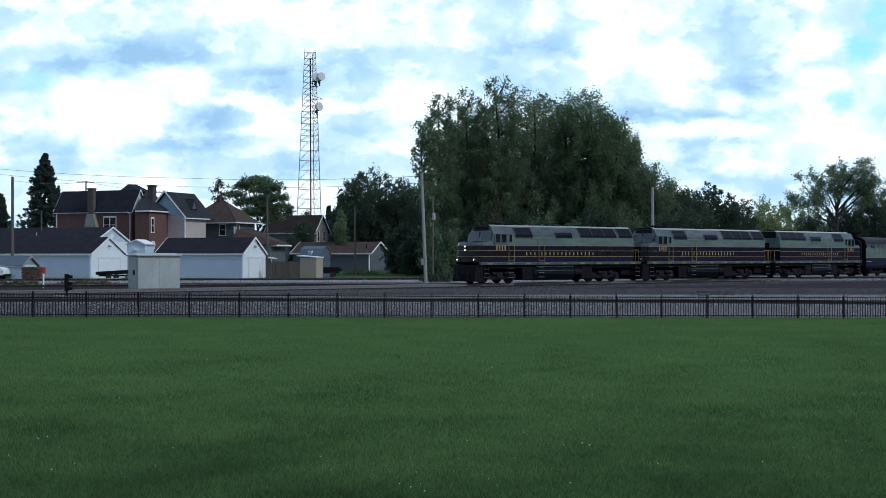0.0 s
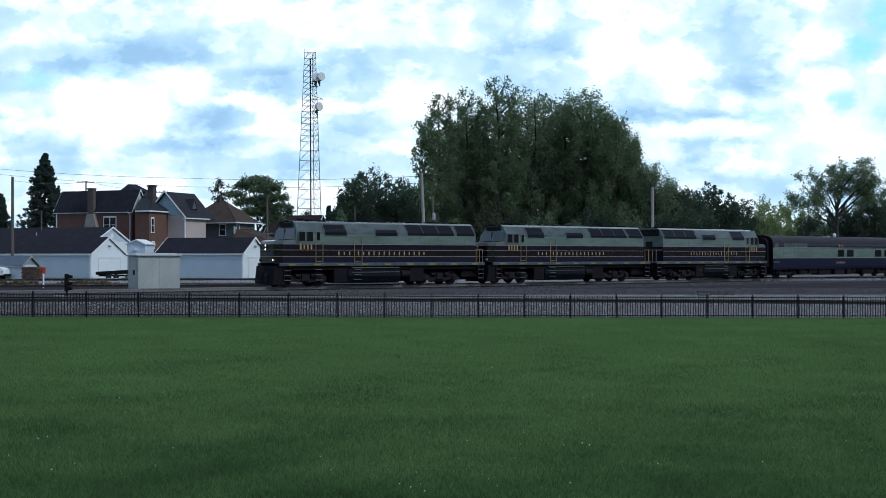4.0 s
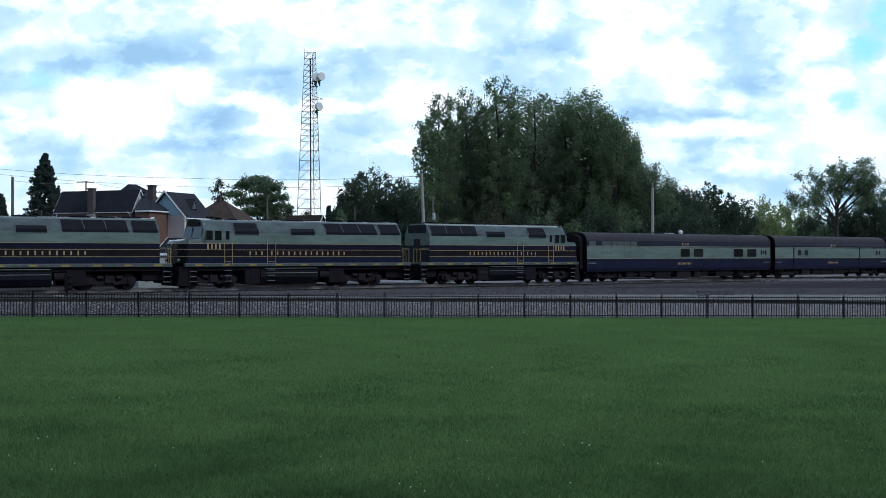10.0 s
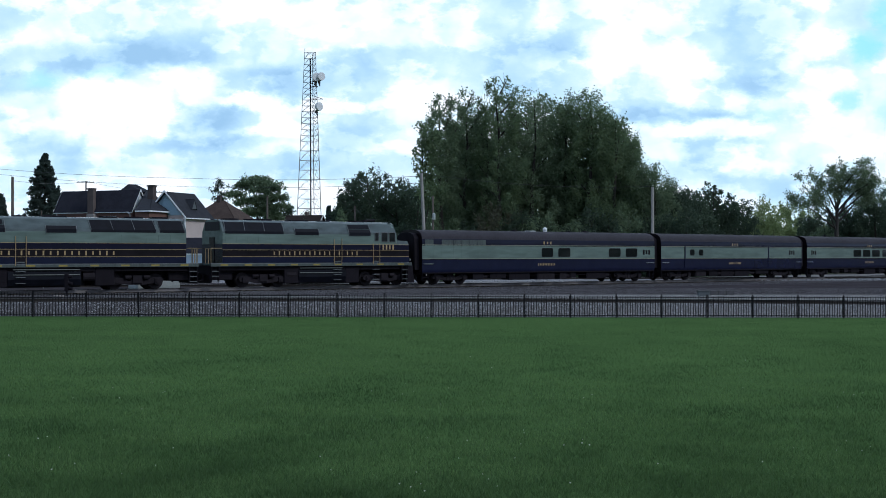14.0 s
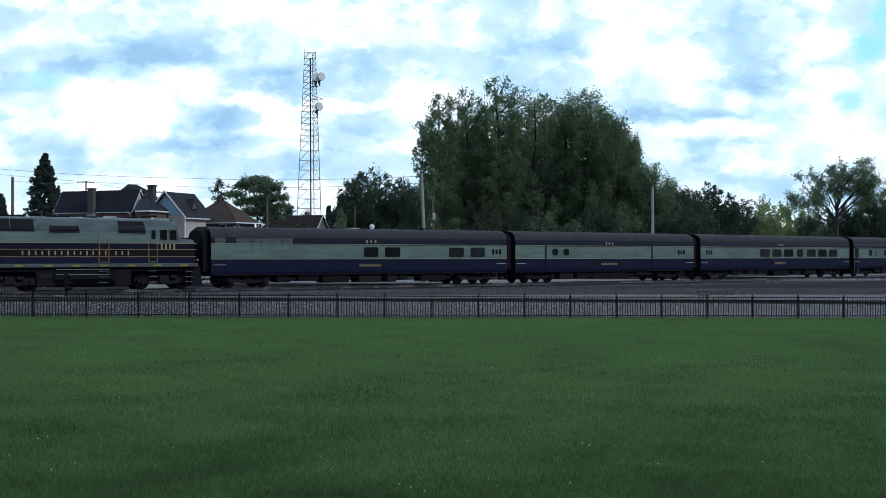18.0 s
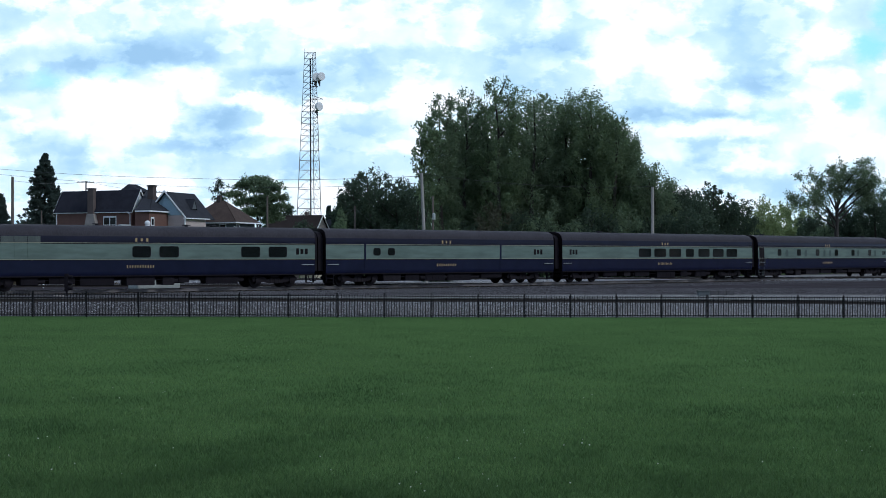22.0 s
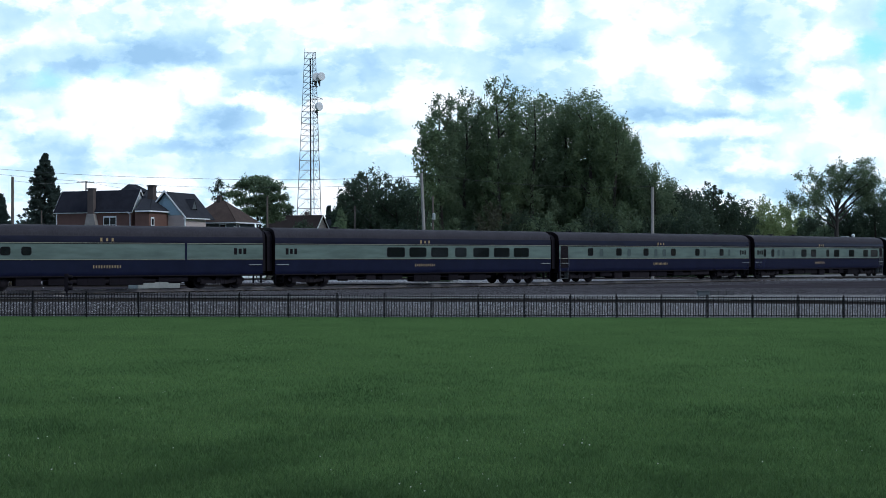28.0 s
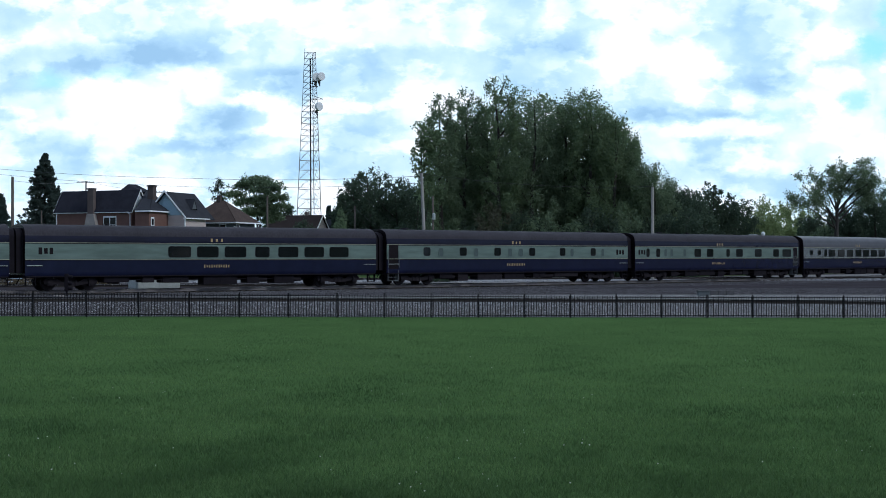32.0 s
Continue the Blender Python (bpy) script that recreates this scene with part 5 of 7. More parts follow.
            part("garage_door_panel", bm, mat, self.e)
        bm = fresh()
        for c in ((a - 0.12, a, z0, z1 + 0.12), (b, b + 0.12, z0, z1 + 0.12), (a, b, z1, z1 + 0.12)):
            if wall == "f":
                box(bm, c[0], c[1], -0.07, 0, c[2], c[3])
            else:
                box(bm, self.w, self.w + 0.07, c[0], c[1], c[2], c[3])
        part("door_frame", bm, M["dish"], self.e)

    def pipe(self, pts, r=0.05, mat=None):
        bm = fresh()
        for i in range(len(pts) - 1):
            cyl(bm, pts[i], pts[i + 1], r, n=6)
        part("downspout", bm, mat or M["trim"], self.e)


def corner_thing(name, label, cat, u_x, y, w, rz=GRID, group=""):
    """A house whose front-right corner stands at (u_x, y)."""
    a = radians(rz)
    return thing(name, label, cat, Matrix.Translation((u_x - w * math.cos(a), y - w * math.sin(a), 0)) @ Matrix.Rotation(a, 4, "Z"), group)


def gable_lamp(e, x, y, z):
    """A twin flood lamp high on a gable that faces along x."""
    bm = fresh()
    box(bm, x + 0.03, x + 0.10, y - 0.08, y + 0.08, z, z + 0.16)
    for q in (-0.14, 0.14):
        cyl(bm, (x + 0.08, y + q * 0.5, z + 0.08), (x + 0.26, y + q, z - 0.02), 0.05, 0.08, n=8)
    part("gable_lamp", bm, M["steel"], e, "small grey flood lamp")


ZG = -0.26
# two white garages; shade on their side walls is put in as pale blue
e = corner_thing("garage", "white garage with dark shingle roof, side wall's shade put in as pale blue", "garage", -37.13, 136.0, 15.0, group="garages by the tracks")
k = Block(e, 15.0, 6.0, ZG, 2.33, M["blue_and_shaded_siding"], right_mat=M["white"])
k.gable_x(1.75, M["shingle"], M["trim"], M["white"], 0.15)
k.siding("r", ZG + 0.1, 2.3, M["white"], 0.24)
k.siding("f", ZG + 0.1, 2.3, M["blue_and_shaded_siding"], 0.24, 3.0)
k.door_panels("r", 1.3, 5.0, ZG + 0.05, 1.85, M["white"])
k.pipe([(14.95, -0.1, ZG), (14.95, -0.1, 2.2), (14.95, -0.3, 2.32)])
gable_lamp(e, 15.0, 3.0, 3.15)
e = corner_thing("garage", "white garage with one wide door, side wall's shade put in as pale blue", "garage", -21.10, 136.0, 10.8, group="garages by the tracks")
k = Block(e, 10.8, 4.7, ZG, 2.38, M["blue_and_shaded_siding"], right_mat=M["white"])
k.gable_x(1.65, M["shingle"], M["trim"], M["white"], 0.15)
k.siding("r", ZG + 0.1, 2.3, M["white"], 0.24)
k.siding("f", ZG + 0.1, 2.3, M["blue_and_shaded_siding"], 0.24, 2.0)
k.door_panels("r", 1.2, 3.9, ZG + 0.05, 1.9, M["white"])
k.pipe([(10.75, -0.1, ZG), (10.75, -0.1, 2.25), (10.75, -0.3, 2.38)])
gable_lamp(e, 10.8, 2.35, 3.1)

# long dark-roofed building behind the first garage
e = corner_thing("outbuilding", "long outbuilding with dark shingle roof and white gable trim", "outbuilding", -41.03, 152.0, 24.0)
k = Block(e, 24.0, 6.6, -0.3, 3.85, M["greysiding"], right_mat=M["white"])
k.gable_x(1.65, M["shingle"], M["trim"], M["blue_and_shaded_siding"], 0.15)
bm = fresh()
box(bm, 24.0, 24.04, 3.0, 3.5, 4.3, 4.75)
part("gable_vent", bm, M["trim"], e)
bm = fresh()
cyl(bm, (14.5, 1.2, 4.3), (14.5, 1.2, 5.0), 0.06, n=6)
part("vent_pipe", bm, M["steel"], e)
# small pale shed gable
e = thing("tall_shed", "narrow pale tall shed with white gable trim", "shed", Matrix.Translation((-35.76, 146.0, 0)) @ Matrix.Rotation(radians(-6), 4, "Z"))
k = Block(e, 2.1, 3.0, -0.3, 3.55, M["blue_and_shaded_siding"])
for s in (0, 1):
    bm = fresh()
    q = [(-0.2 if s == 0 else 2.3, -0.2, 3.48), (1.05, -0.2, 4.02), (1.05, 3.2, 4.02), (-0.2 if s == 0 else 2.3, 3.2, 3.48)]
    plate(bm, q[::-1] if s == 0 else q, 0.12)
    part("roof_slope", bm, M["trim"], e)
bm = fresh()
plate(bm, [(0, 0, 3.5), (2.1, 0, 3.5), (1.05, 0, 4.0)], 0.05)
part("gable", bm, M["blue_and_shaded_siding"], e)
bm = fresh()
box(bm, 0.85, 1.3, -0.12, 0.0, 2.75, 2.95)
part("gable_lamp", bm, M["trim"], e)


# brick house
BR = thing("brick_house", "two-storey red brick house with dark shingle roofs and chimneys", "house", Matrix.Translation((-40.08, 166.0, 0)) @ Matrix.Rotation(radians(GRID), 4, "Z") @ Matrix.Translation((-11.9, 0, 0)))
k = Block(BR, 11.9, 3.2, -0.3, 8.15, M["wallbrick"])
k.gable_x(2.5, M["shingle"], M["trim"], M["white"], 0.25, wall_mat=M["white"])
k.window("f", 7.6, 9.45, 5.2, 7.1, M["trim"], 2, True)
k.pipe([(0.1, -0.08, 0), (0.1, -0.08, 7.6)], 0.07)
k.pipe([(11.7, -0.08, 0), (11.7, -0.08, 7.5), (11.35, -0.35, 7.8)], 0.07)
bm = fresh()
box(bm, 5.40, 6.30, -0.55, 0.0, 7.0, 10.75)
box(bm, 5.33, 6.37, -0.62, 0.07, 10.75, 10.95)
part("chimney", bm, M["brick"], BR, "tall sooty brick chimney stack")
bm = fresh()
lo = [(4.75, -0.3), (6.95, -0.3), (6.85, 5.6), (6.37, 7.6), (5.33, 7.6), (4.85, 5.6)]
a, b = [bm.verts.new((p, -0.62, q)) for p, q in lo], [bm.verts.new((p, 0.0, q)) for p, q in lo]
bm.faces.new(a)
bm.faces.new(b[::-1])
for i in range(6):
    bm.faces.new((a[(i + 1) % 6], a[i], b[i], b[(i + 1) % 6]))
part("chimney_base", bm, M["stone"], BR, "wide pale parged chimney base")
# projecting block at the right with a hipped roof
BW, BD = 2.1, 4.2
bm = fresh()
box(bm, 14.7, 14.7 + BW, -3.2, -3.2 + BD, -0.3, 7.75)
part("bay_wall", bm, M["wallbrick"], BR)
x0, x1, y0, y1 = 14.45, 17.05, -3.45, 1.25
pk0, pk1 = (7.42, 5.5, 11.62), (8.24, 6.0, 11.62)
ba, bb = (11.61, 3.5, 10.46), (13.02, 3.0, 10.26)
for q in (((x0 + 0.4, y0, 7.75), (x1, y0, 7.75), bb, ba), ((x1, y0, 7.75), (x1, y1, 7.75), bb), ((x0 + 0.4, y0, 7.75), ba, (x0 - 0.8, y1, 7.75)), ((x1, y1, 7.75), (13.5, 9.0, 7.75), pk1, bb), (bb, pk1, ba),
          ((4.72, 4.0, 9.1), ba, pk1, pk0), ((4.72, 4.0, 9.1), pk0, (4.9, 10.0, 8.0)), ((4.9, 10.0, 8.0), pk0, pk1, (13.5, 9.0, 7.75))):
    bm = fresh()
    plate(bm, q, 0.12)
    part("roof_slope", bm, M["shingle_grey"], BR)
for c in ((x0 + 0.4, x1, y0 - 0.05, y0, 7.65, 7.82), (x1, x1 + 0.05, y0, y1, 7.65, 7.82)):
    bm = fresh()
    box(bm, *c)
    part("eave_trim", bm, M["trim"], BR)
bm = fresh()
box(bm, 5.0, 13.0, 3.2, 9.0, -0.3, 8.0)
part("rear_block", bm, M["wallbrick"], BR)
kk = Block(BR, 14.7 + BW, BD, -0.3, 7.75, None)
kk.window("r", -2.75, -2.25, 5.1, 6.8, M["trim"], 1, True)
kk.window("r", -2.65, -2.15, 3.1, 3.8, M["trim"], 1, True)
bm = fresh()
box(bm, 13.9, 14.7, 0.6, 1.4, 8.0, 11.05)
box(bm, 13.82, 14.78, 0.52, 1.48, 11.05, 11.25)
part("chimney", bm, M["brick"], BR, "dark brick chimney")
bm = fresh()
box(bm, 11.9, 14.7, 1.2, 1.4, -0.3, 7.7)
part("link_wall", bm, M["wallbrick"], BR)

# pink and blue house
e = thing("gabled_house", "faded pink stucco house with pale blue gable", "house", Matrix.Translation((-32.84, 164.0, 0)) @ Matrix.Rotation(radians(GRID), 4, "Z") @ Matrix.Translation((-5.6, 0, 0)))
k = Block(e, 5.6, 4.9, -0.3, 7.3, M["pink"])
for s in (0, 1):
    bm = fresh()
    q = [(-0.4, -0.4, 6.9), (2.8, -0.4, 10.35), (2.8, 6.5, 10.35), (-0.4, 6.5, 6.9)] if s == 0 else [(6.0, -0.4, 6.9), (2.8, -0.4, 10.35), (2.8, 6.5, 10.35), (6.0, 6.5, 6.9)]
    plate(bm, q[::-1] if s == 0 else q, 0.13)
    part("roof_slope", bm, M["shingle_grey"], e)
    bm = fresh()
    xa = -0.4 if s == 0 else 6.0
    vs = []
    for yy in (-0.46, -0.40):
        vs.append([bm.verts.new((xa, yy, 6.83)), bm.verts.new((2.8, yy, 10.28)), bm.verts.new((2.8, yy, 10.55)), bm.verts.new((xa, yy, 7.1))])
    bm.faces.new(vs[0])
    bm.faces.new(vs[1][::-1])
    for i in range(4):
        bm.faces.new((vs[0][(i + 1) % 4], vs[0][i], vs[1][i], vs[1][(i + 1) % 4]))
    part("gable_trim", bm, M["trim"], e)
bm = fresh()
plate(bm, [(0, 0, 7.3), (5.6, 0, 7.3), (2.8, 0, 10.2)], 0.06)
part("gable_wall", bm, M["palegable"], e, "pale blue boarded gable")
bm = fresh()
box(bm, 5.6, 6.05, -0.4, 5.2, 6.85, 6.98)
part("eave_trim", bm, M["trim"], e)
bm = fresh()
box(bm, 5.55, 5.7, -0.05, 0.05, -0.3, 7.0)
part("corner_board", bm, M["trim"], e)
bm = fresh()
plate(bm, [(4.9, 2.5, 8.2), (4.9, 3.7, 8.2), (4.9, 3.1, 9.3)], 0.1)
part("dormer", bm, M["greysiding"], e, "small dormer gable")
for s in (0, 1):
    bm = fresh()
    yy = 2.4 if s == 0 else 3.8
    q = [(5.05, yy, 8.1), (5.05, 3.1, 9.5), (3.0, 3.1, 9.5), (3.0, yy, 8.1)]
    plate(bm, q if s == 1 else q[::-1], 0.08)
    part("dormer_roof", bm, M["shingle_grey"], e)

# brown hipped house with a low wing
e = corner_thing("hipped_house", "grey house with brown hipped roof and white eaves", "house", -27.97, 173.0, 7.4)
k = Block(e, 7.4, 5.3, -0.3, 6.6, M["greysiding"])
k.hip(3.0, M["shingle_brown"], M["trim"], 1.0, 0.55)
k.window("f", 5.1, 6.0, 4.9, 6.35, M["trim"], 1)
k.window("r", 0.5, 1.1, 5.0, 6.35, M["trim"], 1)
bm = fresh()
box(bm, 7.3, 7.48, -0.08, 0.08, -0.3, 6.1)
part("corner_board", bm, M["trim"], e)
bm = fresh()
box(bm, 3.2, 3.7, 2.3, 2.8, 9.0, 10.4)
part("chimney", bm, M["brick"], e, "small brick chimney")
bm = fresh()
plate(bm, [(5.2, 0.9, 7.35), (5.6, 1.2, 7.5), (4.9, 2.0, 8.1), (4.5, 1.7, 7.95)], 0.06)
part("skylight", bm, M["trim"], e)
bm = fresh()
plate(bm, [(7.4, 0.3, 5.75), (7.4, -1.0, 3.7), (13.4, 0.8, 3.55), (13.4, 4.8, 3.55), (7.4, 5.0, 5.75)], 0.12)
part("wing_roof", bm, M["shingle_brown"], e, "brown lower roof of the wing")
bm = fresh()
box(bm, 7.4, 12.6, 0.4, 4.6, -0.3, 3.55)
part("wing_wall", bm, M["greysiding"], e)
bm = fresh()
box(bm, 12.4, 13.4, 0.75, 0.85, 3.42, 3.62)
box(bm, 13.35, 13.45, 0.8, 4.8, 3.42, 3.62)
part("eave_trim", bm, M["trim"], e)
bm = fresh()
plate(bm, [(11.4, -0.6, 2.1), (13.4, -0.6, 1.75), (13.4, 1.0, 1.75), (11.4, 1.0, 2.1)], 0.08)
part("porch_roof", bm, M["trim"], e, "white porch roof")
for xx in (11.5, 13.3):
    bm = fresh()
    cyl(bm, (xx, -0.5, -0.3), (xx, -0.5, 2.0), 0.05, n=6)
    part("porch_post", bm, M["trim"], e)

# far house with a dark brown gable roof
e = corner_thing("far_house", "grey two-storey house with dark brown gable roof", "house", -21.38, 214.0, 9.0)
k = Block(e, 9.0, 5.1, -0.3, 6.2, M["greysiding"], right_mat=M["stone"])
k.gable_x(2.7, M["shingle_umber"], M["trim"], M["stone"], 0.35, wall_mat=M["stone"])
k.window("r", 1.1, 1.7, 4.6, 6.2, M["trim"], 1)
k.window("r", 3.2, 3.8, 4.6, 6.2, M["trim"], 1)
bm = fresh()
box(bm, 6.0, 6.5, 2.3, 2.8, 8.3, 9.5)
part("chimney", bm, M["brick"], e)
e = corner_thing("back_house", "house behind with plain grey shingle roof", "house", -18.02, 226.0, 7.0)
k = Block(e, 7.0, 5.4, -0.3, 6.4, M["greysiding"])
k.hip(2.3, M["shingle_grey"], M["shingle_grey"], 2.0)

# long low garage with brown roof
e = corner_thing("long_garage", "long low slate-grey garage with brown shingle roof", "garage", -11.02, 195.0, 13.2)
k = Block(e, 13.2, 6.2, -0.1, 2.6, M["greysiding"])
k.gable_x(1.6, M["shingle_brown"], M["trim"], M["greysiding"], 0.35)
k.siding("r", 0.0, 2.5, M["greysiding"], 0.25)
k.pipe([(13.1, -0.1, -0.1), (13.1, -0.1, 2.5)], 0.12)
bm = fresh()
cyl(bm, (12.0, 1.2, 3.1), (12.0, 1.2, 3.9), 0.09, n=6)
part("vent_pipe", bm, M["under"], e)

# tan metal shed and the blue-roofed barn shed behind it
e = corner_thing("metal_shed", "tan metal garden shed with white eave", "shed", -13.74, 140.0, 2.0, group="sheds by the yard fence")
k = Block(e, 2.0, 1.5, ZG, 1.95, M["tan"])
for i in range(8):
    bm = fresh()
    box(bm, 0.03 + i * 0.25, 0.2 + i * 0.25, -0.03, 0, ZG, 1.9)
    part("ribbed_panel", bm, M["tan"], e)
bm = fresh()
plate(bm, [(-0.35, -0.2, 2.1), (2.1, -0.2, 1.93), (2.1, 1.6, 1.93), (-0.35, 1.6, 2.1)], 0.10)
part("roof", bm, M["trim"], e, "white low roof")
e = corner_thing("barn_shed", "small barn-shaped shed with blue-grey gambrel roof", "shed", -13.95, 146.0, 2.5, group="sheds by the yard fence")
k = Block(e, 2.5, 2.6, ZG, 2.0, M["blueroof"])
for s in (0, 1):
    for i, (p, q) in enumerate((((0.0, 2.0), (0.45, 2.85)), ((0.45, 2.85), (1.3, 3.2)))):
        bm = fresh()
        ya, yb = (p[0] - (0.12 if i == 0 else 0), q[0])
        if s:
            ya, yb = 2.6 - ya, 2.6 - yb
        f = [(-0.15, ya, p[1]), (2.65, ya, p[1]), (2.65, yb, q[1]), (-0.15, yb, q[1])]
        plate(bm, f if s == 0 else f[::-1], 0.08)
        part("roof_slope", bm, M["blueroof"], e, "blue-grey gambrel roof")
bm = fresh()
box(bm, 1.0, 1.5, -0.02, 0.3, 2.2, 2.72)
d_ = part("dormer_window", bm, M["trim"], e, "small white dormer window")
bm = fresh()
box(bm, 1.08, 1.42, -0.05, -0.02, 2.28, 2.64)
part("pane", bm, M["palegable"], d_)
for xx in (0, 2.5):
    bm = fresh()
    plate(bm, [(xx, 0, 2.0), (xx, 2.6, 2.0), (xx, 2.15, 2.85), (xx, 1.3, 3.2), (xx, 0.45, 2.85)], 0.05)
    part("gable_wall", bm, M["blueroof"], e)

# low grey shed at the far left, board fence
e = corner_thing("low_shed", "low grey shed with slate roof behind dry weeds", "shed", -41.73, 128.0, 5.0)
k = Block(e, 5.0, 2.2, ZG, 1.25, M["blue_and_shaded_siding"])
k.gable_x(0.8, M["blueroof"], M["steel"], M["steel"], 0.2)
e = thing("board_fence", "weathered grey-brown board fence between garage and shed", "fence", Matrix.Translation((-19.00, 138.5, ZG)))
rb = random.Random(8)
for i in range(26):
    bm = fresh()
    h = 1.78 + rb.uniform(-0.05, 0.08)
    box(bm, i * 0.137, i * 0.137 + 0.128, 0, 0.02, 0, h)
    part("board", bm, M["wood"], e)
for zz in (0.4, 1.4):
    bm = fresh()
    box(bm, 0, 3.55, 0.02, 0.08, zz, zz + 0.09)
    part("rail", bm, M["wood"], e)


# ---- lineside things ----
def pole(name, label, x, y, z0, h, r0, r1, mat, lean=(0, 0), arms=()):
    e = thing(name, label, "utility pole", Matrix.Translation((x, y, z0)), "poles")
    bm = fresh()
    cyl(bm, (0, 0, -0.3), (lean[0], lean[1], h), r0, r1, n=10)
    part("shaft", bm, mat, e)
    for zz, L, a in arms:
        f = zz / h
        bm = fresh()
        c = Vector((lean[0] * f, lean[1] * f - 0.14, zz))
        dx, dy = L / 2 * math.cos(radians(a)), L / 2 * math.sin(radians(a))
        cyl(bm, c - Vector((dx, dy, 0)), c + Vector((dx, dy, 0)), 0.06, n=6)
        arm = part("crossarm", bm, mat, e)
        for t in (-0.9, -0.45, 0.45, 0.9):
            bm = fresh()
            cyl(bm, c + Vector((dx * t, dy * t, 0.05)), c + Vector((dx * t, dy * t, 0.2)), 0.04, n=6)
            part("insulator", bm, M["steel"], arm)
    return e


P1 = pole("line_pole", "bleached leaning line pole beside the track", -1.50, 114.0, -0.25, 9.74, 0.17, 0.13, M["pole_pale"], (-0.40, 0))
bm = fresh()
box(bm, -0.42, -0.14, -0.1, 0.1, 1.60, 2.15)
part("meter_box", bm, M["steel"], P1)
PT = pole("transformer_pole", "dark wooden pole with a pale transformer before the trees", -1.11, 141.0, -0.25, 8.96, 0.13, 0.10, M["pole"])
bm = fresh()
cyl(bm, (0.12, -0.22, 6.35), (0.12, -0.22, 6.98), 0.17, n=14)
cyl(bm, (0.12, -0.22, 6.98), (0.12, -0.22, 7.08), 0.17, 0.08, n=14)
part("transformer", bm, M["cabinet"], PT, "pale grey transformer can")
P2 = pole("line_pole", "bleached straight line pole behind the track", 20.48, 126.0, -0.25, 9.11, 0.17, 0.14, M["pole_pale"])
P3 = pole("line_pole", "dark wooden line pole by the garages", -44.74, 134.0, -0.26, 10.63, 0.19, 0.15, M["pole"])
P4 = pole("line_pole", "thin dark wooden pole in the yard", -10.39, 152.0, -0.1, 8.13, 0.14, 0.11, M["pole"])
P5 = pole("line_pole", "thin dark wooden pole beside the garage", -19.62, 144.0, -0.2, 9.02, 0.14, 0.10, M["pole"])
pole("line_pole", "thin grey pole behind the long outbuilding", -49.2, 158.0, -0.3, 8.0, 0.10, 0.08, M["pole"])
P6 = pole("street_pole", "distant street pole with crossarms", -60.93, 220.0, -0.3, 15.16, 0.16, 0.12, M["pole"], arms=((14.96, 2.8, 10), (13.42, 2.4, -10)))
P7 = pole("street_pole", "distant street pole with a crossarm", -51.18, 235.0, -0.3, 14.09, 0.16, 0.12, M["pole"], arms=((13.98, 2.2, 0),))


def cable(name, label, pts, sag, r=0.03):
    """A hanging cable through its supports, one square tube."""
    line = [Vector(pts[0])]
    for i in range(len(pts) - 1):
        a, b = Vector(pts[i]), Vector(pts[i + 1])
        line += [a.lerp(b, j / 12) - Vector((0, 0, sag * 4 * (j / 12) * (1 - j / 12))) for j in range(1, 13)]
    bm = fresh()
    prev = None
    for c in line:
        ring = [bm.verts.new(c + Vector(o)) for o in ((0, -r, 0), (0, 0, r), (0, r, 0), (0, 0, -r))]
        if prev:
            for q in range(4):
                bm.faces.new((prev[q], prev[(q + 1) % 4], ring[(q + 1) % 4], ring[q]))
        prev = ring
    return tagged(link(name, bm, M["cable"]), label, "cable", "overhead cables")


p1t = Vector((-1.85, 114.0, 9.40))
p2t = Vector((20.48, 126.0, 8.95))
p3t = Vector((-44.74, 134.0, 9.96))
cable("overhead_cable", "thin overhead cable between line poles", [p1t, p2t], 0.5, 0.015)
cable("overhead_cable", "upper overhead cable above the roofs", [(-54.16, 150.0, 12.47), (-29.18, 150.0, 11.16), p1t + Vector((0, 0, -0.2))], 0.25, 0.018)
cable("overhead_cable", "lower overhead cable above the roofs", [(-54.89, 152.0, 12.01), (-29.57, 152.0, 10.28), p1t + Vector((0, 0, -0.8))], 0.25, 0.015)
cable("overhead_cable", "cable from the yard pole to the house", [(-10.39, 152.0, 7.81), (-20.81, 212.0, 7.07)], 0.5, 0.015)
cable("overhead_cable", "cable from the yard pole into the trees", [(-10.39, 152.0, 7.81), (-1.98, 116.0, 3.83)], 0.9, 0.015)
cable("overhead_cable", "street cable between distant poles", [p3t, (-60.93, 220.0, 14.87), (-51.18, 235.0, 13.88)], 0.4, 0.018)

# aluminium signal cabinet beside the main line
e = thing("signal_cabinet", "weathered aluminium signal cabinet beside the main track", "equipment cabinet", Matrix.Translation((-21.53, 91.0, -0.25)) @ Matrix.Rotation(radians(34), 4, "Z"))
bm = fresh()
box(bm, 0, 3.15, 0, 1.9, 0.05, 2.38)
bevelled(bm, 0.02)
part("body", bm, M["cabinet"], e)
for i in range(4):
    bm = fresh()
    box(bm, 0.04 + i * 0.78, 0.8 + i * 0.78, -0.012, 0.0, 0.1, 2.33)
    part("side_panel", bm, M["cabinet"], e)
bm = fresh()
box(bm, -0.03, 0.0, 0.25, 1.6, 0.15, 2.2)
dr = part("door", bm, M["cabinet"], e, "grey door in the end wall")
bm = fresh()
box(bm, -0.06, -0.03, 0.55, 0.85, 1.05, 1.4)
part("warning_plate", bm, M["under"], dr)
bm = fresh()
a = [bm.verts.new(c) for c in ((-0.12, -0.15, 2.38), (3.27, -0.15, 2.38), (3.27, 2.05, 2.38), (-0.12, 2.05, 2.38))]
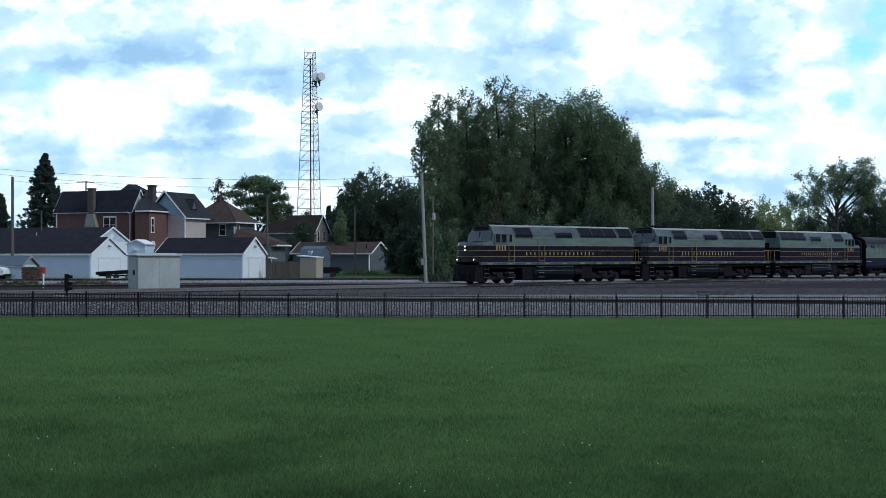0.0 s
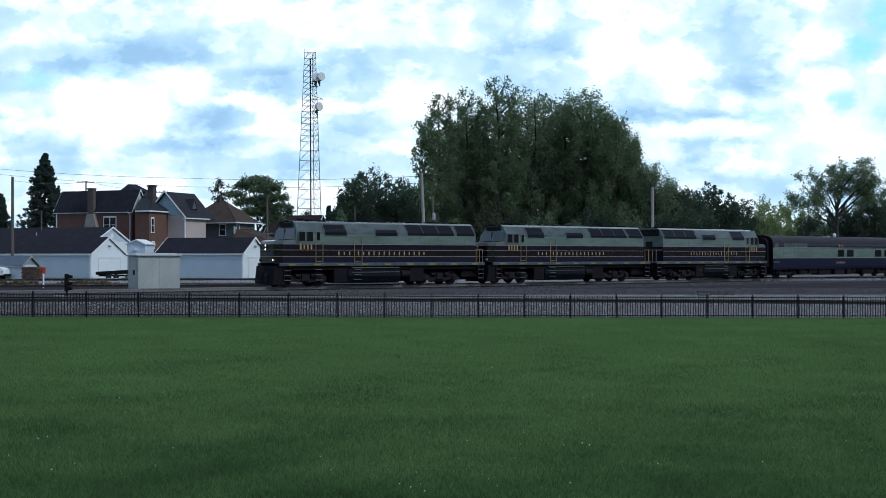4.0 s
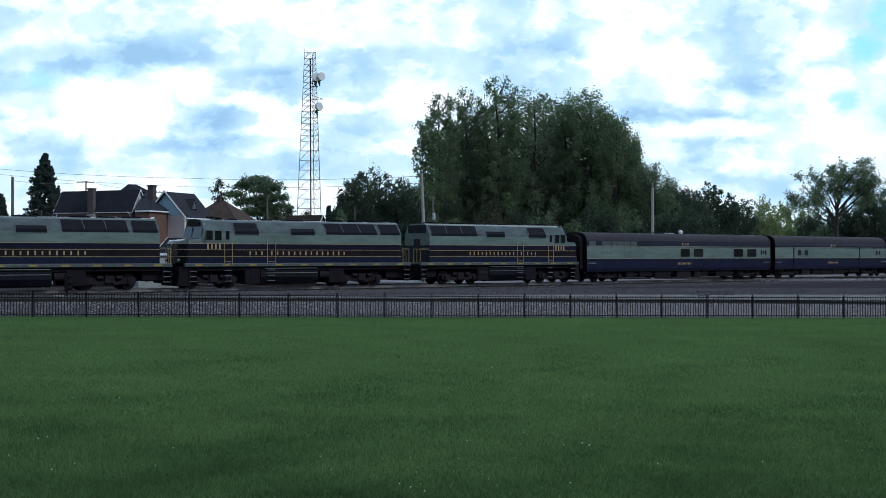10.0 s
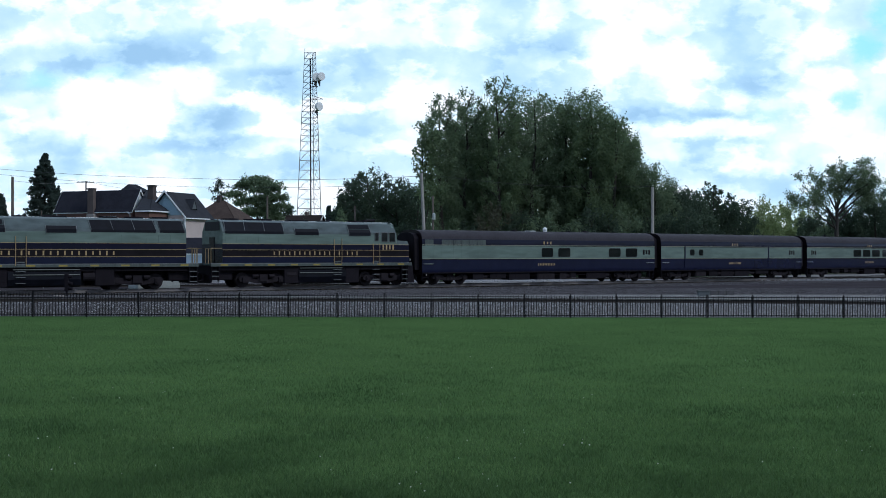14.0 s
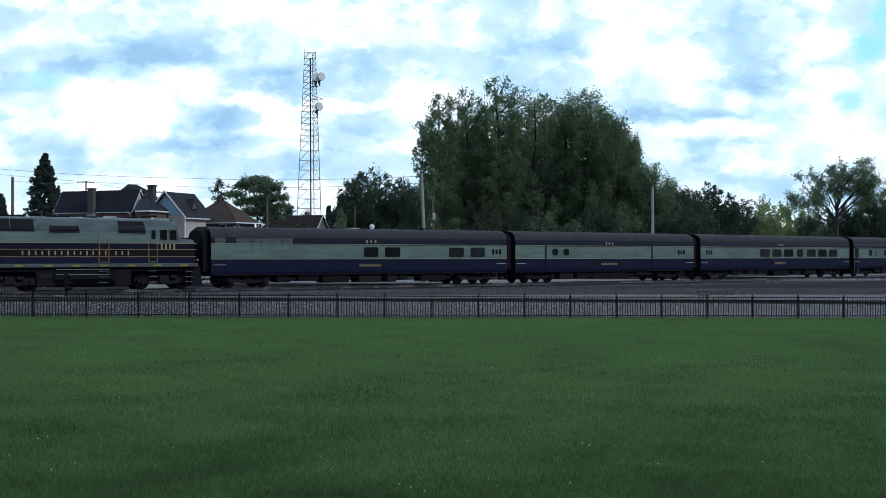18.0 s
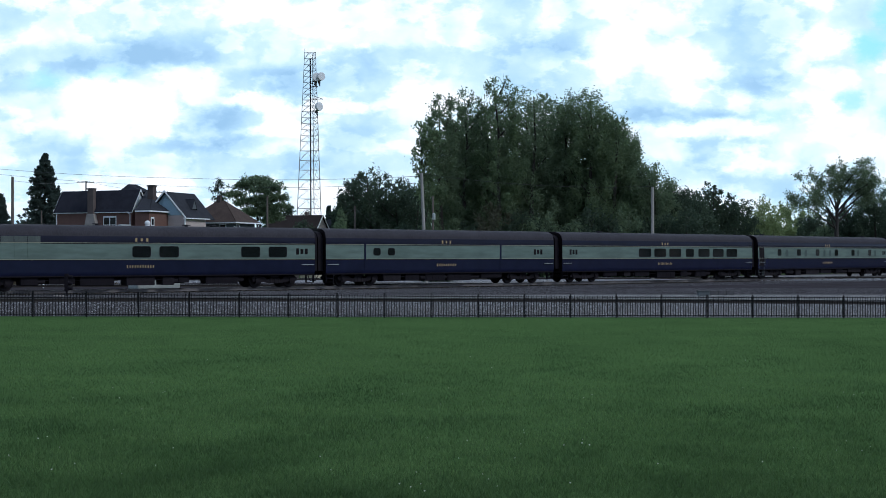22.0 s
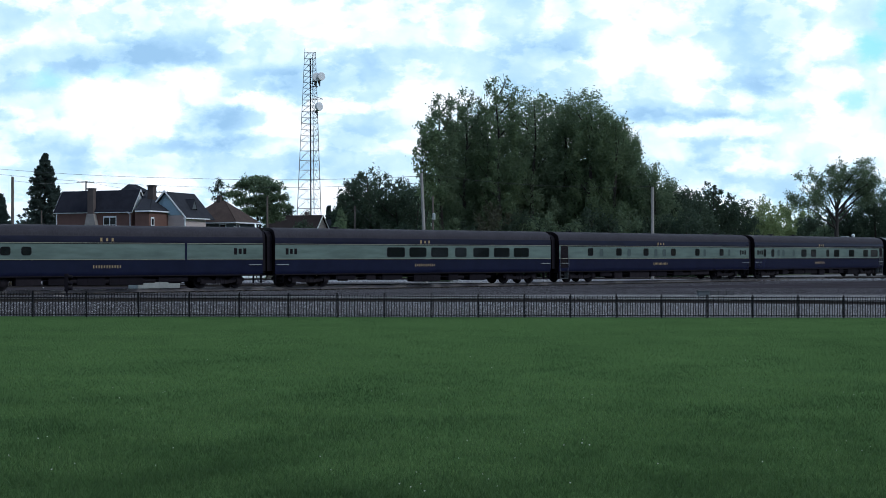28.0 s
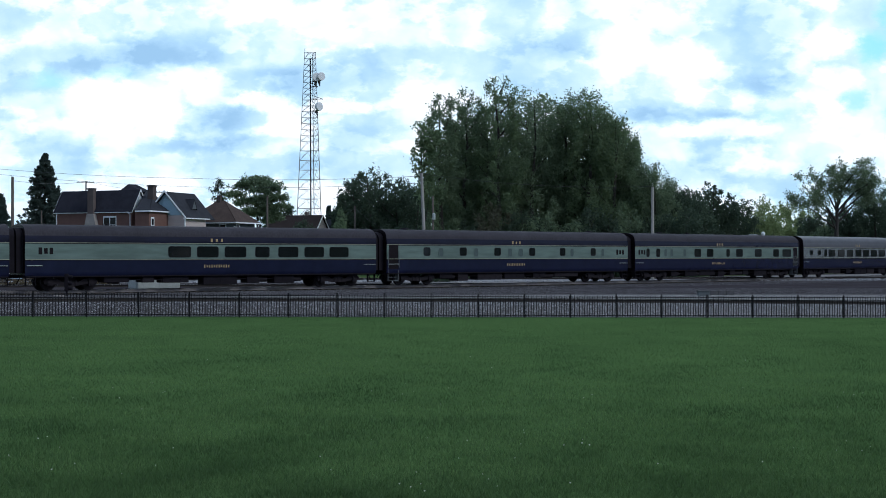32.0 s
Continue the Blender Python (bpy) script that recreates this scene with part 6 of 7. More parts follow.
b = [bm.verts.new(c) for c in ((-0.12, -0.15, 2.45), (3.27, -0.15, 2.45), (3.27, 2.05, 2.45), (-0.12, 2.05, 2.45))]
r_ = [bm.verts.new((0.1, 0.95, 2.6)), bm.verts.new((3.05, 0.95, 2.6))]
bm.faces.new(a[::-1])
for i in range(4):
    bm.faces.new((a[i], a[(i + 1) % 4], b[(i + 1) % 4], b[i]))
bm.faces.new((b[0], b[1], r_[1], r_[0]))
bm.faces.new((b[2], b[3], r_[0], r_[1]))
bm.faces.new((b[1], b[2], r_[1]))
bm.faces.new((b[3], b[0], r_[0]))
part("roof", bm, M["steel"], e, "pale metal roof")
bm = fresh()
box(bm, -0.1, 3.25, -0.1, 2.0, -0.1, 0.06)
part("base_slab", bm, M["tie"], e)

# dwarf signal, marker post, track boxes
e = thing("dwarf_signal", "dark low signal with two hoods beside the track", "railway signal", Matrix.Translation((-22.47, 77.0, -0.33)))
bm = fresh()
box(bm, -0.11, 0.11, -0.1, 0.1, 0.35, 1.42)
bevelled(bm, 0.03)
part("signal_body", bm, M["under"], e)
for zz in (1.25, 0.85, 0.55):
    bm = fresh()
    cyl(bm, (0.10, 0, zz), (0.34, -0.03, zz - 0.02), 0.11, 0.09, n=10)
    part("hood", bm, M["under"], e)
bm = fresh()
cyl(bm, (0, 0, 0), (0, 0, 0.4), 0.06, n=8)
part("mast", bm, M["under"], e)
bm = fresh()
box(bm, -0.25, 0.25, -0.25, 0.25, -0.1, 0.05)
part("footing", bm, M["stone_white"], e)
e = thing("junction_box", "pale concrete cable boxes near the signal", "box", Matrix.Translation((-22.68, 76.0, -0.33)))
bm = fresh()
box(bm, -0.22, 0.02, -0.15, 0.15, 0, 0.18)
box(bm, 0.08, 0.34, -0.15, 0.15, 0, 0.16)
part("box_body", bm, M["stone"], e)
e = thing("marker_post", "white marker post with a red top", "post", Matrix.Translation((-29.74, 96.0, -0.25)))
bm = fresh()
cyl(bm, (0, 0, 0), (0, 0, 1.08), 0.06, n=8)
part("shaft", bm, M["trim"], e)
bm = fresh()
box(bm, -0.14, 0.14, -0.05, 0.05, 1.08, 1.55)
box(bm, -0.2, -0.08, -0.05, 0.05, 1.15, 1.5)
part("marker_head", bm, M["red"], e, "red marker plate")
e = thing("track_box", "grey metal track-side box on the gravel", "box", Matrix.Translation((15.85, 80.0, -0.34)))
bm = fresh()
box(bm, 0, 0.68, 0, 0.5, 0, 0.30)
bevelled(bm, 0.02)
part("box_body", bm, M["greysiding"], e)
bm = fresh()
box(bm, -0.04, 0.72, -0.05, 0.55, 0.30, 0.36)
part("lid", bm, M["stone_mid"], e)
e = thing("concrete_trough", "low concrete cable trough on the gravel", "trough", Matrix.Translation((16.82, 81.0, -0.32)))
for i in range(3):
    bm = fresh()
    box(bm, i * 0.5, i * 0.5 + 0.47, 0, 0.4, 0, 0.28)
    part("segment", bm, M["stone_grey"], e)


def lattice_tower():
    e = thing("radio_tower", "tall three-legged steel lattice tower with dish antennas", "radio tower", Matrix.Translation((-26.87, 262.0, 0)))
    H, r0, r1 = 43.47, 3.35, 1.30
    legs = [radians(a) for a in (-158, -38, 82)]

    def at_(i, z):
        r = r0 + (r1 - r0) * z / H
        return Vector((r * math.cos(legs[i]), r * math.sin(legs[i]), z))

    for i in range(3):
        bm = fresh()
        cyl(bm, at_(i, -0.5), at_(i, H), 0.085, 0.05, n=6)
        part("leg", bm, M["tower"], e)
    levels, z = [0.0], 0.0
    while z < H - 0.9:
        z = min(H, z + (1.95 if z < 25.0 else 1.20))
        levels.append(z)
    for z0, z1 in zip(levels, levels[1:]):
        for i in range(3):
            j = (i + 1) % 3
            bm = fresh()
            cyl(bm, at_(i, z1), at_(j, z1), 0.035, n=4)
            m = (at_(i, z1) + at_(j, z1)) / 2
            cyl(bm, at_(i, z0), m, 0.030, n=4)
            cyl(bm, at_(j, z0), m, 0.030, n=4)
            part("brace", bm, M["tower"], e)
    bm = fresh()
    cyl(bm, (0.1, -0.3, 0), (-0.1, -0.2, H * 0.97), 0.13, n=6)
    part("cable_run", bm, M["under"], e)
    bm = fresh()
    cyl(bm, at_(0, H - 0.2), at_(0, H + 0.9), 0.04, n=4)
    part("whip_antenna", bm, M["tower"], e)
    for dx, z, r, az in ((1.15, 38.30, 0.86, -70), (2.0, 38.42, 0.86, -50), (1.55, 32.33, 0.88, -40)):
        a = radians(az)
        c = Vector((dx, -0.9, z))
        d = Vector((math.cos(a), math.sin(a), 0))
        bm = fresh()
        cyl(bm, c - d * 0.45, c, r * 0.35, r, n=20)
        cyl(bm, c, c + d * 0.55, r, r * 0.98, n=20)
        dish = part("dish_antenna", bm, M["dish"], e, "white drum dish antenna")
        bm = fresh()
        cyl(bm, c - d * 0.45 + Vector((0, 0, -r)), c - d * 0.1 + Vector((0, 0, -r - 1.1)), 0.35, 0.08, n=6)
        cyl(bm, (0.3, -0.4, z - r * 0.9), c - d * 0.3 + Vector((0, 0, -r * 0.9)), 0.08, n=5)
        part("dish_mount", bm, M["tower"], dish)
    for z, w in ((33.94, 2.6), (36.46, 1.6)):
        bm = fresh()
        cyl(bm, (0.2, -0.8, z), (w, -1.0, z - 0.1), 0.07, n=5)
        cyl(bm, (0.3, -0.8, z + 0.7), (w, -1.0, z - 0.1), 0.05, n=5)
        part("side_arm", bm, M["tower"], e)
    return e


lattice_tower()


# ---- trees ----
def leaf_mesh(name, blobs, count, size, seed, mat, clump=0.75, shell=0.55):
    """Many small leaves in clumps that fill ellipsoids [(x, y, z, rx, ry, rz)]."""
    rg = np.random.default_rng(seed)
    vol = np.array([b[3] * b[4] * b[5] for b in blobs]) ** 0.75
    share = (vol / vol.sum() * count).astype(int)
    cs = []
    for b, k in zip(blobs, share):
        nc = max(4, k // 22)
        d = rg.normal(size=(nc, 3))
        d /= np.linalg.norm(d, axis=1)[:, None]
        r = shell + (1 - shell) * rg.random(nc) ** 0.6
        r *= 1.0 + 0.16 * np.sin(d[:, 0] * 5.0 + d[:, 2] * 4.0 + seed) + rg.normal(0, 0.07, nc)
        c = np.array(b[:3]) + d * np.array(b[3:]) * r[:, None]
        p = np.repeat(c, 22, axis=0) + rg.normal(0, clump * 0.5, (nc * 22, 3))
        cs.append(p)
    p = np.concatenate(cs)
    return leaf_cards(name, p[p[:, 2] > 0.1], size, rg, mat)


def bough_lines(rg, h, base, r, n, up, crown="column"):
    """Boughs of a crown as (start, tip) pairs, numbers by numpy: they leave the trunk and rise outwards to the crown's edge."""
    u = (np.arange(n) + rg.random(n)) / n
    if crown == "column":
        edge = np.where(u < 0.82, 0.82 + 0.18 * np.sin(u * 3.4), 0.87 - (np.maximum(u - 0.82, 0.0) / 0.18) ** 2.0 * 0.62)
    elif crown == "round":
        edge = np.sqrt(np.clip(1.0 - (np.abs(u - 0.42) / np.where(u < 0.42, 0.55, 0.585)) ** 2.2, 0.02, 1.0))
    else:
        edge = np.clip(1.08 - u, 0.06, 1.0) ** 0.75
    a = np.arange(n) * 2.39996 + rg.normal(0, 0.5, n)
    lumps = 1.0 + 0.10 * np.sin(3 * a + 5.0 * u * h / r) + 0.08 * np.sin(2 * a - 7.0 * u)
    reach = r * edge * lumps * (0.50 + 0.52 * rg.random(n) ** 0.55)
    ze = base + (h - base) * u
    tip = np.stack([reach * np.cos(a), reach * np.sin(a), ze], 1)
    zs = np.maximum(ze - reach * up - 0.35 * (0.4 + u), base * 0.5 + 0.4)
    start = np.stack([0.10 * reach * np.cos(a), 0.10 * reach * np.sin(a), zs], 1)
    return start, tip


def bough_leaves(name, start, tip, count, size, rg, mat, fat=0.34, inner=0.30, tufts=8):
    """Leaves in tufts strung along boughs; the tufts narrow towards each tip."""
    n = len(start)
    L = np.linalg.norm(tip - start, axis=1)
    k = np.maximum(2, (tufts * L / L.mean()).astype(int))
    own = np.repeat(np.arange(n), k)
    t = inner + (1 - inner) * rg.random(len(own)) ** 0.75
    sag = (t * (1 - t) * L[own] * 0.30)[:, None] * np.array([0.0, 0.0, -1.0])
    c = start[own] + (tip - start)[own] * t[:, None] + sag + rg.normal(0, 1.0, (len(own), 3)) * (fat * (1.35 - t))[:, None]
    per = max(3, int(count / len(own)))
    who = np.repeat(np.arange(len(own)), per)
    sg = fat * (1.20 - 0.62 * t[who])
    p = c[who] + rg.normal(0, 1.0, (len(who), 3)) * sg[:, None] * np.array([0.85, 0.85, 1.05])
    p = p[p[:, 2] > 0.1]
    return leaf_cards(name, p, size, rg, mat)


def leaf_cards(name, p, size, rg, mat):
    """One small lozenge leaf at each point, turned at random."""
    n = len(p)
    a = rg.normal(size=(n, 3))
    a /= np.linalg.norm(a, axis=1)[:, None]
    b_ = rg.normal(size=(n, 3))
    b_ -= a * (a * b_).sum(1)[:, None]
    b_ /= np.linalg.norm(b_, axis=1)[:, None]
    s = size * rg.uniform(0.6, 1.25, n)[:, None]
    v = np.empty((n, 4, 3))
    v[:, 0], v[:, 1], v[:, 2], v[:, 3] = p - a * s, p + b_ * s * 0.55, p + a * s, p - b_ * s * 0.55
    me = bpy.data.meshes.new(name)
    me.vertices.add(n * 4)
    me.vertices.foreach_set("co", v.reshape(-1).astype(np.float32))
    me.loops.add(n * 4)
    me.loops.foreach_set("vertex_index", np.arange(n * 4, dtype=np.int32))
    me.polygons.add(n)
    me.polygons.foreach_set("loop_start", np.arange(0, n * 4, 4, dtype=np.int32))
    me.polygons.foreach_set("loop_total", np.full(n, 4, dtype=np.int32))
    me.update(calc_edges=True)
    me.materials.append(mat)
    return me


def grown_tree(x, y, z0, h, r, base, count, size, seed, mat, label, trunk=0.4, up=0.8, n=70, crown="column", fat=0.34, inner=0.30, limbs=12, name="tree"):
    """A broadleaf tree grown bough by bough: tapered bent trunk, limbs along the boughs, leaves in tufts on them."""
    e = thing(name, label, "tree", Matrix.Translation((x, y, z0)), "trees")
    rg = np.random.default_rng(seed)
    start, tip = bough_lines(rg, h - 0.35, base, r, n, up, crown)
    bm = fresh()
    bend = [Vector((rg.normal(0, 0.10) * k, rg.normal(0, 0.10) * k, h * 0.94 * k / 4 - (0.3 if k == 0 else 0))) for k in range(5)]
    for k in range(4):
        cyl(bm, bend[k], bend[k + 1], trunk * (1 - 0.22 * k), trunk * (1 - 0.22 * (k + 1)), n=8, caps=False)
    part("trunk", bm, M["bark"], e)
    for i in range(0, n, max(1, n // limbs)):
        bm = fresh()
        a_, b_ = Vector(start[i]), Vector(tip[i])
        m_ = a_.lerp(b_, 0.5) - Vector((0, 0, 0.06 * (b_ - a_).length))
        cyl(bm, a_, m_, trunk * 0.30, trunk * 0.19, n=6, caps=False)
        cyl(bm, m_, b_, trunk * 0.19, trunk * 0.05, n=6, caps=False)
        for q in range(3):
            w = a_.lerp(b_, 0.45 + 0.15 * q)
            cyl(bm, w, w + Vector((rg.normal(0, 0.6), rg.normal(0, 0.6), rg.uniform(0.4, 1.2))), trunk * 0.09, trunk * 0.03, n=4, caps=False)
        part("limb", bm, M["bark"], e)
    cr = new("crown", bough_leaves("crown", start, tip, count, size, rg, mat, fat, inner))
    cr.parent = e
    return e


def tree(x, y, z0, blobs, count, size, seed, mat, label, trunk=0.4, clump=0.75, shell=0.55, name="tree"):
    """A broadleaf tree: tapered trunk, limbs to each mass of the crown, leaves."""
    e = thing(name, label, "tree", Matrix.Translation((x, y, z0)), "trees")
    rg = random.Random(seed)
    top = max(b[2] for b in blobs)
    fork = min(b[2] for b in blobs) * 0.45 + 0.8
    bm = fresh()
    cyl(bm, (0, 0, -0.3), (rg.uniform(-0.2, 0.2), 0, fork), trunk, trunk * 0.75, n=10)
    cyl(bm, (rg.uniform(-0.2, 0.2), 0, fork - 0.1), (rg.uniform(-0.6, 0.6), 0, top), trunk * 0.75, trunk * 0.15, n=8)
    part("trunk", bm, M["bark"], e)
    for b in blobs[::max(1, len(blobs) // 12)]:
        bm = fresh()
        st = Vector((0, 0, min(fork + (b[2] - fork) * rg.uniform(0.05, 0.45), b[2])))
        en = Vector(b[:3])
        md = st.lerp(en, 0.5) + Vector((rg.uniform(-0.3, 0.3), rg.uniform(-0.3, 0.3), rg.uniform(-0.2, 0.5)))
        cyl(bm, st, md, trunk * 0.30, trunk * 0.20, n=6)
        cyl(bm, md, en, trunk * 0.20, trunk * 0.08, n=6)
        for q in range(4):
            tip = en + Vector((rg.uniform(-1, 1) * b[3], rg.uniform(-1, 1) * b[4], rg.uniform(-0.3, 1) * b[5])) * 0.8
            cyl(bm, md.lerp(en, 0.3 + 0.2 * q), tip, trunk * 0.11, trunk * 0.03, n=5)
        part("limb", bm, M["bark"], e)
    cr = new("crown", leaf_mesh("crown", blobs, count, size, seed, mat, clump, shell=shell))
    cr.parent = e
    return e


def spread(rg, h, base, r, n, flat=1.0):
    """Masses of a crown: a loose pile of ellipsoids between base and h within radius r."""
    out = []
    for i in range(n):
        f = (i + 0.5) / n
        z = base + (h - base) * (0.12 + 0.78 * f)
        w = r * math.sin(math.pi * min(0.97, 0.18 + 0.72 * f)) ** 0.7
        a = rg.uniform(0, 2 * math.pi)
        q = w * rg.uniform(0.25, 0.55)
        s = w * rg.uniform(0.42, 0.62)
        out.append((q * math.cos(a), q * math.sin(a), z, s, s, max(s * 0.8, (h - base) / n * 0.9) * flat))
    return out


def tuft(rg, blobs, k, f, tall=1.0):
    """Break each mass of a crown into k smaller ones, f times its size, within it."""
    out = []
    for b in blobs:
        for i in range(k):
            a, t, r = rg.uniform(0, 2 * math.pi), rg.uniform(-1, 1), rg.uniform(0.35, 1.0) ** 0.5
            q = math.sqrt(1 - t * t) * r
            s = f * rg.uniform(0.7, 1.25)
            out.append((b[0] + b[3] * q * math.cos(a) * 0.85, b[1] + b[4] * q * math.sin(a) * 0.85, b[2] + b[5] * t * r * 0.85, b[3] * s, b[4] * s, b[5] * s * tall))
    return out


def crop_top(blobs, h):
    """Shift and stretch the masses upwards so that the highest ends at h."""
    top = max(b[2] + b[5] for b in blobs)
    lo = min(b[2] for b in blobs)
    g = (h - lo) / (top - lo)
    return [(b[0], b[1], lo + (b[2] - lo) * g, b[3], b[4], b[5] * g) for b in blobs]


def conifer(x, y, z0, h, r, seed, label, base=0.06, count=7000):
    """A spruce: drooping whorls of needled boughs round a straight trunk."""
    e = thing("spruce", label, "tree", Matrix.Translation((x, y, z0)), "trees")
    rg = np.random.default_rng(seed)
    bm = fresh()
    cyl(bm, (0, 0, -0.3), (0, 0, h * 0.98), 0.26, 0.03, n=8)
    part("trunk", bm, M["bark"], e)
    blobs = []
    n = int(h * 2.6)
    bm = fresh()
    for i in range(n):
        f = i / n
        z = h * (base + (0.98 - base) * f)
        rr = r * (1 - f) ** 0.95 * (1.0 + 0.14 * math.sin(i * 2.1)) + 0.15
        for k in range(9):
            a = rg.uniform(0, 2 * math.pi)
            L = rr * rg.uniform(0.55, 1.12)
            cyl(bm, (0, 0, z + 0.1), (math.cos(a) * L, math.sin(a) * L, z - 0.30 * L), 0.035, 0.01, n=4, caps=False)
            for t in (0.42, 0.72, 0.95):
                blobs.append((math.cos(a) * L * t, math.sin(a) * L * t, z - 0.34 * L * t + 0.12 * L * t * t, L * (0.30 - 0.17 * t), L * (0.30 - 0.17 * t), 0.13 + 0.03 * L))
    part("branchwork", bm, M["bark"], e)
    cr = new("crown", leaf_mesh("crown", blobs, count, 0.12, seed, M["needle"], 0.16, shell=0.05))
    cr.parent = e
    return e


rt = random.Random(3)
# the tall stand behind the line: (across, depth, height, spread, lower edge)
STAND = ((-0.07, 150.0, 21.41, 2.6, 2.0, "leaf_dark"), (2.61, 153.0, 22.06, 3.2, 1.5, "leaf_dark"), (6.57, 150.0, 23.51, 3.4, 1.5, "leaf_mid"),
         (10.26, 152.0, 22.33, 4.0, 1.5, "leaf_dark"), (17.27, 151.0, 22.07, 3.4, 1.0, "leaf_mid"), (14.78, 154.0, 22.06, 3.6, 1.0, "leaf_dark"),
         (19.98, 150.0, 19.04, 3.0, 1.0, "leaf_mid"), (22.11, 152.0, 14.61, 2.7, 0.6, "leaf_dark"), (24.58, 150.0, 13.0, 2.8, 0.4, "leaf_dark"), (27.3, 152.0, 10.7, 2.7, 0.4, "leaf_deep"), (29.8, 155.0, 9.4, 2.6, 0.4, "leaf_deep"),
         (21.05, 153.0, 18.31, 2.5, 0.8, "leaf_dark"), (19.03, 154.0, 20.03, 2.8, 0.8, "leaf_dark"), (4.57, 158.0, 20.4, 4.6, 0.6, "leaf_dark"), (8.83, 160.0, 21.6, 4.6, 0.6, "leaf_dark"), (18.53, 159.0, 20.13, 5.0, 0.6, "leaf_dark"), (14.36, 163.0, 21.65, 5.0, 0.6, "leaf_dark"), (1.12, 160.0, 18.6, 3.6, 0.6, "leaf_dark"), (5.20, 156.0, 20.2, 4.0, 0.6, "leaf_dark"), (12.52, 157.0, 22.31, 4.0, 0.6, "leaf_dark"), (16.65, 157.0, 21.21, 4.0, 0.6, "leaf_dark"), (21.19, 157.0, 17.84, 3.4, 0.6, "leaf_dark"), (2.9, 163.0, 20.2, 4.2, 0.3, "leaf_dark"), (6.9, 165.0, 21.6, 4.6, 0.3, "leaf_dark"), (10.6, 164.0, 21.8, 4.6, 0.3, "leaf_dark"), (5.0, 169.0, 17.0, 4.6, 0.2, "leaf_dark"))
SWAY = []
for i, (x, y, h, r, b, mt) in enumerate(STAND):
    open_, back = x < 8.0 and y < 155, y > 155.5
    ob = grown_tree(x, y, -0.3, h + 0.25, r * 1.12, b * 0.4, 9000 if back else 22000 if open_ else 26000, 0.20 if back else 0.134, 20 + i, M[mt], "tall dark green broadleaf tree in a dense stand", 0.36, 0.95, 62 if open_ else 84, "column", 0.38 if open_ else 0.52)
    SWAY.append((ob, 0.16))
# lower trees that close the stand behind; their deeper green paints in the shade
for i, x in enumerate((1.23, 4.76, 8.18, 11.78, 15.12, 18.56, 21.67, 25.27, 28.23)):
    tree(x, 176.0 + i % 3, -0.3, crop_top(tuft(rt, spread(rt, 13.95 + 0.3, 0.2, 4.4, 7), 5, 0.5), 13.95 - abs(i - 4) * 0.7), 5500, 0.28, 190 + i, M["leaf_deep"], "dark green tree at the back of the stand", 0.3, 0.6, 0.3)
# overhanging bough at the stand's edge
EDGE = tree(-2.06, 147.0, -0.3, [(-0.4, 0, 13.30, 1.1, 1.0, 1.6), (0.5, 0, 16.20, 1.4, 1.2, 1.9), (0.6, 0, 10.08, 1.6, 1.2, 2.4)], 2600, 0.20, 41, M["leaf_mid"], "slender tree with loose leaves at the edge of the stand", 0.2, 0.6)
SWAY.append((EDGE, 0.6))
# undergrowth before the stand; shade under the trees is put into its leaf colours
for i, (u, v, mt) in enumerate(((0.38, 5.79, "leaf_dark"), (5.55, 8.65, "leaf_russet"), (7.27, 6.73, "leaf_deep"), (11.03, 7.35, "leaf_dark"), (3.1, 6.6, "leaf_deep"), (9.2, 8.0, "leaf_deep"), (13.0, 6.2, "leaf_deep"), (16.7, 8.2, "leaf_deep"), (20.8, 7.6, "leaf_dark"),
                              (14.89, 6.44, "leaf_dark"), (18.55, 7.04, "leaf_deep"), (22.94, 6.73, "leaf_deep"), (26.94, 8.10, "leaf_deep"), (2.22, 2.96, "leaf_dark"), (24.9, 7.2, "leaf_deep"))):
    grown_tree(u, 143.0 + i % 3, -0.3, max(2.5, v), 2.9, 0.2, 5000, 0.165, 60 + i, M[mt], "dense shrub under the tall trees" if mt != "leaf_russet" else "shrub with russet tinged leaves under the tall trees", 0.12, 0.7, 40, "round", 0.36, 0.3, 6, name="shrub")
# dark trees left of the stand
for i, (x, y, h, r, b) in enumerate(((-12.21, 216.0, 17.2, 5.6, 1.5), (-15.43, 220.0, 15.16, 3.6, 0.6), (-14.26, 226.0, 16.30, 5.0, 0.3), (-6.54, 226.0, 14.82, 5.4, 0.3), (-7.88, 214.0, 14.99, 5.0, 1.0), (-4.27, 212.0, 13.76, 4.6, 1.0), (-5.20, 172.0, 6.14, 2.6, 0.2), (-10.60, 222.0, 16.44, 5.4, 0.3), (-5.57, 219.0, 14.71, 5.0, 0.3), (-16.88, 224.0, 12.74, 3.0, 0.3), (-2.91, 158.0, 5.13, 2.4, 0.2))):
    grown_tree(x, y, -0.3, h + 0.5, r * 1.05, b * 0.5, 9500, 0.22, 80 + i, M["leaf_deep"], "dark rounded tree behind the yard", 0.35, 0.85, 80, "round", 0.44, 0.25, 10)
tree(-15.78, 200.0, -0.3, spread(rt, 9.59, 2.0, 2.0, 4), 1800, 0.17, 95, M["leaf_mid"], "small light green tree beside the far house", 0.12, 0.5)
grown_tree(-22.19, 205.0, -0.3, 8.4, 2.5, 0.6, 6000, 0.17, 96, M["leaf_deep"], "dark bushy tree before the far house", 0.2, 0.7, 40, "round", 0.4, 0.25, 6)
# umbrella-shaped tree and thin pine behind the hipped house
u0 = -28.26
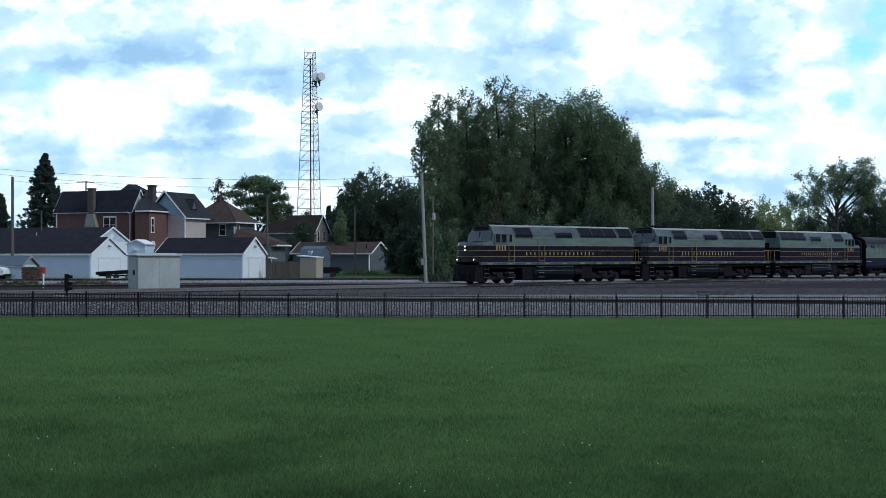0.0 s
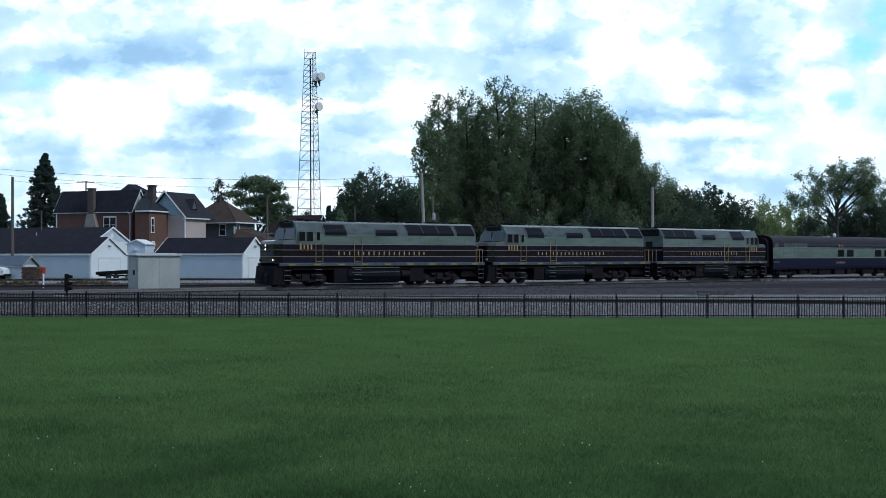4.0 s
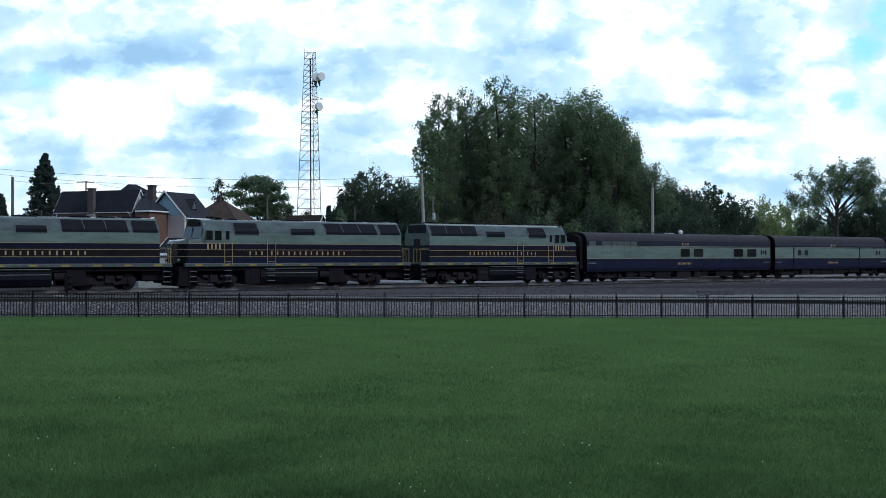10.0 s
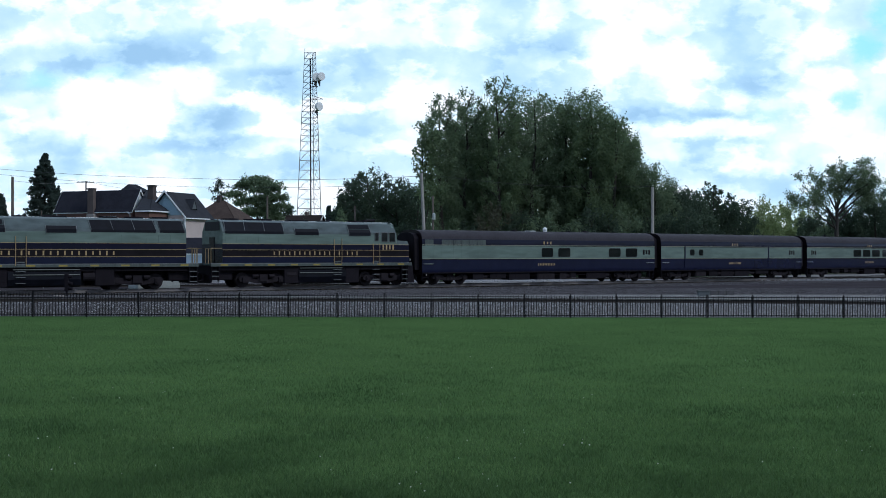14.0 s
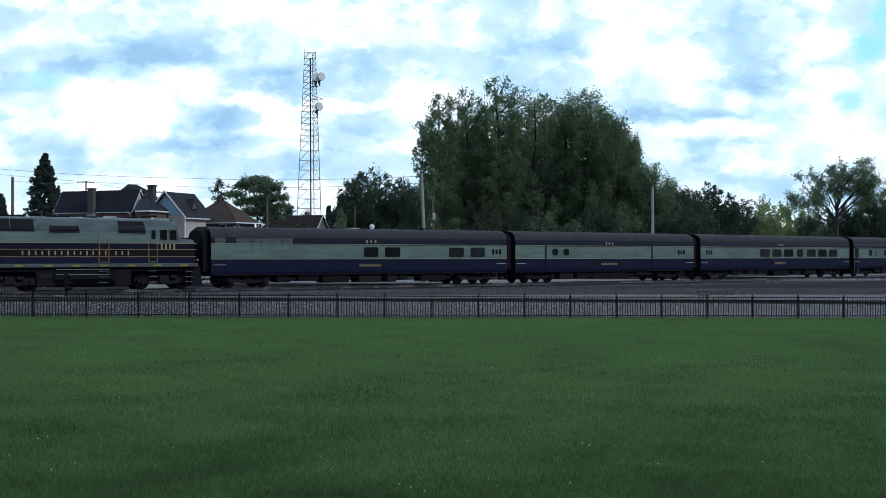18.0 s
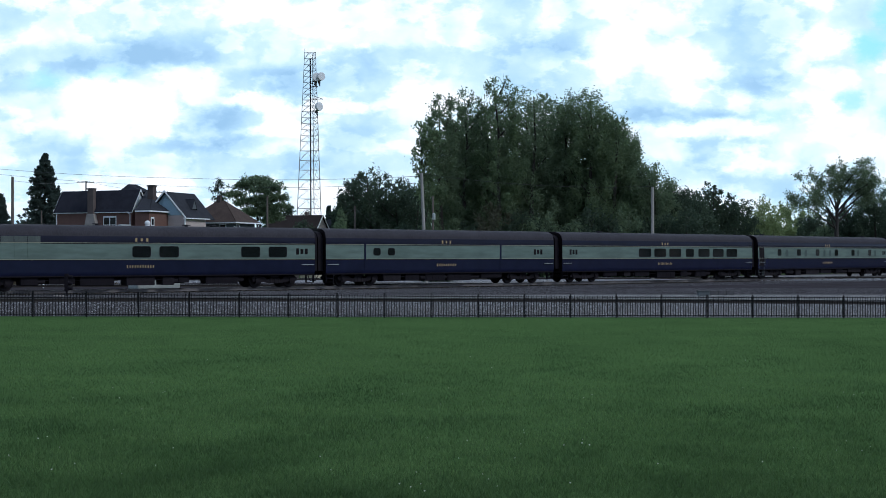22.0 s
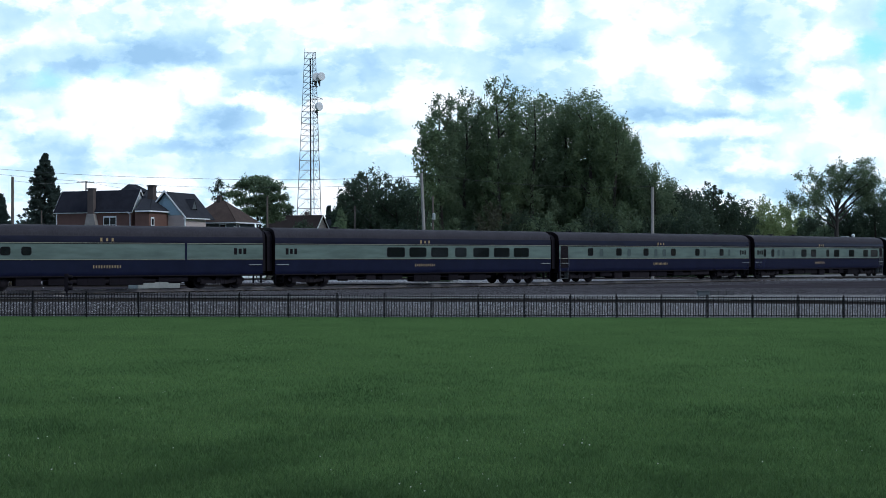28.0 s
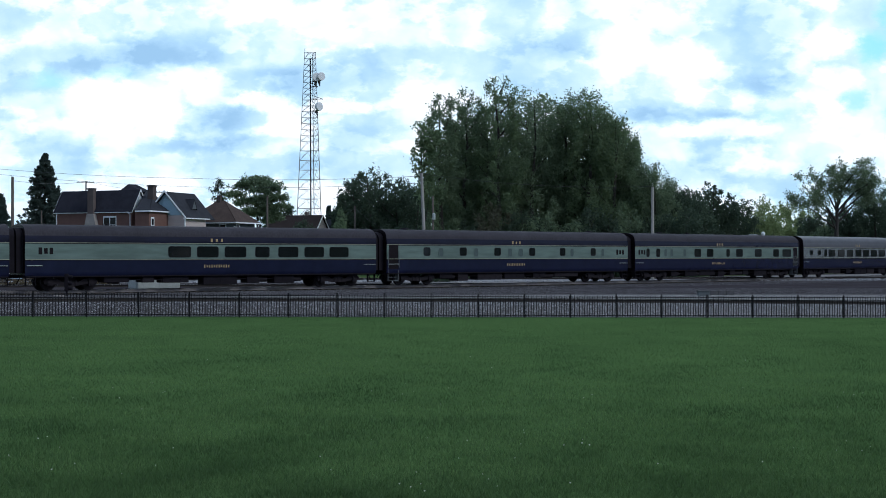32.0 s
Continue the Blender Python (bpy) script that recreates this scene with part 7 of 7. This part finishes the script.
layers = [(0, 0, 13.91, 2.4, 2.0, 0.55), (-2.4, 0.3, 13.14, 1.7, 1.5, 0.5), (2.3, 0.2, 13.05, 1.8, 1.6, 0.5), (0.2, 0, 12.54, 2.6, 2.0, 0.5), (-3.2, 0, 11.68, 1.5, 1.3, 0.45), (3.5, 0, 11.34, 1.6, 1.3, 0.45), (0.9, 0, 11.16, 2.2, 1.8, 0.5), (-1.6, 0, 10.65, 2.0, 1.6, 0.5), (2.6, 0, 9.96, 2.2, 1.6, 0.5), (-0.6, 0, 9.27, 2.4, 1.8, 0.5), (1.4, 0, 8.42, 2.4, 1.6, 0.6)]
tree(u0, 196.0, -0.3, tuft(rt, layers, 12, 0.62, 1.5), 24000, 0.16, 97, M["leaf_dark"], "flat-topped dark tree with layered boughs", 0.24, 0.34, 0.2)
tree(-34.79, 200.0, -0.3, [(0, 0, 13.36, 0.7, 0.7, 0.9), (-0.6, 0, 12.49, 0.8, 0.7, 0.4), (0.7, 0, 12.05, 0.9, 0.7, 0.4), (0, 0, 11.17, 1.2, 0.8, 0.5)], 1300, 0.14, 98, M["leaf_deep"], "thin sparse pine behind the roofs", 0.14, 0.4, 0.2)
# trees to the right
for i, (x, y, h, r, b, mt, c) in enumerate(((31.89, 165.0, 10.9, 2.8, 0.6, "leaf_deep", 7000), (35.0, 168.0, 11.80, 3.0, 0.6, "leaf_deep", 7000), (38.6, 170.0, 9.9, 2.8, 0.4, "leaf_deep", 7000),
                                            (51.03, 205.0, 11.58, 3.4, 0.6, "leaf_light", 7000), (56.69, 210.0, 11.44, 3.8, 0.6, "leaf_light", 8200), (60.77, 214.0, 10.30, 2.8, 0.4, "leaf_light", 3600),
                                            (46.62, 188.0, 8.6, 2.6, 0.2, "leaf_light", 4600), (55.85, 178.0, 8.78, 2.8, 0.3, "leaf_deep", 7500), (58.92, 176.0, 10.48, 3.0, 0.3, "leaf_deep", 7500),
                                            (63.65, 178.0, 11.12, 3.6, 0.3, "leaf_deep", 7500), (51.90, 176.0, 6.2, 2.0, 0.2, "leaf_dark", 4000))):
    grown_tree(x, y, -0.3, h + 0.5, r * 1.25, b * 0.5, int(c * 1.6), 0.17, 110 + i, M[mt], "yellow-green tree in the distance, sunlight put into its leaf colour" if mt == "leaf_light" else "dark green tree beyond the line", 0.22, 1.7 if i == 1 else 1.1, 60, "round", 0.28 if i == 1 else 0.36, 0.3, 8)
# large open-crowned tree
def open_tree(x, y, z0, tips, fork, count, size, seed, mat, label, trunk=0.42):
    """A tree with an open crown: long forked limbs to given tips, side boughs and loose tufts of leaves on them."""
    e = thing("tree", label, "tree", Matrix.Translation((x, y, z0)), "trees")
    rg = np.random.default_rng(seed)
    bm = fresh()
    cyl(bm, (0, 0, -0.3), (0.1, 0, fork), trunk, trunk * 0.8, n=10)
    cyl(bm, (0.1, 0, fork - 0.1), (0.4, 0.2, fork + 6.0), trunk * 0.72, trunk * 0.25, n=8)
    part("trunk", bm, M["bark"], e)
    st, tp = [], []
    for dx, dz in tips:
        a_ = Vector((0.1 + 0.02 * dx, 0, fork + max(0.0, dz - 9.8) * 0.9 + rg.uniform(-0.4, 0.6)))
        b_ = Vector((dx, rg.normal(0, 1.5), dz))
        m_ = a_.lerp(b_, 0.42) + Vector((rg.normal(0, 0.3), rg.normal(0, 0.3), 0.16 * abs(dx) - 0.2))
        bm = fresh()
        cyl(bm, a_, m_, trunk * 0.34, trunk * 0.20, n=6, caps=False)
        cyl(bm, m_, b_, trunk * 0.20, trunk * 0.05, n=6, caps=False)
        for q in range(11):
            t = 0.55 + 0.47 * rg.random()
            c = a_.lerp(m_, t * 2) if t < 0.5 else m_.lerp(b_, t * 2 - 1)
            w = c + Vector((rg.normal(0, 0.95), rg.normal(0, 0.95), rg.uniform(-0.5, 1.15)))
            cyl(bm, c, w, trunk * 0.07, trunk * 0.025, n=4, caps=False)
            st.append(tuple(c))
            tp.append(tuple(w))
        part("limb", bm, M["bark"], e)
    cr = new("crown", bough_leaves("crown", np.array(st), np.array(tp), count, size, rg, mat, 0.34, 0.2, 5))
    cr.parent = e
    return e


open_tree(52.4, 172.0, -0.3, ((-6.2, 10.2), (-4.9, 11.7), (-3.5, 13.1), (-1.2, 13.9), (0.8, 14.9), (2.6, 14.3), (4.4, 14.2), (6.0, 13.3), (7.2, 11.9), (4.0, 11.8), (-2.2, 11.4), (1.4, 12.4), (5.0, 12.7), (-0.4, 12.4), (6.4, 10.6), (-4.2, 9.8)),
          5.6, 20000, 0.125, 130, M["leaf_dark"], "large open-crowned tree with visible forked limbs", 0.36)
# fill behind the right-hand trees
for i, (x, h, mt) in enumerate(((34.64, 11.14, "leaf_deep"), (39.21, 10.81, "leaf_deep"), (43.0, 10.0, "leaf_deep"), (47.33, 8.2, "leaf_light"), (54.20, 7.6, "leaf_deep"), (57.2, 8.6, "leaf_deep"), (61.92, 10.81, "leaf_deep"), (65.44, 12.0, "leaf_deep"))):
    grown_tree(x, 190.0 + i % 3, -0.3, h + 1.0, 4.4, 0.2, 7500, 0.21, 150 + i, M[mt], "dark green tree in the belt beyond the line", 0.25, 0.9, 64, "round", 0.42, 0.25, 6)
# low trees beyond the far house
for i, (x, h, r, mt) in enumerate(((-30.29, 11.92, 3.6, "leaf_dark"), (-28.00, 11.68, 3.6, "leaf_dark"), (-25.13, 10.44, 3.4, "leaf_dark"), (-19.24, 11.55, 2.2, "leaf_mid"), (-32.50, 10.80, 2.6, "leaf_dark"))):
    tree(x, 240.0 + i, -0.3, crop_top(tuft(rt, spread(rt, h + 0.3, 0.3, r, 6), 5, 0.5), h + 0.3), 5500, 0.21, 170 + i, M["leaf_deep" if mt == "leaf_dark" else mt], "low green tree beyond the far house", 0.2, 0.6, 0.4)
# spruces at the left
conifer(-54.37, 176.0, -0.3, 16.9, 6.4, 140, "tall dark spruce behind the brick house", 0.05, 24000)
conifer(-62.37, 182.0, -0.3, 11.56, 2.9, 141, "dark spruce at the edge of the yard", 0.05, 9000)
conifer(-20.36, 230.0, -0.3, 11.72, 1.6, 142, "small distant dark spruce tree", 0.05, 1800)


def far_woods():
    """A low far belt of trees that closes the view."""
    rg = random.Random(77)
    bl = []
    x = -190.0
    while x < 200.0:
        h = rg.uniform(5.0, 9.5)
        bl.append((x, 300.0 + rg.uniform(-8, 8), h * 0.5, rg.uniform(4, 7), 4.0, h * 0.55))
        x += rg.uniform(4.0, 7.0)
    ob = new("far_woods", leaf_mesh("far_woods", bl, 36000, 0.5, 7, M["leaf_dark"], 1.4, shell=0.3))
    tagged(ob, "low belt of distant dark green woods", "woods", kind="stuff")


far_woods()


def unseen_woods():
    """Unseen trees added behind and beside the camera: close the park, darken the train's reflections."""
    rg = random.Random(78)
    bl = []
    for i in range(90):
        a = radians(62 + 236 * i / 89)
        R = rg.uniform(62, 80) + (40 if a < radians(100) or a > radians(260) else 0)
        h = rg.uniform(11, 17)
        bl.append((R * math.sin(a), R * math.cos(a), h * 0.45, 5.5, 5.5, h * 0.55))
    for i in range(150):
        a = radians(38 + 284 * i / 149)
        R = rg.uniform(270, 300)
        h = rg.uniform(14, 20)
        bl.append((R * math.sin(a), 60 + R * math.cos(a), h * 0.45, 9.0, 9.0, h * 0.55))
    ob = new("unseen_woods", leaf_mesh("unseen_woods", bl, 50000, 1.6, 9, M["leaf_dark"], 2.4, shell=0.4))
    tagged(ob, "unseen dark green trees added round the park for reflections", "woods", kind="stuff")


unseen_woods()


# ---- clutter in the yards ----
def weeds(name, label, x, y, w, d, h, count, seed, mat):
    bl = [(w * (i + 0.5) / 5 - w / 2, 0, h * 0.42, w / 4.5, d / 2, h * 0.5) for i in range(5)]
    ob = new(name, leaf_mesh(name, bl, count, 0.12, seed, mat, 0.35, shell=0.2))
    ob.matrix_basis = Matrix.Translation((x, y, -0.28))
    return tagged(ob, label, "weeds", kind="stuff")


e = thing("firewood_stack", "brown stack of split firewood before the low shed", "firewood", Matrix.Translation((-40.92, 125.0, -0.28)))
rl = random.Random(31)
for row in range(8):
    for k in range(10 - (1 if row == 7 else 0)):
        r = rl.uniform(0.082, 0.102)
        x, z = 0.09 + 0.186 * k + (0.09 if row % 2 else 0) + rl.uniform(-0.015, 0.015), 0.09 + 0.17 * row
        bm = fresh()
        cyl(bm, (x, rl.uniform(-0.06, 0.06), z), (x + rl.uniform(-0.03, 0.03), 0.75, z), r, r * rl.uniform(0.85, 1.1), n=7)
        part("log", bm, M["log"], e)
weeds("weed_clump", "dry brown weeds along the far ballast", -34.36, 104.0, 3.6, 1.0, 0.20, 1200, 302, M["weed"])
weeds("weed_clump", "low brown weeds beside the middle track", -29.22, 106.0, 4.0, 1.0, 0.18, 1200, 303, M["weed"])
weeds("weed_clump", "tuft of green weeds at the yard edge", -10.10, 160.0, 4.0, 1.5, 0.5, 1200, 304, M["leaf_mid"])
weeds("weed_clump", "green weeds at the foot of the line pole", -0.62, 117.0, 2.6, 1.2, 0.55, 1200, 305, M["leaf_deep"])


def pickup():
    """A white pickup seen from its side."""
    e = thing("pickup_truck", "white pickup truck parked by the garage", "car", Matrix.Translation((-43.19, 128.0, -0.28)) @ Matrix.Rotation(radians(180 - 8), 4, "Z"))
    bm = fresh()
    prof = [(0.0, 0.5), (0.02, 1.08), (0.25, 1.24), (1.45, 1.36), (2.15, 1.98), (3.9, 2.0), (4.2, 1.36), (5.7, 1.32), (5.75, 0.5)]
    lo, hi = [bm.verts.new((a, -0.95, b)) for a, b in prof], [bm.verts.new((a, 0.95, b)) for a, b in prof]
    bm.faces.new(lo)
    bm.faces.new(hi[::-1])
    for i in range(len(prof)):
        j = (i + 1) % len(prof)
        bm.faces.new((lo[j], lo[i], hi[i], hi[j]))
    bevelled(bm, 0.06, 2)
    part("body", bm, M["trim"], e, "white body")
    for s in (-1, 1):
        for a0, a1 in ((1.75, 2.75), (2.85, 3.8)):
            bm = fresh()
            box(bm, a0 + (0.35 if a0 < 2 else 0), a1, min(s * 0.95, s * 0.97), max(s * 0.95, s * 0.97), 1.42, 1.88)
            part("side_window", bm, M["glass"], e)
        for x in (1.0, 4.6):
            bm = fresh()
            cyl(bm, (x, s * 0.72, 0.42), (x, s * 0.98, 0.42), 0.42, n=18)
            w = part("wheel", bm, M["tyre"], e)
            bm = fresh()
            cyl(bm, (x, s * 0.98, 0.38), (x, s * 0.995, 0.38), 0.22, n=12)
            part("rim", bm, M["steel"], w)
        bm = fresh()
        box(bm, 0.02, 0.25, min(s * 0.6, s * 0.97), max(s * 0.6, s * 0.97), 0.78, 0.95)
        part("headlight", bm, M["lens"], e)
    bm = fresh()
    box(bm, -0.08, 0.15, -0.9, 0.9, 0.42, 0.62)
    part("bumper", bm, M["under"], e)
    return e


pickup()
e = thing("flat_trailer", "low black trailer under a dark tarpaulin", "trailer", Matrix.Translation((-35.84, 133.0, -0.28)))
bm = fresh()
lo = [(0.0, 0.45), (0.0, 0.78), (3.25, 0.98), (3.25, 0.55)]
a, b = [bm.verts.new((p, 0, q)) for p, q in lo], [bm.verts.new((p, 1.8, q)) for p, q in lo]
bm.faces.new(a)
bm.faces.new(b[::-1])
for i in range(4):
    j = (i + 1) % 4
    bm.faces.new((a[j], a[i], b[i], b[j]))
bevelled(bm, 0.05)
part("tarpaulin", bm, M["under"], e)
for x in (1.3, 2.1):
    bm = fresh()
    cyl(bm, (x, 0.05, 0.28), (x, 0.28, 0.28), 0.28, n=14)
    part("wheel", bm, M["tyre"], e)
bm = fresh()
box(bm, 0.3, 3.0, 0.1, 1.7, 0.3, 0.47)
part("bed_frame", bm, M["under"], e)
rs = random.Random(12)
for i in range(9):
    bm = fresh()
    bmesh.ops.create_icosphere(bm, subdivisions=1, radius=0.16)
    for v in bm.verts:
        v.co = Vector((v.co.x * rs.uniform(0.8, 1.7), v.co.y * rs.uniform(0.8, 1.3), v.co.z * rs.uniform(0.5, 0.9)))
    u = -35.13 + i * 0.38 if i < 7 else (-12.07 if i == 7 else -10.60)
    ob = link("rubble_stone", bm, M["stone_white"], at=Matrix.Translation((u, 131.0 if i < 7 else 165.0, -0.2)) @ Matrix.Scale(1.0 if i < 7 else 2.0, 4))
    tagged(ob, "pale lump of rubble on the ground", "stone", "rubble stones")
e = thing("utility_trailer", "small dark utility trailer beside the tan shed", "trailer", Matrix.Translation((-13.28, 143.0, -0.26)))
bm = fresh()
box(bm, 0, 1.7, 0, 1.2, 0.45, 1.15)
bevelled(bm, 0.04)
part("bed", bm, M["under"], e)
for y in (-0.06, 1.12):
    bm = fresh()
    cyl(bm, (1.0, y, 0.3), (1.0, y + 0.18, 0.3), 0.3, n=14)
    part("wheel", bm, M["tyre"], e)
bm = fresh()
cyl(bm, (1.7, 0.6, 1.05), (2.0, 0.6, 0.95), 0.28, n=14)
part("spare_wheel", bm, M["tyre"], e)


# ---- ballast stones, grass blades, clover ----
def scatter_mesh(name, pts, sizes, mat, seed, kind):
    """One mesh of many small stones (kind 'stone') or grass tufts (kind 'blade')."""
    rg = np.random.default_rng(seed)
    n = len(pts)
    if kind == "stone":
        base = np.array([(1, 1, 1), (1, -1, -1), (-1, 1, -1), (-1, -1, 1)], float)
        v = base[None] * rg.uniform(0.5, 1.2, (n, 4, 3)) * sizes[:, None, None]
        ang = rg.uniform(0, 6.28, n)
        c, s = np.cos(ang)[:, None], np.sin(ang)[:, None]
        v = np.stack([v[..., 0] * c - v[..., 1] * s, v[..., 0] * s + v[..., 1] * c, v[..., 2]], -1) + pts[:, None, :]
        f = np.array([(0, 1, 2), (0, 3, 1), (0, 2, 3), (1, 3, 2)])
    else:
        ang = rg.uniform(0, 6.28, (n, 1))
        tilt = rg.normal(0, 0.45, (n, 2))
        w = 0.11 * sizes
        v = np.zeros((n, 3, 3))
        v[:, 0, 0], v[:, 0, 1] = np.cos(ang[:, 0]) * w, np.sin(ang[:, 0]) * w
        v[:, 1, 0], v[:, 1, 1] = -np.cos(ang[:, 0]) * w, -np.sin(ang[:, 0]) * w
        v[:, 2, 0], v[:, 2, 1], v[:, 2, 2] = tilt[:, 0] * sizes, tilt[:, 1] * sizes, sizes
        v += pts[:, None, :]
        f = np.array([(0, 1, 2)])
    k = v.shape[1]
    idx = (f[None] + (np.arange(n) * k)[:, None, None]).reshape(-1)
    nf = len(idx) // 3
    me = bpy.data.meshes.new(name)
    me.vertices.add(n * k)
    me.vertices.foreach_set("co", v.reshape(-1).astype(np.float32))
    me.loops.add(nf * 3)
    me.loops.foreach_set("vertex_index", idx.astype(np.int32))
    me.polygons.add(nf)
    me.polygons.foreach_set("loop_start", np.arange(0, nf * 3, 3, dtype=np.int32))
    me.polygons.foreach_set("loop_total", np.full(nf, 3, dtype=np.int32))
    me.update(calc_edges=True)
    me.materials.append(mat)
    return new(name, me)


rg = np.random.default_rng(4)


def ground_points(n, d0, d1, half):
    """Points between two distances from the fence line, thicker near the middle of the view."""
    x = rg.uniform(-half, half, n)
    d = rg.uniform(d0, d1, n)
    p = np.empty((n, 3))
    for i in range(n):
        y = fence_y(x[i]) + d[i]
        p[i] = (x[i], y, ground_z(x[i], y))
    return p


for nm, n, mt, seed, lab in (("ballast_stones", 40000, "stone_white", 21, "pale crushed ballast stones on the bank"), ("ballast_stones", 34000, "stone_grey", 22, "grey crushed ballast stones on the bank")):
    pts = ground_points(n, 0.7, 3.9, 28.0)
    if mt == "stone_white":     # more fresh stone towards the right
        pts = pts[pts[:, 0] > rg.uniform(-45.0, 20.0, n)]
        n = len(pts)
    tagged(scatter_mesh(nm, pts, rg.uniform(0.012, 0.030, n), M[mt], seed, "stone"), lab, "gravel", kind="stuff")
pts = ground_points(30000, 6.0, 26.0, 34.0)
tagged(scatter_mesh("gravel_stones", pts, rg.uniform(0.014, 0.034, len(pts)), M["stone_mid"], 23, "stone"), "loose grey gravel between the tracks", "gravel", kind="stuff")

n = 16000
sd_ = rg.uniform(-62, 62, n)
lat_ = rg.uniform(-9.0, 4.0, n)
p_ = np.array([track(a, b)[:2] for a, b in zip(sd_, lat_)])
z_ = np.array([ground_z(a, b) for a, b in p_])
mid_ = np.abs(lat_) < 1.9
# stones between the rails carry oil and the train's shade in their colour
for sel, mt, lab in ((mid_, "stone_oily_shaded", "dark ballast under the main track, oil and train shade in its colour"), (~mid_, "stone_mid", "grey crushed stone along the main track")):
    tagged(scatter_mesh("track_ballast", np.column_stack([p_, z_])[sel], rg.uniform(0.02, 0.045, int(sel.sum())), M[mt], 25, "stone"), lab, "gravel", kind="stuff")
n = 10000
x = np.minimum(rg.uniform(-62, 45, n), rg.uniform(-40, 75, n))
y = 121.6 + 0.16 * (x + 20.0) - 3.0 + rg.uniform(-5.0, 4.2, n)
tagged(scatter_mesh("pale_ballast", np.stack([x, y, np.full(n, -0.22)], 1), rg.uniform(0.04, 0.11, n), M["stone_bright"], 24, "stone"), "pale crushed stone along the far track", "gravel", kind="stuff")

# lawn: distances from the camera, denser close by
for k, (n, h0, h1) in enumerate(((195000, 0.028, 0.060), (195000, 0.032, 0.070))):
    y = 15.0 * (66.2 / 15.0) ** rg.random(n)
    x = rg.uniform(-0.37, 0.37, n) * (y + 1.0)
    keep = (y < 66.2 + 0.185 * x - 0.00399 * x * x)
    x, y = x[keep], y[keep]
    patch = np.sin(x * 1.7 + 2.0 * np.sin(y * 0.6)) * np.sin(y * 1.3 + 1.5 * np.sin(x * 0.8)) + 0.7 * np.sin(x * 5.1 + np.sin(y * 3.0)) * np.sin(y * 4.3 + x)
    z = np.array([lawn_z(v) for v in x])
    s = rg.uniform(h0, h1, len(x)) * (1.0 + 0.14 * patch) * (1.0 + 0.45 * np.clip((34.0 - y) / 18.0, 0.0, 1.0))
    tagged(scatter_mesh("grass", np.stack([x, y, z], 1), s, M["blade"], 31 + k, "blade"), "short mown green grass blades", "grass", kind="stuff")
n = 260
y = 16.0 + 30.0 * rg.random(n) ** 1.6
x = rg.uniform(-0.37, 0.37, n) * y
z = np.array([lawn_z(v) for v in x]) + 0.07
keep = (np.sin(x * 0.9 + 1.0) + np.sin(y * 0.7)) > 0.1
pts = np.stack([x, y, z], 1)[keep]
tagged(scatter_mesh("clover_flowers", pts, rg.uniform(0.006, 0.012, len(pts)), M["clover"], 41, "stone"), "tiny pale clover flowers in the lawn", "flowers", kind="stuff")


# ---- ties last ----
ties_along(main_track, [track(s)[:2] for s in range(-78, 62, 2)], lambda x: 0.0, 0.56, lambda p: True)
ties_along(near_track, [(x, fence_y(x) + NEAR_OFF) for x in range(-28, 30, 2)], near_z, 0.56, lambda p: True)


def motions():
    """The train along its curve, its wheels turning, trees in the wind and the drifting clouds."""
    times = [i * 1.0 for i in range(33)]
    for ob, o, flip in TRAIN:
        walk(ob, [(t, on_track(o - run(t), flip)) for t in times])
    fine = [i * 32.0 / 240 for i in range(241)]
    flips = {}
    for ob, o, flip in TRAIN:
        flips[ob.name] = flip
    for w, x, r in AXLES:
        sgn = 1.0 if flips[w.parent.parent.name] else -1.0
        walk(w, [(t, Matrix.Translation((x, 0, r)) @ Matrix.Rotation(sgn * ((run(t) - run(0.0)) / r), 4, "Y")) for t in fine])
    rw = random.Random(31)
    for ob, amp in SWAY:
        m = ob.matrix_basis.copy()
        rows = [(t, m @ pose(0, 0, 0, rw.uniform(-0.5, 0.5) * amp, rw.uniform(-1, 1) * amp, 0)) for t in (0, 2, 4, 6, 8, 10, 12, 14, 16, 18, 20, 22, 24, 26, 28, 30, 32)]
        walk(ob, rows)
    walk(SKY, [(0.0, pose(0, 0, 0, 0, 0, 0.28)), (32.0, pose(0, 0, 0, 0, 0, -0.28))])


motions()
